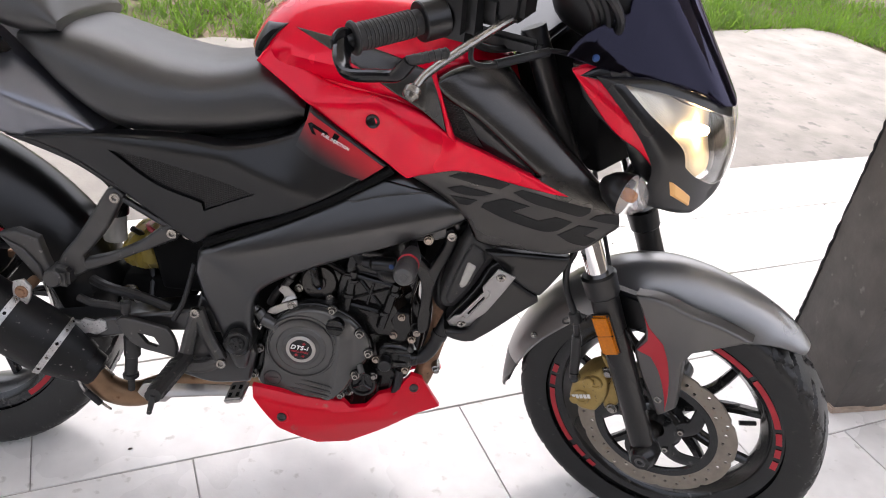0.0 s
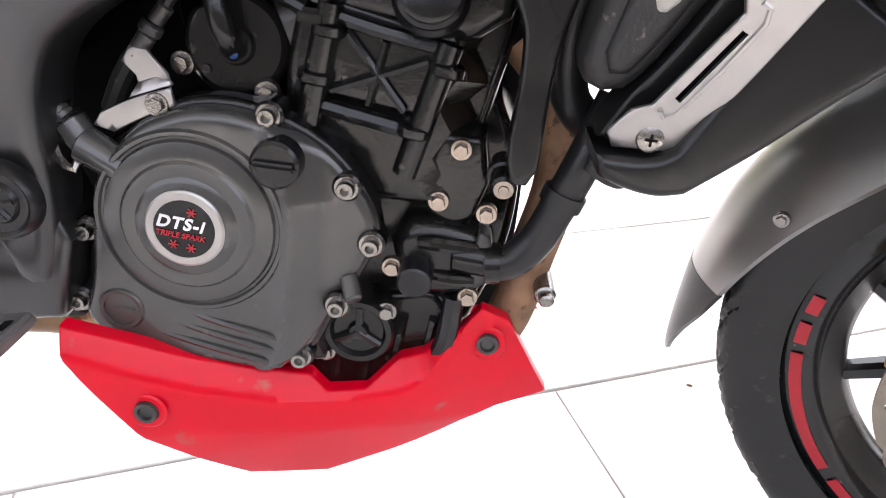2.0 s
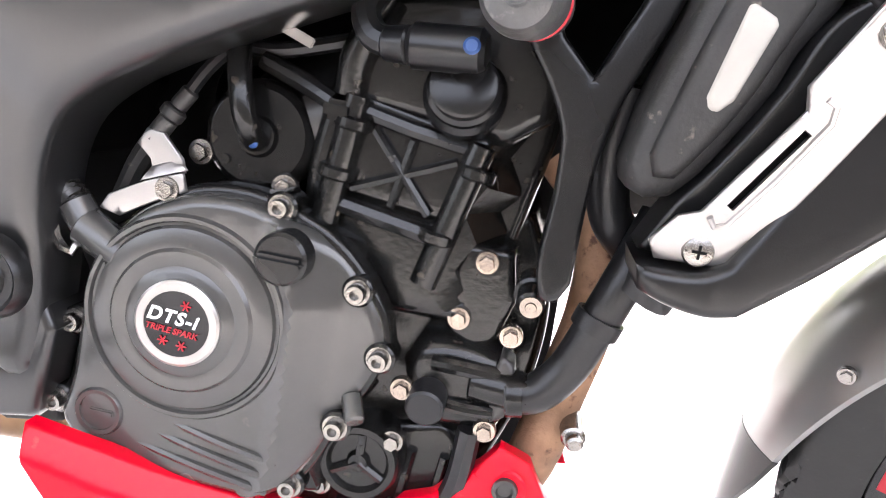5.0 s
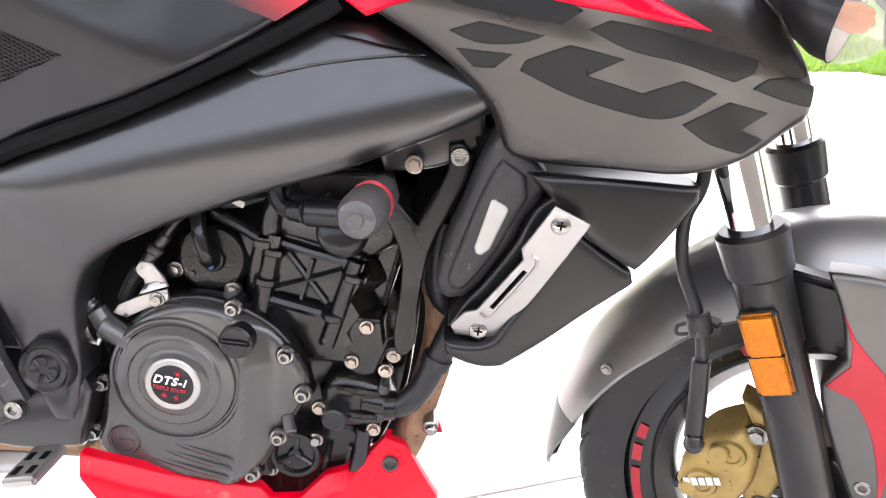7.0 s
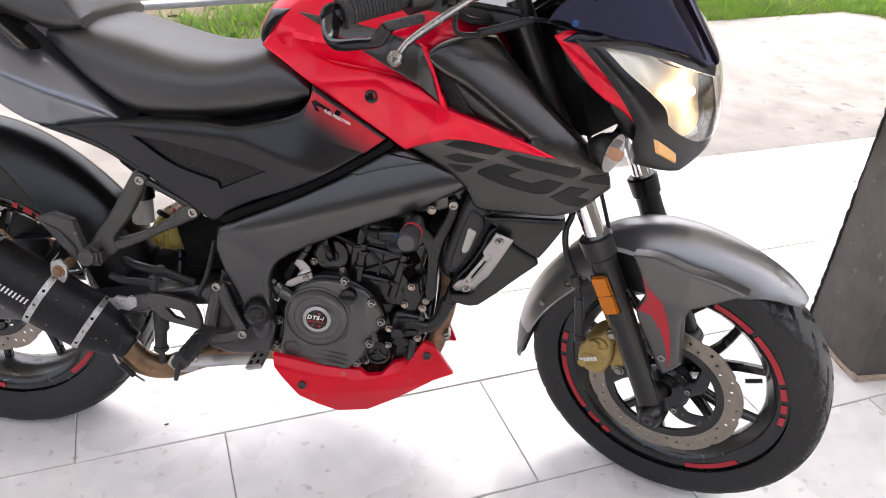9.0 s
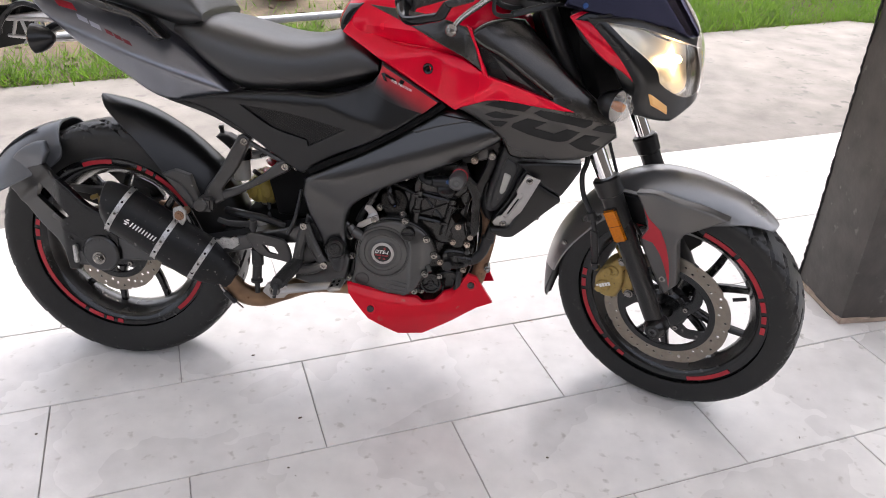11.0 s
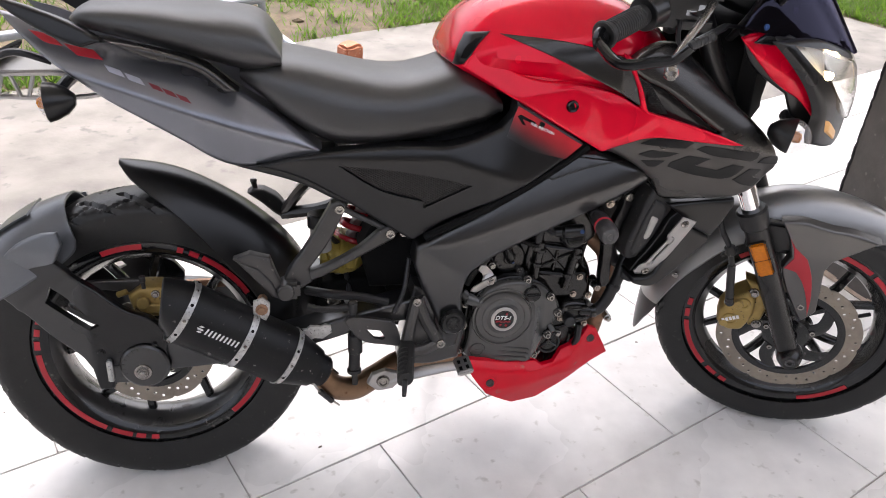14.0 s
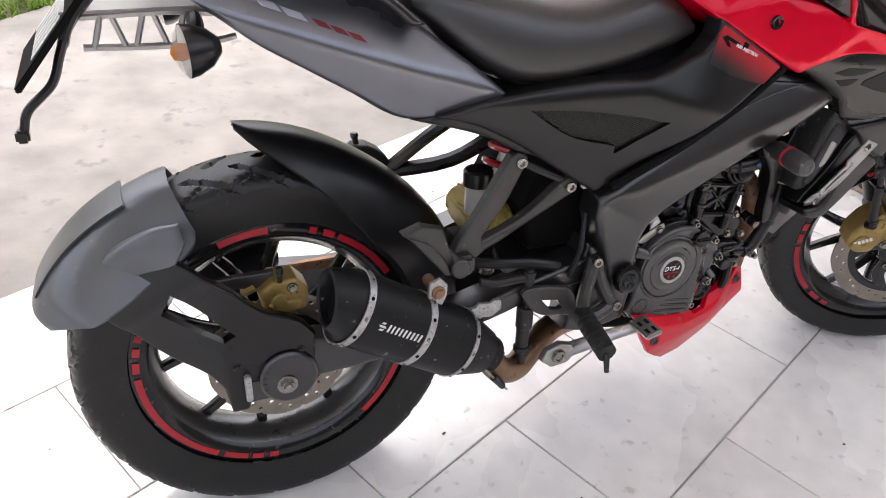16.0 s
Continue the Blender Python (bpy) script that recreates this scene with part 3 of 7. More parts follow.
def bolts(parent, places, axis=(0, -1, 0), r=0.007, h=0.006, material=None, socket=False, steer=False):
    for p in places:
        put("bolt", hexbolt(p, axis, r, h, socket=socket), material or STEEL, parent, steer=steer)


# ---- wheels
def tyre(c, R, half, bead, seg=416):
    """A tyre with slanting tread grooves."""
    prof = []
    n = 44
    for i in range(n + 1):
        t = -1 + 2 * i / n
        a = t * radians(128)
        y = half * math.sin(min(1, abs(a) / radians(100)) * math.pi / 2) * math.copysign(1, a)
        if abs(t) > 0.78:
            y = math.copysign(half * (1 - (abs(t) - 0.78) / 0.22 * 0.14), t)
        s = abs(y) / half
        if abs(t) <= 0.78:
            r = R - (R - bead) * 0.52 * (1 - math.sqrt(max(0, 1 - (abs(t) / 0.80) ** 2.2)))
        else:
            r0 = R - (R - bead) * 0.52 * (1 - math.sqrt(max(0, 1 - (0.78 / 0.80) ** 2.2)))
            r = r0 + (bead - r0) * ((abs(t) - 0.78) / 0.22) ** 0.9
        prof.append((t, y, r))
    bm = bmesh.new()
    rings = []
    for k in range(seg):
        th = 2 * math.pi * k / seg
        ring = []
        for t, y, r in prof:
            cut = 0.0
            if abs(t) < 0.78:
                ph = (th * 26 / (2 * math.pi) + abs(t) * 1.7 + (0.5 if t > 0 else 0)) % 1
                if 0.08 < abs(t) < 0.70 and ph < 0.19:
                    cut = 0.0055
                ph2 = (th * 26 / (2 * math.pi) - abs(t) * 2.6 + 0.3) % 1
                if 0.30 < abs(t) < 0.62 and ph2 < 0.13:
                    cut = max(cut, 0.0045)
                if 0.34 < abs(t) < 0.66 and not cut and (int(th * 208 / (2 * math.pi)) + int(abs(t) * 44)) % 2:
                    cut = 0.0011
            rr = r - cut
            ring.append(bm.verts.new((c[0] + rr * math.cos(th), c[1] + y, c[2] + rr * math.sin(th))))
        rings.append(ring)
    for k in range(seg):
        a, b = rings[k], rings[(k + 1) % seg]
        for i in range(len(prof) - 1):
            bm.faces.new((a[i], a[i + 1], b[i + 1], b[i]))
    return bm


def arc_strip(c, y, r0, r1, a0, a1, thick=0.0012):
    n = max(2, int(abs(a1 - a0) / 4))
    bm = bmesh.new()
    cols = []
    for k in range(n + 1):
        t = radians(a0 + (a1 - a0) * k / n)
        cols.append([bm.verts.new((c[0] + r * math.cos(t), yy, c[2] + r * math.sin(t))) for r, yy in ((r0, y), (r1, y), (r1, y + thick), (r0, y + thick))])
    for p, q in zip(cols, cols[1:]):
        for i in range(4):
            bm.faces.new((p[i], p[(i + 1) % 4], q[(i + 1) % 4], q[i]))
    bm.faces.new(cols[0])
    bm.faces.new(cols[-1][::-1])
    return bm


def spoke(c, a0, a1, r0, r1, w0, w1, depth):
    """One cast spoke from the hub at angle a0 to the rim at a1."""
    p0 = Vector((c[0] + r0 * math.cos(radians(a0)), c[1], c[2] + r0 * math.sin(radians(a0))))
    am = a0 + (a1 - a0) * 0.35
    pm = Vector((c[0] + (r0 + r1) / 2 * math.cos(radians(am)), c[1], c[2] + (r0 + r1) / 2 * math.sin(radians(am))))
    p1 = Vector((c[0] + r1 * math.cos(radians(a1)), c[1], c[2] + r1 * math.sin(radians(a1))))
    bm = bmesh.new()
    rings = []
    path = smooth_path([p0, pm, p1], 5)
    for i, p in enumerate(path):
        t = i / (len(path) - 1)
        d = (path[min(i + 1, len(path) - 1)] - path[max(0, i - 1)]).normalized()
        u = Vector((-d.z, 0, d.x))
        w, dp = w0 + (w1 - w0) * t, depth * (1 - 0.3 * t)
        rings.append([bm.verts.new(p + u * w * x + Vector((0, dp * y, 0))) for x, y in ((-1, -0.5), (-0.55, -1), (0.55, -1), (1, -0.5), (1, 0.5), (0.55, 1), (-0.55, 1), (-1, 0.5))])
    for a, b in zip(rings, rings[1:]):
        for k in range(8):
            bm.faces.new((a[k], a[(k + 1) % 8], b[(k + 1) % 8], b[k]))
    return bm


def circle(x, z, r, n, flip=False):
    pts = [(x + r * math.cos(2 * math.pi * k / n), z + r * math.sin(2 * math.pi * k / n)) for k in range(n)]
    return pts[::-1] if flip else pts


def rotor(c, y, r_in, r_out, waves, holes_n, thick=0.004, depth=0.005):
    """A wave-edged brake disc, drilled right through."""
    seg = waves * 12
    outer = []
    for k in range(seg):
        t = 2 * math.pi * k / seg
        ph = (k % 12) / 12
        r = r_out - (depth if ph > 0.86 else 0.0022 * abs(math.sin((ph - 0.43) * 2.2)))
        outer.append((c[0] + r * math.cos(t), c[2] + r * math.sin(t)))
    holes = [circle(c[0], c[2], r_in, 60)]
    for k in range(holes_n):
        t = 2 * math.pi * (k + 0.5) / holes_n
        r = r_out - (0.012, 0.026, 0.019)[k % 3]
        holes.append(circle(c[0] + r * math.cos(t), c[2] + r * math.sin(t), 0.0036, 8))
    return pillow(outer, y, y + thick, 0.0008, 0.012, holes, gentle=0.7)


def wheel(name, c, R, half, rim_half, spokes_at, stripes, stripe_y, disc_y, disc_r, steer):
    """A cast wheel with its tyre, stripes and brake disc."""
    m = STEER if steer else None
    # rim barrel with a lip on both sides
    lip = 0.229
    prof = [(lip, rim_half), (lip, rim_half - 0.006), (0.212, rim_half - 0.010), (0.200, rim_half - 0.022), (0.188, 0.010), (0.188, -0.010), (0.200, -rim_half + 0.022), (0.212, -rim_half + 0.010), (lip, -rim_half + 0.006), (lip, -rim_half),
            (lip - 0.005, -rim_half - 0.002), (0.206, -rim_half - 0.001), (0.196, -rim_half + 0.008), (0.182, -rim_half + 0.024), (0.178, -0.006), (0.178, 0.006), (0.182, rim_half - 0.024), (0.196, rim_half - 0.008), (0.206, rim_half + 0.001), (lip - 0.005, rim_half + 0.002), (lip, rim_half)]
    rim = part(name, lathe(prof, c, (0, 1, 0), 96), RIM, bike, "black cast alloy wheel with red rim stripes", m, 50)
    # pale skin over the black barrel, painting in its reflected light
    part("barrel_face", lathe([(0.1955, -rim_half + 0.0085), (0.1812, -rim_half + 0.0242), (0.1772, -0.006), (0.1772, 0.006), (0.1812, rim_half - 0.0242), (0.1955, rim_half - 0.0085)], c, (0, 1, 0), 96), RIMIN, rim, "inner barrel, paler for its bright reflection", m, 50)
    part("hub", lathe([(0.016, 0.055), (0.05, 0.052), (0.055, 0.04), (0.042, 0.02), (0.042, -0.02), (0.055, -0.04), (0.05, -0.052), (0.016, -0.055)], c, (0, 1, 0), 40), RIM, rim, "", m)
    for a in spokes_at:
        for d0, d1 in ((-7, -17), (7, 17)):
            part("spoke", spoke(c, a + d0, a + d1, 0.045, 0.19, 0.011, 0.008, 0.012), RIM, rim, "", m, 40)
    part("tyre", tyre(c, R, half, 0.226), RUBBER, rim, "dusty black tyre with slanting tread grooves", m, 28)
    for a0, a1 in stripes:
        for s in (-1, 1):
            part("rim_stripe", arc_strip(c, c[1] + s * stripe_y - (0.0012 if s < 0 else 0), 0.209, 0.2195, a0, a1), REDP, rim, "red rim stripe", m)
    d = part("brake_disc", rotor(c, c[1] + disc_y, disc_r - 0.038, disc_r, 10, 40), DISC, rim, "wave-edged drilled steel brake disc", m)
    inner = disc_r - 0.036
    part("disc_carrier", lathe([(inner - 0.014, -0.001), (inner - 0.012, -0.003), (inner + 0.001, -0.003), (inner + 0.003, -0.001), (inner + 0.003, 0.004), (inner - 0.014, 0.004), (inner - 0.014, -0.001)], (c[0], c[1] + disc_y + 0.002, c[2]), (0, 1, 0), 72), RIM, d, "black disc carrier ring", m)
    part("carrier_hub", lathe([(0.020, -0.004), (0.044, -0.004), (0.052, 0.002), (0.052, 0.006), (0.020, 0.006)], (c[0], c[1] + disc_y + 0.002, c[2]), (0, 1, 0), 40), RIM, d, "", m)
    for k in range(5):
        a = k * 72 + 20
        part("disc_arm", spoke(c, a, a + 30, 0.042, inner - 0.006, 0.016, 0.011, 0.004), RIM, d, "", (m or Matrix()) @ Matrix.Translation((0, disc_y + 0.003, 0)))
        t = radians(a)
        put("bolt", hexbolt((c[0] + 0.05 * math.cos(t), c[1] + disc_y - 0.001, c[2] + 0.05 * math.sin(t)), (0, -1, 0), 0.006, 0.004, socket=True), STEEL, d, steer=steer)
    part("valve", tube([(c[0] + 0.17 * math.cos(0.30), c[1] - 0.004, c[2] + 0.17 * math.sin(0.30)), (c[0] + 0.142 * math.cos(0.32), c[1] - 0.014, c[2] + 0.142 * math.sin(0.32))], 0.0045, 8, 1), HOSE, rim, "", m)
    return rim


FC, RC = (1.364, YS, 0.2895), (0.0, YC, 0.3135)
front_wheel = wheel("front_wheel", FC, 0.2875, 0.052, 0.036, [40 + 72 * k for k in range(5)],
                    [(55, 76), (24, 52), (14, 21), (6, 11), (-2, 3), (172, 177), (180, 186), (189, 225), (229, 237), (240, 245), (100, 130), (290, 320)], 0.0385, -0.066, 0.150, True)
rear_wheel = wheel("rear_wheel", RC, 0.3075, 0.066, 0.050, [100 + 72 * k for k in range(5)],
                   [(73, 70), (67, 62), (60, 30), (160, 163), (166, 170), (173, 178), (181, 238), (241, 252), (254, 259), (262, 266), (90, 110), (310, 340)], 0.0525, -0.072, 0.115, False)


# ---- tail, seats, tank and panels
TANK = [(0.562, 0.895, 0.872, 0.030, 0.5), (0.574, 0.922, 0.862, 0.062, 0.3), (0.595, 0.950, 0.848, 0.085, 0.25), (0.64, 0.978, 0.822, 0.110, 0.28), (0.72, 0.997, 0.785, 0.138, 0.34),
        (0.80, 1.000, 0.765, 0.150, 0.36), (0.86, 0.990, 0.77, 0.145, 0.36), (0.91, 0.972, 0.78, 0.118, 0.38), (0.96, 0.940, 0.79, 0.090, 0.4), (0.99, 0.905, 0.81, 0.060, 0.45)]


def tank_y(x, z):
    top, bot, w, mid = lerp_rows(TANK, x)
    zm = bot + (top - bot) * mid
    c = min(1, max(0, (z - zm) / (top - zm) if z > zm else (zm - z) / (zm - bot)))
    return YC - (w + YC) * max(0.02, 1 - c ** 2.5) ** (1 / 2.5)


seat_rows = [(0.205, 0.868, 0.842, 0.065, 0.5), (0.24, 0.882, 0.812, 0.084, 0.45), (0.29, 0.882, 0.766, 0.096, 0.4), (0.36, 0.868, 0.728, 0.102, 0.35), (0.43, 0.852, 0.726, 0.104, 0.35),
             (0.49, 0.848, 0.732, 0.100, 0.35), (0.54, 0.858, 0.736, 0.094, 0.35), (0.59, 0.872, 0.748, 0.090, 0.35), (0.63, 0.852, 0.762, 0.088, 0.4), (0.658, 0.815, 0.782, 0.085, 0.5)]
put("rider_seat", loft(seat_rows, 3.2, 40, 6), VINYL, label="black vinyl rider seat")
pill = [(-0.055, 0.950, 0.930, 0.045, 0.5), (-0.03, 0.965, 0.922, 0.068, 0.5), (0.05, 0.968, 0.902, 0.082, 0.45), (0.13, 0.960, 0.882, 0.092, 0.42), (0.20, 0.955, 0.862, 0.098, 0.4), (0.245, 0.940, 0.858, 0.095, 0.42), (0.275, 0.895, 0.868, 0.082, 0.5)]
put("pillion_seat", loft(pill, 3.0, 36, 6), VINYL, label="raised black vinyl pillion seat")

TAIL = [(-0.165, 0.955), (-0.117, 0.942), (-0.066, 0.922), (0.002, 0.912), (0.075, 0.893), (0.144, 0.876), (0.19, 0.842), (0.251, 0.800), (0.306, 0.757), (0.340, 0.727), (0.283, 0.716), (0.199, 0.707), (0.172, 0.713), (0.109, 0.752), (0.045, 0.790), (-0.005, 0.820), (-0.045, 0.851), (-0.090, 0.885), (-0.128, 0.918)]


def tail_y(x, z):
    ridge = 0.868 - (x + 0.06) * 0.34
    w = 0.075 + 0.045 * min(1, max(0, (x + 0.165) / 0.3)) - 0.02 * max(0, (x - 0.22) / 0.12)
    d = z - ridge
    return -w + soft(d, 0.80, -0.28, 0.006)


def tail_half():
    return pillow(TAIL, tail_y, -0.03, 0.008, 0.008)


tail = both("tail_panel", tail_half, TAILG, label="satin blue-grey tail panel")
on_tail = lambda q: pillow(q, lambda x, z: tail_y(x, z) - 0.0012, lambda x, z: tail_y(x, z) + 0.004, 0.0006, 0.008)
for q in ([(-0.116, 0.927), (-0.084, 0.918), (-0.064, 0.903), (-0.090, 0.909)], [(-0.064, 0.907), (-0.020, 0.897), (-0.004, 0.882), (-0.044, 0.890)]):
    put("tail_stripe", on_tail(q), REDP, tail, "dark red stripe")
# model lettering on the tail, as plain slanted blocks
for k, (x0, w, h) in enumerate(((0.000, 0.024, 0.0105), (0.030, 0.024, 0.0105), (0.066, 0.017, 0.0090), (0.087, 0.017, 0.0090), (0.108, 0.017, 0.0090))):
    z0 = 0.8765 - x0 * 0.40
    put("tail_mark", on_tail([(x0 - 0.004, z0), (x0 + w - 0.004, z0 - w * 0.36), (x0 + w + 0.004, z0 - w * 0.36 - h), (x0 + 0.004, z0 - h)]), NSBLUE if k < 2 else NSRED, tail)
both("grab_rail", lambda: pillow([(-0.165, 0.985), (-0.10, 0.965), (-0.03, 0.935), (0.0, 0.915), (-0.03, 0.905), (-0.07, 0.920), (-0.12, 0.950)], lambda x, z: -0.098 + (z - 0.92) * 0.2, -0.075, 0.006, 0.012), BLACK, label="black pillion grab rail")
both("seat_rail_trim", lambda: pillow([(0.005, 0.918), (0.075, 0.905), (0.15, 0.882), (0.205, 0.838), (0.185, 0.836), (0.14, 0.872), (0.07, 0.890)], lambda x, z: -0.110 - 0.05 * max(0, x), -0.08, 0.006, 0.012), GREY)

PANEL = [(0.225, 0.712), (0.309, 0.728), (0.359, 0.735), (0.434, 0.741), (0.493, 0.743), (0.551, 0.742), (0.609, 0.755), (0.649, 0.772), (0.668, 0.795), (0.672, 0.820), (0.799, 0.744), (0.725, 0.692), (0.637, 0.641), (0.560, 0.604), (0.494, 0.560), (0.464, 0.580), (0.421, 0.609), (0.374, 0.642), (0.341, 0.663), (0.29, 0.690)]
VENT = [(0.362, 0.710), (0.435, 0.704), (0.530, 0.688), (0.597, 0.672), (0.512, 0.627), (0.509, 0.641), (0.434, 0.663)]


def side_y(x, z):
    base = -0.118 - 0.03 * min(1, max(0, (x - 0.3) / 0.35))
    crest = 0.725 - 0.35 * max(0, x - 0.55)
    t = min(1, max(0, (x - 0.62) / 0.06))
    return base + soft(z - crest, 0.40 - 0.28 * t, -0.14, 0.006)


panel = put("side_panel", pillow(PANEL, side_y, -0.09, 0.006, 0.009, holes=[VENT]), BLACK, label="satin black side panel with a mesh vent")
put("side_panel", mirror(pillow(PANEL, side_y, -0.09, 0.007, 0.02)), BLACK, label="satin black side panel")
# near-black sheet behind the mesh, painted as the shade inside the vent
put("vent_shade", pillow([(x, z) for x, z in VENT], lambda x, z: side_y(x, z) + 0.014, lambda x, z: side_y(x, z) + 0.018, 0, 0.03), DARK, panel)
bmesh.new()
gv = []
for k in range(-60, 120):
    for sgn in (1, -1):
        pts = []
        for i in range(60):
            x = 0.36 + i * 0.004
            z = 0.665 + sgn * (x - 0.48) * 0.42 + k * 0.0034
            if inside(x, z, VENT):
                pts.append((x, z))
        if len(pts) > 1:
            a, b = pts[0], pts[-1]
            gv.append(tube([(a[0], side_y(*a) + 0.007, a[1]), (b[0], side_y(*b) + 0.007, b[1])], 0.0008, 4, 1))
put("vent_mesh", join(*gv), BLACK, panel, "fine black plastic mesh")
FADE = mat("faded_red", (0.50, 0.008, 0.018), 0.42, 0, 0.2, 30, big=9)
_n, _l = FADE.node_tree.nodes, FADE.node_tree.links
_tc, _dot, _mr, _mx = (_n.new("ShaderNode" + k) for k in ("TexCoord", "VectorMath", "MapRange", "Mix"))
_dot.operation, _mx.data_type, _mr.interpolation_type = "DOT_PRODUCT", "RGBA", "SMOOTHSTEP"
_dot.inputs[1].default_value = (0.52, 0.0, 0.854)
_l.new(_tc.outputs["Object"], _dot.inputs[0])
_l.new(_dot.outputs["Value"], _mr.inputs[0])
_mr.inputs[1].default_value, _mr.inputs[2].default_value = 0.992, 1.046
_old = _n["Principled BSDF"].inputs["Base Color"].links[0].from_socket
_mx.inputs[6].default_value = (0.011, 0.011, 0.012, 1)
_l.new(_mr.outputs[0], _mx.inputs[0])
_l.new(_old, _mx.inputs[7])
_l.new(_mx.outputs[2], _n["Principled BSDF"].inputs["Base Color"])
put("red_fade", pillow([(0.674, 0.812), (0.793, 0.742), (0.762, 0.718), (0.70, 0.735), (0.655, 0.758), (0.668, 0.795)], lambda x, z: side_y(x, z) - 0.0008, lambda x, z: side_y(x, z) + 0.003, 0.0, 0.010), FADE, panel, "red decal fading to black")


def lettering(text, size, at, right, up, material, parent, name="lettering", depth=0.0006, shear=0.0, bold=0.018, gap=1.0):
    """Flat raised letters of the built-in font."""
    c = bpy.data.curves.new(name, "FONT")
    c.body, c.size, c.extrude, c.offset, c.shear = text, size, depth, size * bold, shear
    c.space_character = gap
    tmp = bpy.data.objects.new(name, c)
    scene.collection.objects.link(tmp)
    bpy.context.view_layer.update()
    me = bpy.data.meshes.new_from_object(tmp.evaluated_get(bpy.context.evaluated_depsgraph_get()))
    bpy.data.objects.remove(tmp)
    bpy.data.curves.remove(c)
    r = Vector(right).normalized()
    n = r.cross(Vector(up)).normalized()
    u = n.cross(r)
    me.transform(Matrix((r, u, n)).transposed().to_4x4())
    me.transform(Matrix.Translation(at))
    me.materials.clear()
    me.materials.append(material)
    ob = new(name, me)
    ob.parent = parent
    return ob


lettering("FUEL INJECTION", 0.0064, (0.694, side_y(0.70, 0.77) - 0.0028, 0.7815), (1, -0.03, -0.44), (0.35, 0, 1), WHITE, panel)
for q in ([(0.672, 0.795), (0.706, 0.779), (0.703, 0.785), (0.678, 0.798)], [(0.672, 0.795), (0.680, 0.782), (0.686, 0.780), (0.679, 0.793)], [(0.714, 0.786), (0.722, 0.782), (0.717, 0.772), (0.709, 0.776)]):
    put("logo_block", pillow(q, lambda x, z: side_y(x, z) - 0.0022, lambda x, z: side_y(x, z) + 0.002, 0.0, 0.01), GLOSSB, panel)
both("under_tail", lambda: pillow([(0.19, 0.708), (0.30, 0.722), (0.36, 0.735), (0.42, 0.62), (0.36, 0.64), (0.30, 0.672)], -0.105, -0.04, 0.006, 0.02), BLACK)

def shroud_y(x, z):
    y = -0.150 - 0.19 * max(0, min(x, 1.07) - 0.85) + 0.55 * max(0, x - 1.08) ** 1.5
    # the long hump above the red arm
    s, d = (x - 0.900) * 0.838 - (z - 0.885) * 0.546, (x - 0.900) * 0.546 + (z - 0.885) * 0.838
    if d > -0.075:
        t = min(1, (d + 0.075) / 0.05)
        t = t * t * (3 - 2 * t)
        hump = -0.172 - 0.11 * min(max(s, -0.03), 0.2) + 9.0 * max(0, d + 0.012) ** 2 + 1.6 * max(0, s - 0.19) ** 2
        y = y * (1 - t) + hump * t
    low = 0.742 - 0.10 * (x - 0.9)
    if z < low:
        y += 0.24 * (low - z)
    return y


WING = [(0.582, 0.872), (0.600, 0.900), (0.70, 0.856), (0.78, 0.850), (0.846, 0.834), (0.891, 0.810), (0.958, 0.790), (1.027, 0.769), (1.079, 0.749), (0.987, 0.755), (0.905, 0.758), (0.862, 0.744), (0.830, 0.730), (0.796, 0.748), (0.671, 0.819), (0.63, 0.844)]


CREST = [(0.58, 0.846), (0.678, 0.824), (0.776, 0.841), (0.899, 0.785), (1.08, 0.745)]


def wing_y(x, z):
    crest = lerp_rows(CREST, x)[0]
    y = -0.106 - 0.150 * (min(x, 0.8) - 0.58) - 0.205 * max(0, x - 0.8) + soft(z - crest, 0.42, -0.05, 0.0025)
    t = min(1, max(0, (x - 0.80) / 0.08))
    lip = shroud_y(x, z) - 0.0065 + 0.12 * max(0, z - (0.812 - 0.33 * (x - 0.86)))
    step = min(0.0035, 0.35 * max(0, 0.594 * (x - 0.834) - 0.804 * (z - 0.735)))
    return y * (1 - t) + min(y, lip) * t + step


tank = loft(TANK, 2.5, 44, 6)
for v in tank.verts:
    side = -1 if v.co.y < YC else 1
    y = v.co.y if side < 0 else 2 * YC - v.co.y
    k = min(1, max(0, (0.885 - v.co.z) / 0.02))
    lim = wing_y(min(v.co.x, 0.80), v.co.z) + 0.006
    if y < lim:
        y += (lim - y) * k
        v.co.y = y if side < 0 else 2 * YC - y
put("fuel_tank", tank, RED, label="glossy red fuel tank")
wing = both("tank_side_cover", lambda: pillow(WING, wing_y, lambda x, z: min(-0.05, wing_y(x, z) + 0.03), 0.004, 0.008), RED, label="glossy red tank side cover")
put("cover_screw", join(lathe([(0, 0.0005), (0.006, 0.0005), (0.0065, 0.002), (0.010, 0.003), (0.0115, 0.0)], (0.770, wing_y(0.77, 0.811), 0.811), (0, -1, 0), 20)), GLOSSB, wing)
INSET = [(0.640, 0.9295), (0.736, 0.923), (0.80, 0.912), (0.850, 0.897), (0.866, 0.862), (0.881, 0.8175), (0.85, 0.836), (0.794, 0.864), (0.73, 0.895)]
inset_y = lambda x, z: min(tank_y(x, z), wing_y(x, z)) - 0.003 - 0.06 * max(0, x - 0.82)
put("tank_inset", pillow(INSET, inset_y, lambda x, z: tank_y(x, z) + 0.02, 0.002, 0.008), GREY, label="dark grey tank inset")
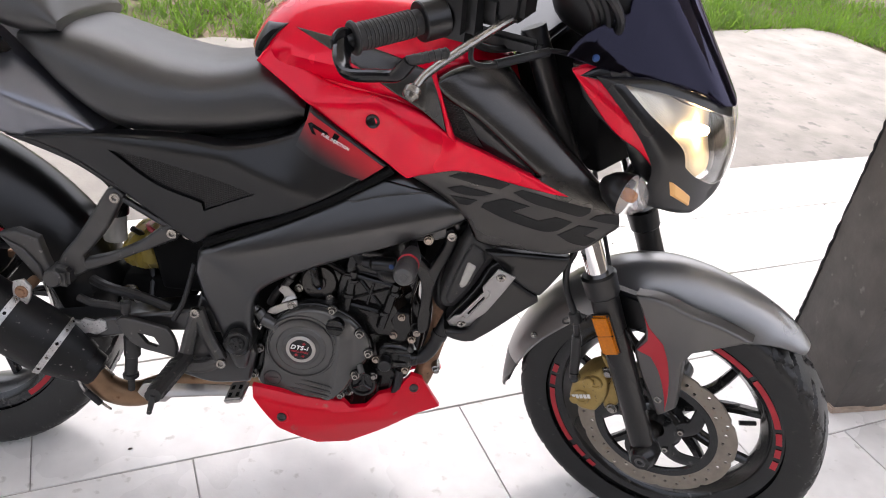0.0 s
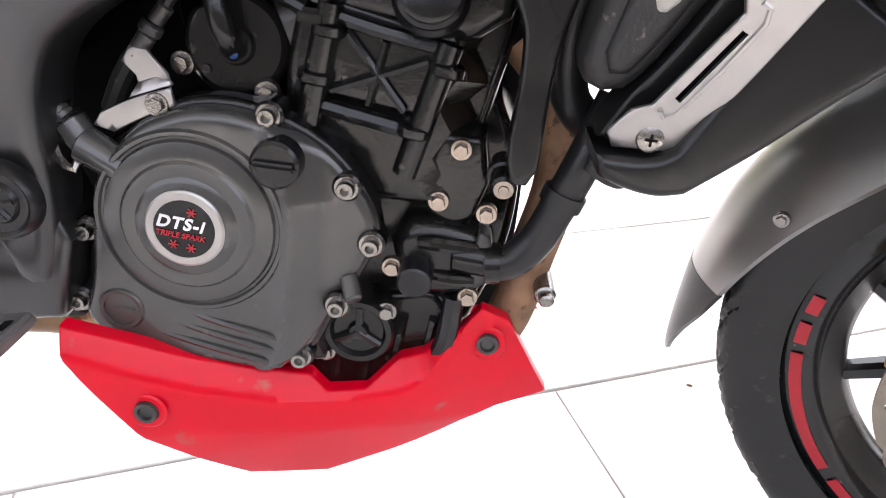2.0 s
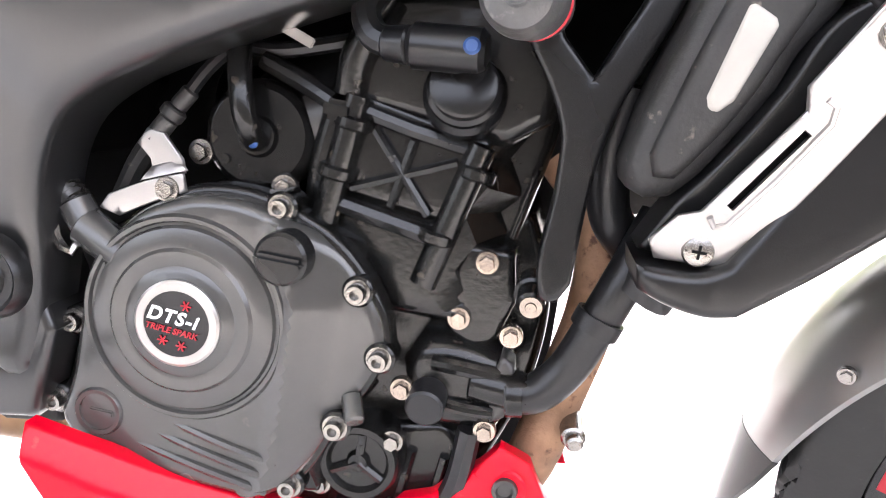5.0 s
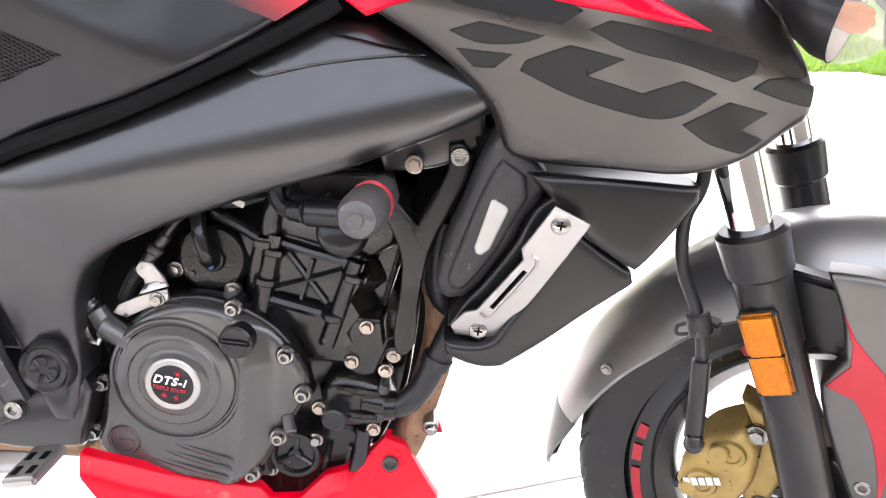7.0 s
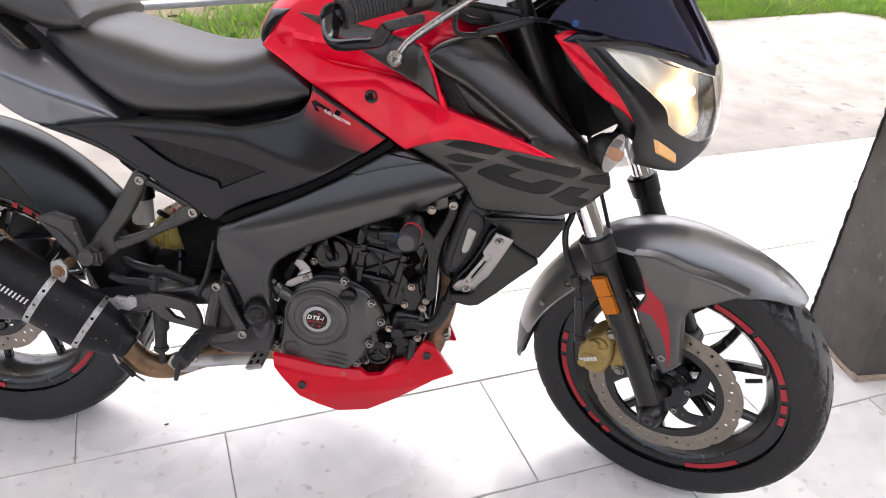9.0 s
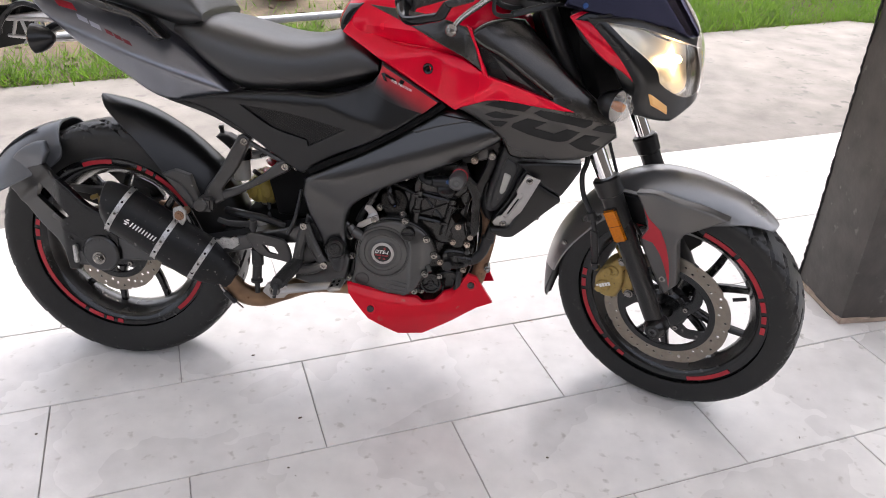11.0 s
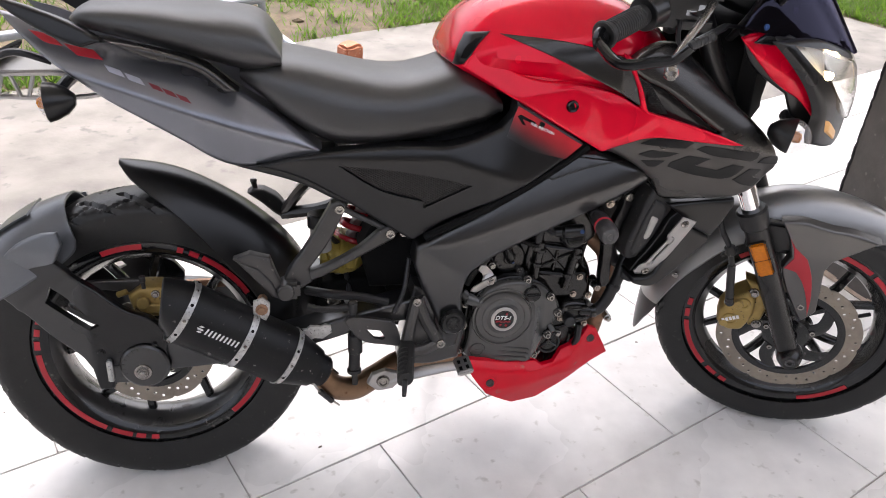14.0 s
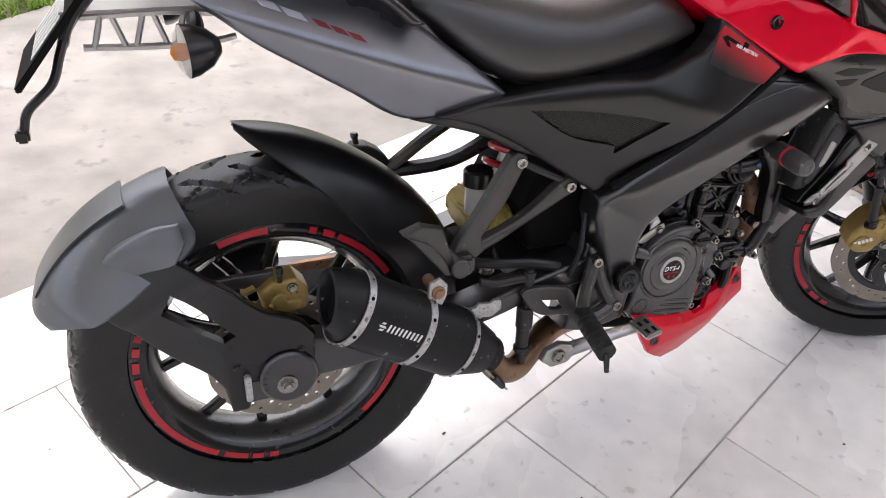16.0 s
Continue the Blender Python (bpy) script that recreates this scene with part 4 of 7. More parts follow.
put("tank_rear_trim", pillow([(0.569, 0.866), (0.574, 0.895), (0.588, 0.926), (0.628, 0.932), (0.606, 0.908), (0.587, 0.876)], lambda x, z: tank_y(x, z) - 0.007, lambda x, z: tank_y(x, z) + 0.02, 0.005, 0.006), BLACK, label="black tank trim")
# slot drawn as a raised near-black patch, its shade in the colour
put("trim_slot_shade", pillow([(0.579, 0.884), (0.586, 0.902), (0.602, 0.919), (0.614, 0.923), (0.600, 0.905), (0.588, 0.885)], lambda x, z: tank_y(x, z) - 0.0085, lambda x, z: tank_y(x, z), 0.001, 0.006), DARK, bpy.data.objects["tank_rear_trim"])

SHROUD = [(0.849, 0.884), (0.877, 0.907), (0.922, 0.920), (0.962, 0.917), (1.001, 0.878), (1.042, 0.837), (1.098, 0.788), (1.126, 0.764), (1.160, 0.725), (1.169, 0.697), (1.14, 0.672), (1.095, 0.649), (1.03, 0.641), (0.966, 0.637), (0.949, 0.640), (0.938, 0.662), (0.928, 0.677), (0.899, 0.702), (0.831, 0.737), (0.88, 0.776), (0.96, 0.772), (1.027, 0.772), (0.978, 0.806), (0.917, 0.847), (0.882, 0.862)]
RECESS = [(0.846, 0.884), (0.882, 0.872), (0.917, 0.857), (0.978, 0.816), (1.034, 0.775), (0.975, 0.765), (0.885, 0.775), (0.862, 0.842)]


shroud = put("tank_shroud", pillow(SHROUD, shroud_y, lambda x, z: shroud_y(x, z) + 0.030, 0.009, 0.008), GREY, label="satin dark grey tank shroud with large printed numerals")
put("tank_shroud", mirror(pillow(SHROUD, shroud_y, lambda x, z: shroud_y(x, z) + 0.030, 0.010, 0.014)), GREY, label="satin dark grey tank shroud")
put("air_recess", pillow(RECESS, lambda x, z: shroud_y(x, z) + 0.016, lambda x, z: shroud_y(x, z) + 0.026, 0, 0.01), GLOSSB, shroud, "dark air recess")
edge_y = lambda x, z: min(shroud_y(x, z) - 0.001, inset_y(min(x, 0.88), z) - 0.002)
put("tank_edge_strip", pillow([(0.846, 0.905), (0.857, 0.899), (0.878, 0.848), (0.898, 0.803), (0.884, 0.811), (0.866, 0.862)], edge_y, lambda x, z: edge_y(x, z) + 0.02, 0.003, 0.004), RED, wing, "glossy red edge beside the inset")
KNURL = [(0.893, 0.803), (0.938, 0.800), (0.918, 0.826), (0.882, 0.876), (0.855, 0.880)]
put("knurled_insert", pillow(KNURL, lambda x, z: shroud_y(x, z) + 0.0145, lambda x, z: shroud_y(x, z) + 0.018, 0, 0.010), MATTB, shroud, "black knurled insert")
knobs = []
for k in range(20):
    for n in range(16):
        x, z = 0.852 + n * 0.0056 + (k % 2) * 0.0028, 0.803 + k * 0.0040
        if inside(x, z, KNURL) and inside(x + 0.002, z, KNURL):
            y = shroud_y(x, z) + 0.0145
            knobs.append(box(x - 0.0021, x + 0.0021, y - 0.0016, y + 0.001, z - 0.0013, z + 0.0013, 0.0005))
put("knurling", join(*knobs), BLACK, shroud)
put("recess_emblem", lathe([(0, 0.001), (0.005, 0.001), (0.006, 0.0022), (0.0085, 0.0022), (0.0095, 0.0)], (0.905, shroud_y(0.905, 0.828) + 0.0140, 0.828), (0, -1, 0.1), 22), BLACK, shroud)
# the printed numerals as flat blocks
conform = lambda poly: pillow(poly, lambda x, z: shroud_y(x, z) - 0.0012, lambda x, z: shroud_y(x, z) + 0.004, 0.0006, 0.009)
for poly in ([(0.992, 0.741), (1.005, 0.749), (1.04, 0.746), (1.111, 0.735), (1.112, 0.727), (1.098, 0.718), (1.06, 0.726), (1.02, 0.731)],
             [(0.949, 0.706), (0.952, 0.714), (0.981, 0.729), (1.020, 0.724), (0.997, 0.709), (1.037, 0.702), (1.062, 0.715), (1.088, 0.709), (1.066, 0.690), (1.050, 0.685), (1.030, 0.686), (0.985, 0.694)],
             [(1.113, 0.715), (1.122, 0.723), (1.138, 0.726), (1.160, 0.722), (1.163, 0.706), (1.14, 0.709)],
             [(1.069, 0.684), (1.099, 0.704), (1.132, 0.699), (1.114, 0.685), (1.135, 0.679), (1.118, 0.667), (1.09, 0.673)],
             [(0.893, 0.748), (0.91, 0.757), (0.974, 0.759), (0.986, 0.753), (0.973, 0.742), (0.93, 0.744)],
             [(0.893, 0.728), (0.915, 0.737), (0.963, 0.733), (0.948, 0.726), (0.915, 0.722)],
             [(0.900, 0.716), (0.942, 0.717), (0.930, 0.705), (0.915, 0.704)]):
    put("numeral_block", conform(poly), DECAL, shroud)

# ---- frame, engine
FRAMEP = [(0.496, 0.517), (0.501, 0.552), (0.545, 0.581), (0.601, 0.609), (0.657, 0.639), (0.726, 0.678), (0.793, 0.722), (0.830, 0.728), (0.868, 0.712), (0.93, 0.695), (0.938, 0.670), (0.897, 0.645), (0.862, 0.627), (0.818, 0.605), (0.773, 0.586), (0.727, 0.565), (0.680, 0.542), (0.652, 0.527), (0.624, 0.509), (0.604, 0.489), (0.595, 0.467), (0.592, 0.44), (0.594, 0.394), (0.588, 0.325), (0.565, 0.322), (0.550, 0.358), (0.530, 0.423), (0.513, 0.464)]


def larger(a, b, e=0.004):
    return (a + b + math.sqrt((a - b) ** 2 + e * e)) / 2


def beam_y(x, z):
    """Folded faces: one above the long ridge, one below it, one below the knee and the flat leg."""
    d = z - (0.557 + 0.354 * (x - 0.556))
    k = (0.557 - 0.64 * (x - 0.556) - z) * 0.84
    leg = min(0.30 * k - 0.001, 0.0095 + 0.05 * max(0, 0.46 - z))
    return -0.137 + larger(larger(0.32 * d, -0.12 * d, 0.005), leg, 0.005)


beam = both("frame_beam", lambda: pillow(FRAMEP, beam_y, -0.07, 0.012, 0.009), FRAME, label="satin black pressed steel frame beam")
put("frame_crease", pillow([(0.735, 0.678), (0.793, 0.715), (0.88, 0.706), (0.855, 0.702), (0.795, 0.688), (0.748, 0.672)], lambda x, z: beam_y(x, z) - 0.003, lambda x, z: beam_y(x, z) + 0.004, 0.003, 0.01), FRAME, beam)
cap = put("pivot_cap", join(lathe([(0, 0.004), (0.012, 0.005), (0.014, 0.002), (0.019, 0.002), (0.022, 0.005), (0.025, 0.001), (0.026, -0.006)], (0.572, -0.130, 0.395), (0, -1, 0), 24)), BLACK, beam)
for k in range(6):
    ca = radians(k * 60 + 15)
    put("cap_rib", tube([(0.572 + 0.005 * math.cos(ca), -0.1345, 0.395 + 0.005 * math.sin(ca)), (0.572 + 0.012 * math.cos(ca), -0.1345, 0.395 + 0.012 * math.sin(ca))], 0.0022, 6, 1), BLACK, cap)
put("gap_seal", tube([(0.806, -0.130, 0.738), (0.790, -0.132, 0.726), (0.725, -0.136, 0.684), (0.637, -0.135, 0.633), (0.560, -0.131, 0.596), (0.515, -0.124, 0.572)], 0.0075, 8, 3), DARK)
# masses inside; the airbox is near-black, with the bay's shade in its colour
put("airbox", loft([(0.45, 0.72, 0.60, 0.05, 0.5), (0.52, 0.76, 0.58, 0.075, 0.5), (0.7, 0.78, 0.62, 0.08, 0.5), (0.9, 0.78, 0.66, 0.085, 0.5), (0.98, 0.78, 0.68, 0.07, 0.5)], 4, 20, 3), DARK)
put("steering_head", cyl((0.985, YC, 0.80), (0.93, YC, 0.93), 0.034), BLACK)
put("crankcase", join(pillow([(0.59, 0.30), (0.61, 0.42), (0.66, 0.455), (0.74, 0.452), (0.80, 0.43), (0.845, 0.445), (0.86, 0.40), (0.855, 0.34), (0.80, 0.30), (0.77, 0.275), (0.64, 0.275)], lambda x, z: -0.078 + 0.038 * min(1, max(0, (x - 0.765) / 0.02)), 0.10, 0.006, 0.02)), ENGINE, label="black engine crankcase")
put("cylinder", pillow([(0.738, 0.40), (0.728, 0.46), (0.736, 0.53), (0.750, 0.56), (0.770, 0.600), (0.86, 0.60), (0.875, 0.55), (0.865, 0.47), (0.85, 0.40)], lambda x, z: -0.062 + 0.035 * min(1, max(0, (x - 0.836) / 0.012)), 0.08, 0.008, 0.02), ENGINE, label="black cylinder and head")

COVERP = [(0.602, 0.304), (0.609, 0.331), (0.612, 0.372), (0.618, 0.412), (0.630, 0.427), (0.645, 0.443), (0.661, 0.452), (0.677, 0.458), (0.705, 0.460), (0.735, 0.453), (0.757, 0.443), (0.776, 0.427), (0.793, 0.404), (0.799, 0.385), (0.790, 0.360), (0.776, 0.334), (0.763, 0.303), (0.750, 0.284), (0.735, 0.276), (0.69, 0.277), (0.645, 0.281), (0.615, 0.288)]


def cover_y(x, z):
    """The cover's face: proud round the dome, a rounded step down in front of it."""
    edge = 0.752 - 0.00012 / max(0.004, z - 0.27) - 0.35 * max(0, z - 0.405)
    t = min(1, max(0, (x - edge + 0.006) / 0.026))
    hump = 0.0042 * math.exp(-((x - edge + 0.008) / 0.005) ** 2)
    return -0.101 - hump + 0.012 * t * t * (3 - 2 * t)


cover = put("clutch_cover", pillow(COVERP, cover_y, -0.07, 0.008, 0.005), COVER, label="dark grey clutch cover with a round badge")
put("cover_rim", pillow([(x + (x - 0.70) * 0.03, z + (z - 0.37) * 0.055) for x, z in COVERP], -0.086, -0.07, 0.005, 0.008), ENGINE, cover)
BC = (0.6785, 0, 0.3835)
put("cover_dome", lathe([(0, 0.011), (0.030, 0.011), (0.0335, 0.009), (0.036, 0.0095), (0.042, 0.0095), (0.044, 0.0075), (0.0475, 0.0075), (0.0550, 0.0055), (0.0565, 0.0030), (0.0580, 0.0030), (0.0592, 0.0052), (0.0615, 0.0052), (0.0632, 0.0030), (0.0635, -0.004)], (BC[0], -0.098, BC[2]), (0, -1, 0), 64), COVER, cover)
badge = put("badge", lathe([(0, 0.0125), (0.0195, 0.0125), (0.0200, 0.0135), (0.0245, 0.0135), (0.026, 0.0125), (0.026, 0.008)], (BC[0], -0.098, BC[2]), (0, -1, 0), 48), ALU, cover, "round metal-rimmed badge")
put("badge_face", lathe([(0, 0.0131), (0.0200, 0.0131), (0.0201, 0.011)], (BC[0], -0.098, BC[2]), (0, -1, 0), 40), GLOSSB, badge, "black badge face")
lettering("DTS-i", 0.0114, (BC[0] - 0.0182, -0.1118, BC[2] + 0.0012), (1, 0, -0.06), (0.0, 0, 1), WHITE, badge, depth=0.0004, shear=0.25, bold=0.028, gap=1.16)
lettering("TRIPLE SPARK", 0.0052, (BC[0] - 0.0185, -0.1118, BC[2] - 0.0050), (1, 0, -0.06), (0, 0, 1), REDP, badge, depth=0.0003, shear=0.2)
for dx, dz in ((0.005, 0.012), (-0.007, -0.011), (0.0045, -0.0125)):
    for a in (0, 60, 120):
        put("badge_spark", box(-0.0032, 0.0032, -0.0003, 0.0003, -0.0004, 0.0004, 0, Matrix.Translation((BC[0] + dx, -0.1118, BC[2] + dz)) @ Matrix.Rotation(radians(a), 4, "Y")), REDP, badge)
put("filler_cap", join(cyl((0.7345, -0.095, 0.4335), (0.7345, -0.112, 0.4335), 0.0165, 0.0155, 0.002, 28), box(0.720, 0.749, -0.1175, -0.110, 0.4305, 0.4365, 0.0025)), BLACK, cover)
put("cover_boss", cyl((0.781, -0.085, 0.352), (0.788, -0.097, 0.340), 0.0065), COVER, cover)
for p0, p1 in (((0.674, 0.3165), (0.741, 0.305)), ((0.664, 0.308), (0.739, 0.295)), ((0.650, 0.299), (0.737, 0.285))):
    put("cover_rib", tube([(p0[0], -0.0975, p0[1]), ((p0[0] + p1[0]) / 2, -0.101, (p0[1] + p1[1]) / 2), (p1[0], -0.101, p1[1]), (p1[0] + 0.002, -0.097, p1[1])], 0.0030, 8, 4), COVER, cover)
put("drain_screw", lathe([(0, 0.0008), (0.0115, 0.0008), (0.0120, 0.0035), (0.0145, 0.004), (0.016, 0.002), (0.0165, 0)], (0.630, -0.099, 0.313), (0, -1, 0), 28), COVER, cover)
# black disc paints the shade in the shallow drain recess
put("drain_shade", lathe([(0, 0.0014), (0.0095, 0.0014), (0.0098, 0)], (0.630, -0.099, 0.313), (0, -1, 0), 24), DARK, cover)
put("drain_tab", box(0.624, 0.640, -0.1025, -0.100, 0.3105, 0.3150, 0.001), COVER, cover)
for p in ((0.726, -0.093, 0.459), (0.777, -0.093, 0.4185), (0.7955, -0.092, 0.3805), (0.776, -0.094, 0.333), (0.752, -0.09, 0.286), (0.602, -0.086, 0.362), (0.594, -0.086, 0.307)):
    put("bolt_boss", cyl((p[0], -0.07, p[2]), (p[0], p[1] - 0.0005, p[2]), 0.0095), ENGINE, cover)
    put("bolt", join(hexbolt(p, (0, -1, 0), 0.0058, 0.0075, socket=True), lathe([(0, 0.0012), (0.0078, 0.001), (0.0082, -0.002)], p, (0, -1, 0), 18)), STEEL, cover)


# ---- engine details
cyl_parent = bpy.data.objects["cylinder"]
for (a, b) in (((0.768, 0.511), (0.807, 0.466)), ((0.819, 0.500), (0.759, 0.474)), ((0.792, 0.508), (0.784, 0.467))):
    put("cross_rib", tube([(a[0], -0.069, a[1]), (b[0], -0.069, b[1])], 0.0028, 6, 1), ENGINE, cyl_parent)
for a, b in (((0.756, 0.528), (0.746, 0.452)), ((0.832, 0.512), (0.811, 0.425))):
    put("stud_tube", join(tube([(a[0], -0.070, a[1]), (b[0], -0.070, b[1])], 0.0085, 12, 1), cyl((a[0], -0.070, a[1] - 0.012), (a[0] - 0.001, -0.070, a[1] - 0.020), 0.0115), cyl((b[0] + 0.004, -0.070, b[1] + 0.034), (b[0] + 0.003, -0.070, b[1] + 0.026), 0.0115)), ENGINE, cyl_parent)
put("cover_plate", pillow([(0.750, 0.532), (0.838, 0.516), (0.826, 0.460), (0.744, 0.470)], -0.066, -0.05, 0.005, 0.02), ENGINE, cyl_parent)
put("cover_lip", tube([(0.750, -0.068, 0.522), (0.79, -0.069, 0.514), (0.834, -0.068, 0.508)], 0.005, 8, 2), ENGINE, cyl_parent)
put("cover_lip", tube([(0.748, -0.068, 0.464), (0.80, -0.069, 0.456), (0.818, -0.068, 0.452)], 0.006, 8, 2), ENGINE, cyl_parent)
put("head_cover", pillow([(0.742, 0.522), (0.746, 0.560), (0.765, 0.590), (0.85, 0.600), (0.875, 0.570), (0.868, 0.530), (0.845, 0.512)], -0.066, 0.02, 0.010, 0.02), ENGINE, cyl_parent)
coil = put("spark_plug_coil", join(lathe([(0.024, -0.02), (0.024, 0.004), (0.021, 0.008), (0.021, 0.014), (0.0185, 0.016), (0.0185, 0.024), (0.015, 0.026), (0, 0.026)], (0.817, -0.070, 0.538), (0.02, -1, 0.30), 28), cyl((0.786, -0.098, 0.560), (0.828, -0.102, 0.563), 0.0125, 0.0125, 0.003, 20), cyl((0.772, -0.094, 0.559), (0.787, -0.098, 0.560), 0.0095, 0.0105), tube([(0.775, -0.094, 0.559), (0.764, -0.092, 0.563), (0.758, -0.088, 0.575), (0.765, -0.08, 0.592)], 0.0085, 10)), BLACK, label="black ignition coil with a blue dot")
put("coil_dot", cyl((0.8205, -0.1125, 0.5645), (0.8205, -0.1155, 0.5648), 0.0046), BLUE, coil)
put("breather_hose", tube([(0.750, -0.066, 0.528), (0.752, -0.068, 0.55), (0.766, -0.070, 0.585)], 0.010, 12), ENGINE)
put("vent_hose", join(tube([(0.694, -0.058, 0.538), (0.720, -0.064, 0.530), (0.742, -0.070, 0.522)], 0.0062, 10), box(0.738, 0.756, -0.080, -0.066, 0.512, 0.524, 0.003)), ENGINE)
put("harness_tag", box(-0.012, 0.012, -0.001, 0.001, -0.003, 0.003, 0.0008, Matrix.Translation((0.716, -0.075, 0.556)) @ Matrix.Rotation(radians(20), 4, "Y")), ALU, label="small bare metal tag")
put("left_coil_wire", tube([(0.62, -0.02, 0.53), (0.66, -0.05, 0.545), (0.70, -0.055, 0.545), (0.75, -0.05, 0.56)], 0.005, 8), HOSE)
gen = put("throttle_body", join(lathe([(0, 0.020), (0.011, 0.020), (0.013, 0.016), (0.029, 0.016), (0.033, 0.013), (0.035, 0.008), (0.035, -0.012), (0.032, -0.015), (0.032, -0.05)], (0.695, -0.045, 0.492), (0.05, -1, 0.05), 40), tube([(0.697, -0.066, 0.490), (0.694, -0.076, 0.500), (0.688, -0.076, 0.520), (0.680, -0.066, 0.545)], 0.0075, 12)), ENGINE, label="round black throttle body with a cable")
put("dot", cyl((0.6985, -0.074, 0.490), (0.6985, -0.0765, 0.490), 0.0030), BLUE, gen)
bolts(gen, [(0.661, -0.060, 0.477), (0.718, -0.066, 0.466)], r=0.0065)
put("cover_screw", lathe([(0, 0.003), (0.003, 0.003), (0.0035, 0)], (0.678, -0.062, 0.476), (0, -1, 0), 12), ENGINE, gen)
put("motor_barrel", cyl((0.715, -0.03, 0.500), (0.738, -0.03, 0.512), 0.026, 0.026, 0.003, 28), CAST, gen, "pale cast motor barrel")
# intake pipe in near-black, the shade between frame and engine painted in
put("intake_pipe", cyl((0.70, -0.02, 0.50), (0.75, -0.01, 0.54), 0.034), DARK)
brk = put("cable_bracket", join(pillow([(0.613, 0.437), (0.618, 0.446), (0.640, 0.458), (0.663, 0.467), (0.666, 0.456), (0.646, 0.446), (0.626, 0.434)], -0.088, -0.085, 0.001, 0.008),
                                pillow([(0.636, 0.457), (0.640, 0.466), (0.655, 0.473), (0.662, 0.467)], lambda x, z: -0.086 + 0.55 * (z - 0.458), lambda x, z: -0.083 + 0.55 * (z - 0.458), 0.001, 0.006),
                                pillow([(0.629, 0.478), (0.634, 0.488), (0.645, 0.487), (0.658, 0.473), (0.660, 0.465), (0.640, 0.462), (0.638, 0.470)], -0.079, -0.076, 0.001, 0.006)), ALU, label="zinc-plated cable bracket")
bolts(brk, [(0.6545, -0.088, 0.4555)], r=0.006, h=0.004)
put("cable_ferrule", join(cyl((0.635, -0.073, 0.480), (0.645, -0.072, 0.496), 0.0062), cyl((0.644, -0.072, 0.495), (0.648, -0.071, 0.502), 0.0076), cyl((0.648, -0.071, 0.502), (0.656, -0.070, 0.514), 0.0055)), CAST, brk, "grey threaded cable ferrule")
put("clutch_cable", tube([(0.655, -0.070, 0.513), (0.664, -0.068, 0.528), (0.68, -0.06, 0.55), (0.71, -0.05, 0.59)], 0.0042, 8), HOSE)
put("clutch_arm_boot", tube([(0.632, -0.066, 0.478), (0.622, -0.062, 0.462), (0.612, -0.058, 0.440)], 0.0075, 10, 4), MATTB)
put("cable_elbow", join(cyl((0.596, -0.085, 0.437), (0.612, -0.088, 0.418), 0.011), cyl((0.582, -0.083, 0.447), (0.596, -0.085, 0.437), 0.0085), cyl((0.606, -0.088, 0.424), (0.636, -0.094, 0.412), 0.013, 0.011)), COVER)
for k in range(6):
    put("spring_ring", lathe([(0.0085, -0.0012), (0.0102, 0), (0.0085, 0.0012)], (0.583 + k * 0.003, -0.083, 0.4465 - k * 0.0023), (0.78, -0.1, -0.55), 14), STEEL)
put("steel_clip", tube([(0.588, -0.092, 0.425), (0.594, -0.098, 0.416), (0.603, -0.098, 0.409), (0.604, -0.09, 0.420)], 0.003, 6, 2), STEEL)

wp = put("water_pump", join(pillow([(0.832, 0.452), (0.862, 0.452), (0.868, 0.42), (0.860, 0.392), (0.845, 0.385), (0.828, 0.395), (0.826, 0.43)], -0.058, 0.0, 0.005, 0.014),
                            pillow([(0.806, 0.372), (0.815, 0.390), (0.840, 0.392), (0.872, 0.386), (0.880, 0.362), (0.870, 0.338), (0.836, 0.334), (0.812, 0.350)], -0.068, 0.0, 0.012, 0.01),
                            cyl((0.85, -0.062, 0.368), (0.888, -0.066, 0.368), 0.0125)), ENGINE, label="black water pump housing")
bolts(wp, [(0.8465, -0.060, 0.443), (0.8355, -0.060, 0.405), (0.869, -0.060, 0.400), (0.809, -0.070, 0.356), (0.864, -0.066, 0.338)], r=0.0058, material=COPPER)
put("stud", join(cyl((0.8755, -0.05, 0.436), (0.8765, -0.084, 0.428), 0.0085), lathe([(0.0085, -0.004), (0.0105, -0.003), (0.0105, 0.003), (0.0085, 0.004)], (0.876, -0.066, 0.432), (0, -1, -0.15), 18)), ENGINE, wp)
put("stud_end", lathe([(0, 0.002), (0.003, 0.002), (0.0035, 0.001), (0.0065, 0.001), (0.0075, -0.002)], (0.8765, -0.0845, 0.4279), (0, -1, -0.15), 18), COPPER, wp)
put("pump_ridge", tube([(0.832, -0.0675, 0.352), (0.850, -0.0705, 0.352), (0.866, -0.0675, 0.352)], 0.0045, 10, 4), ENGINE, wp)
put("pump_ridge", tube([(0.826, -0.066, 0.376), (0.842, -0.0705, 0.378), (0.866, -0.067, 0.376)], 0.0055, 10, 4), ENGINE, wp)
put("pump_flange", pillow([(0.866, 0.345), (0.874, 0.350), (0.877, 0.370), (0.874, 0.386), (0.866, 0.390), (0.862, 0.368)], -0.070, -0.05, 0.003, 0.006), CAST, wp, "corroded pale flange")
put("sensor_cap", cyl((0.826, -0.06, 0.356), (0.826, -0.085, 0.352), 0.012), HOSE, wp)
hose = put("water_hose", tube([(0.872, -0.066, 0.366), (0.890, -0.066, 0.370), (0.905, -0.066, 0.388), (0.915, -0.068, 0.415), (0.926, -0.070, 0.450), (0.94, -0.06, 0.49)], 0.0125, 14), HOSE, label="bent black water hose with steel clamps")
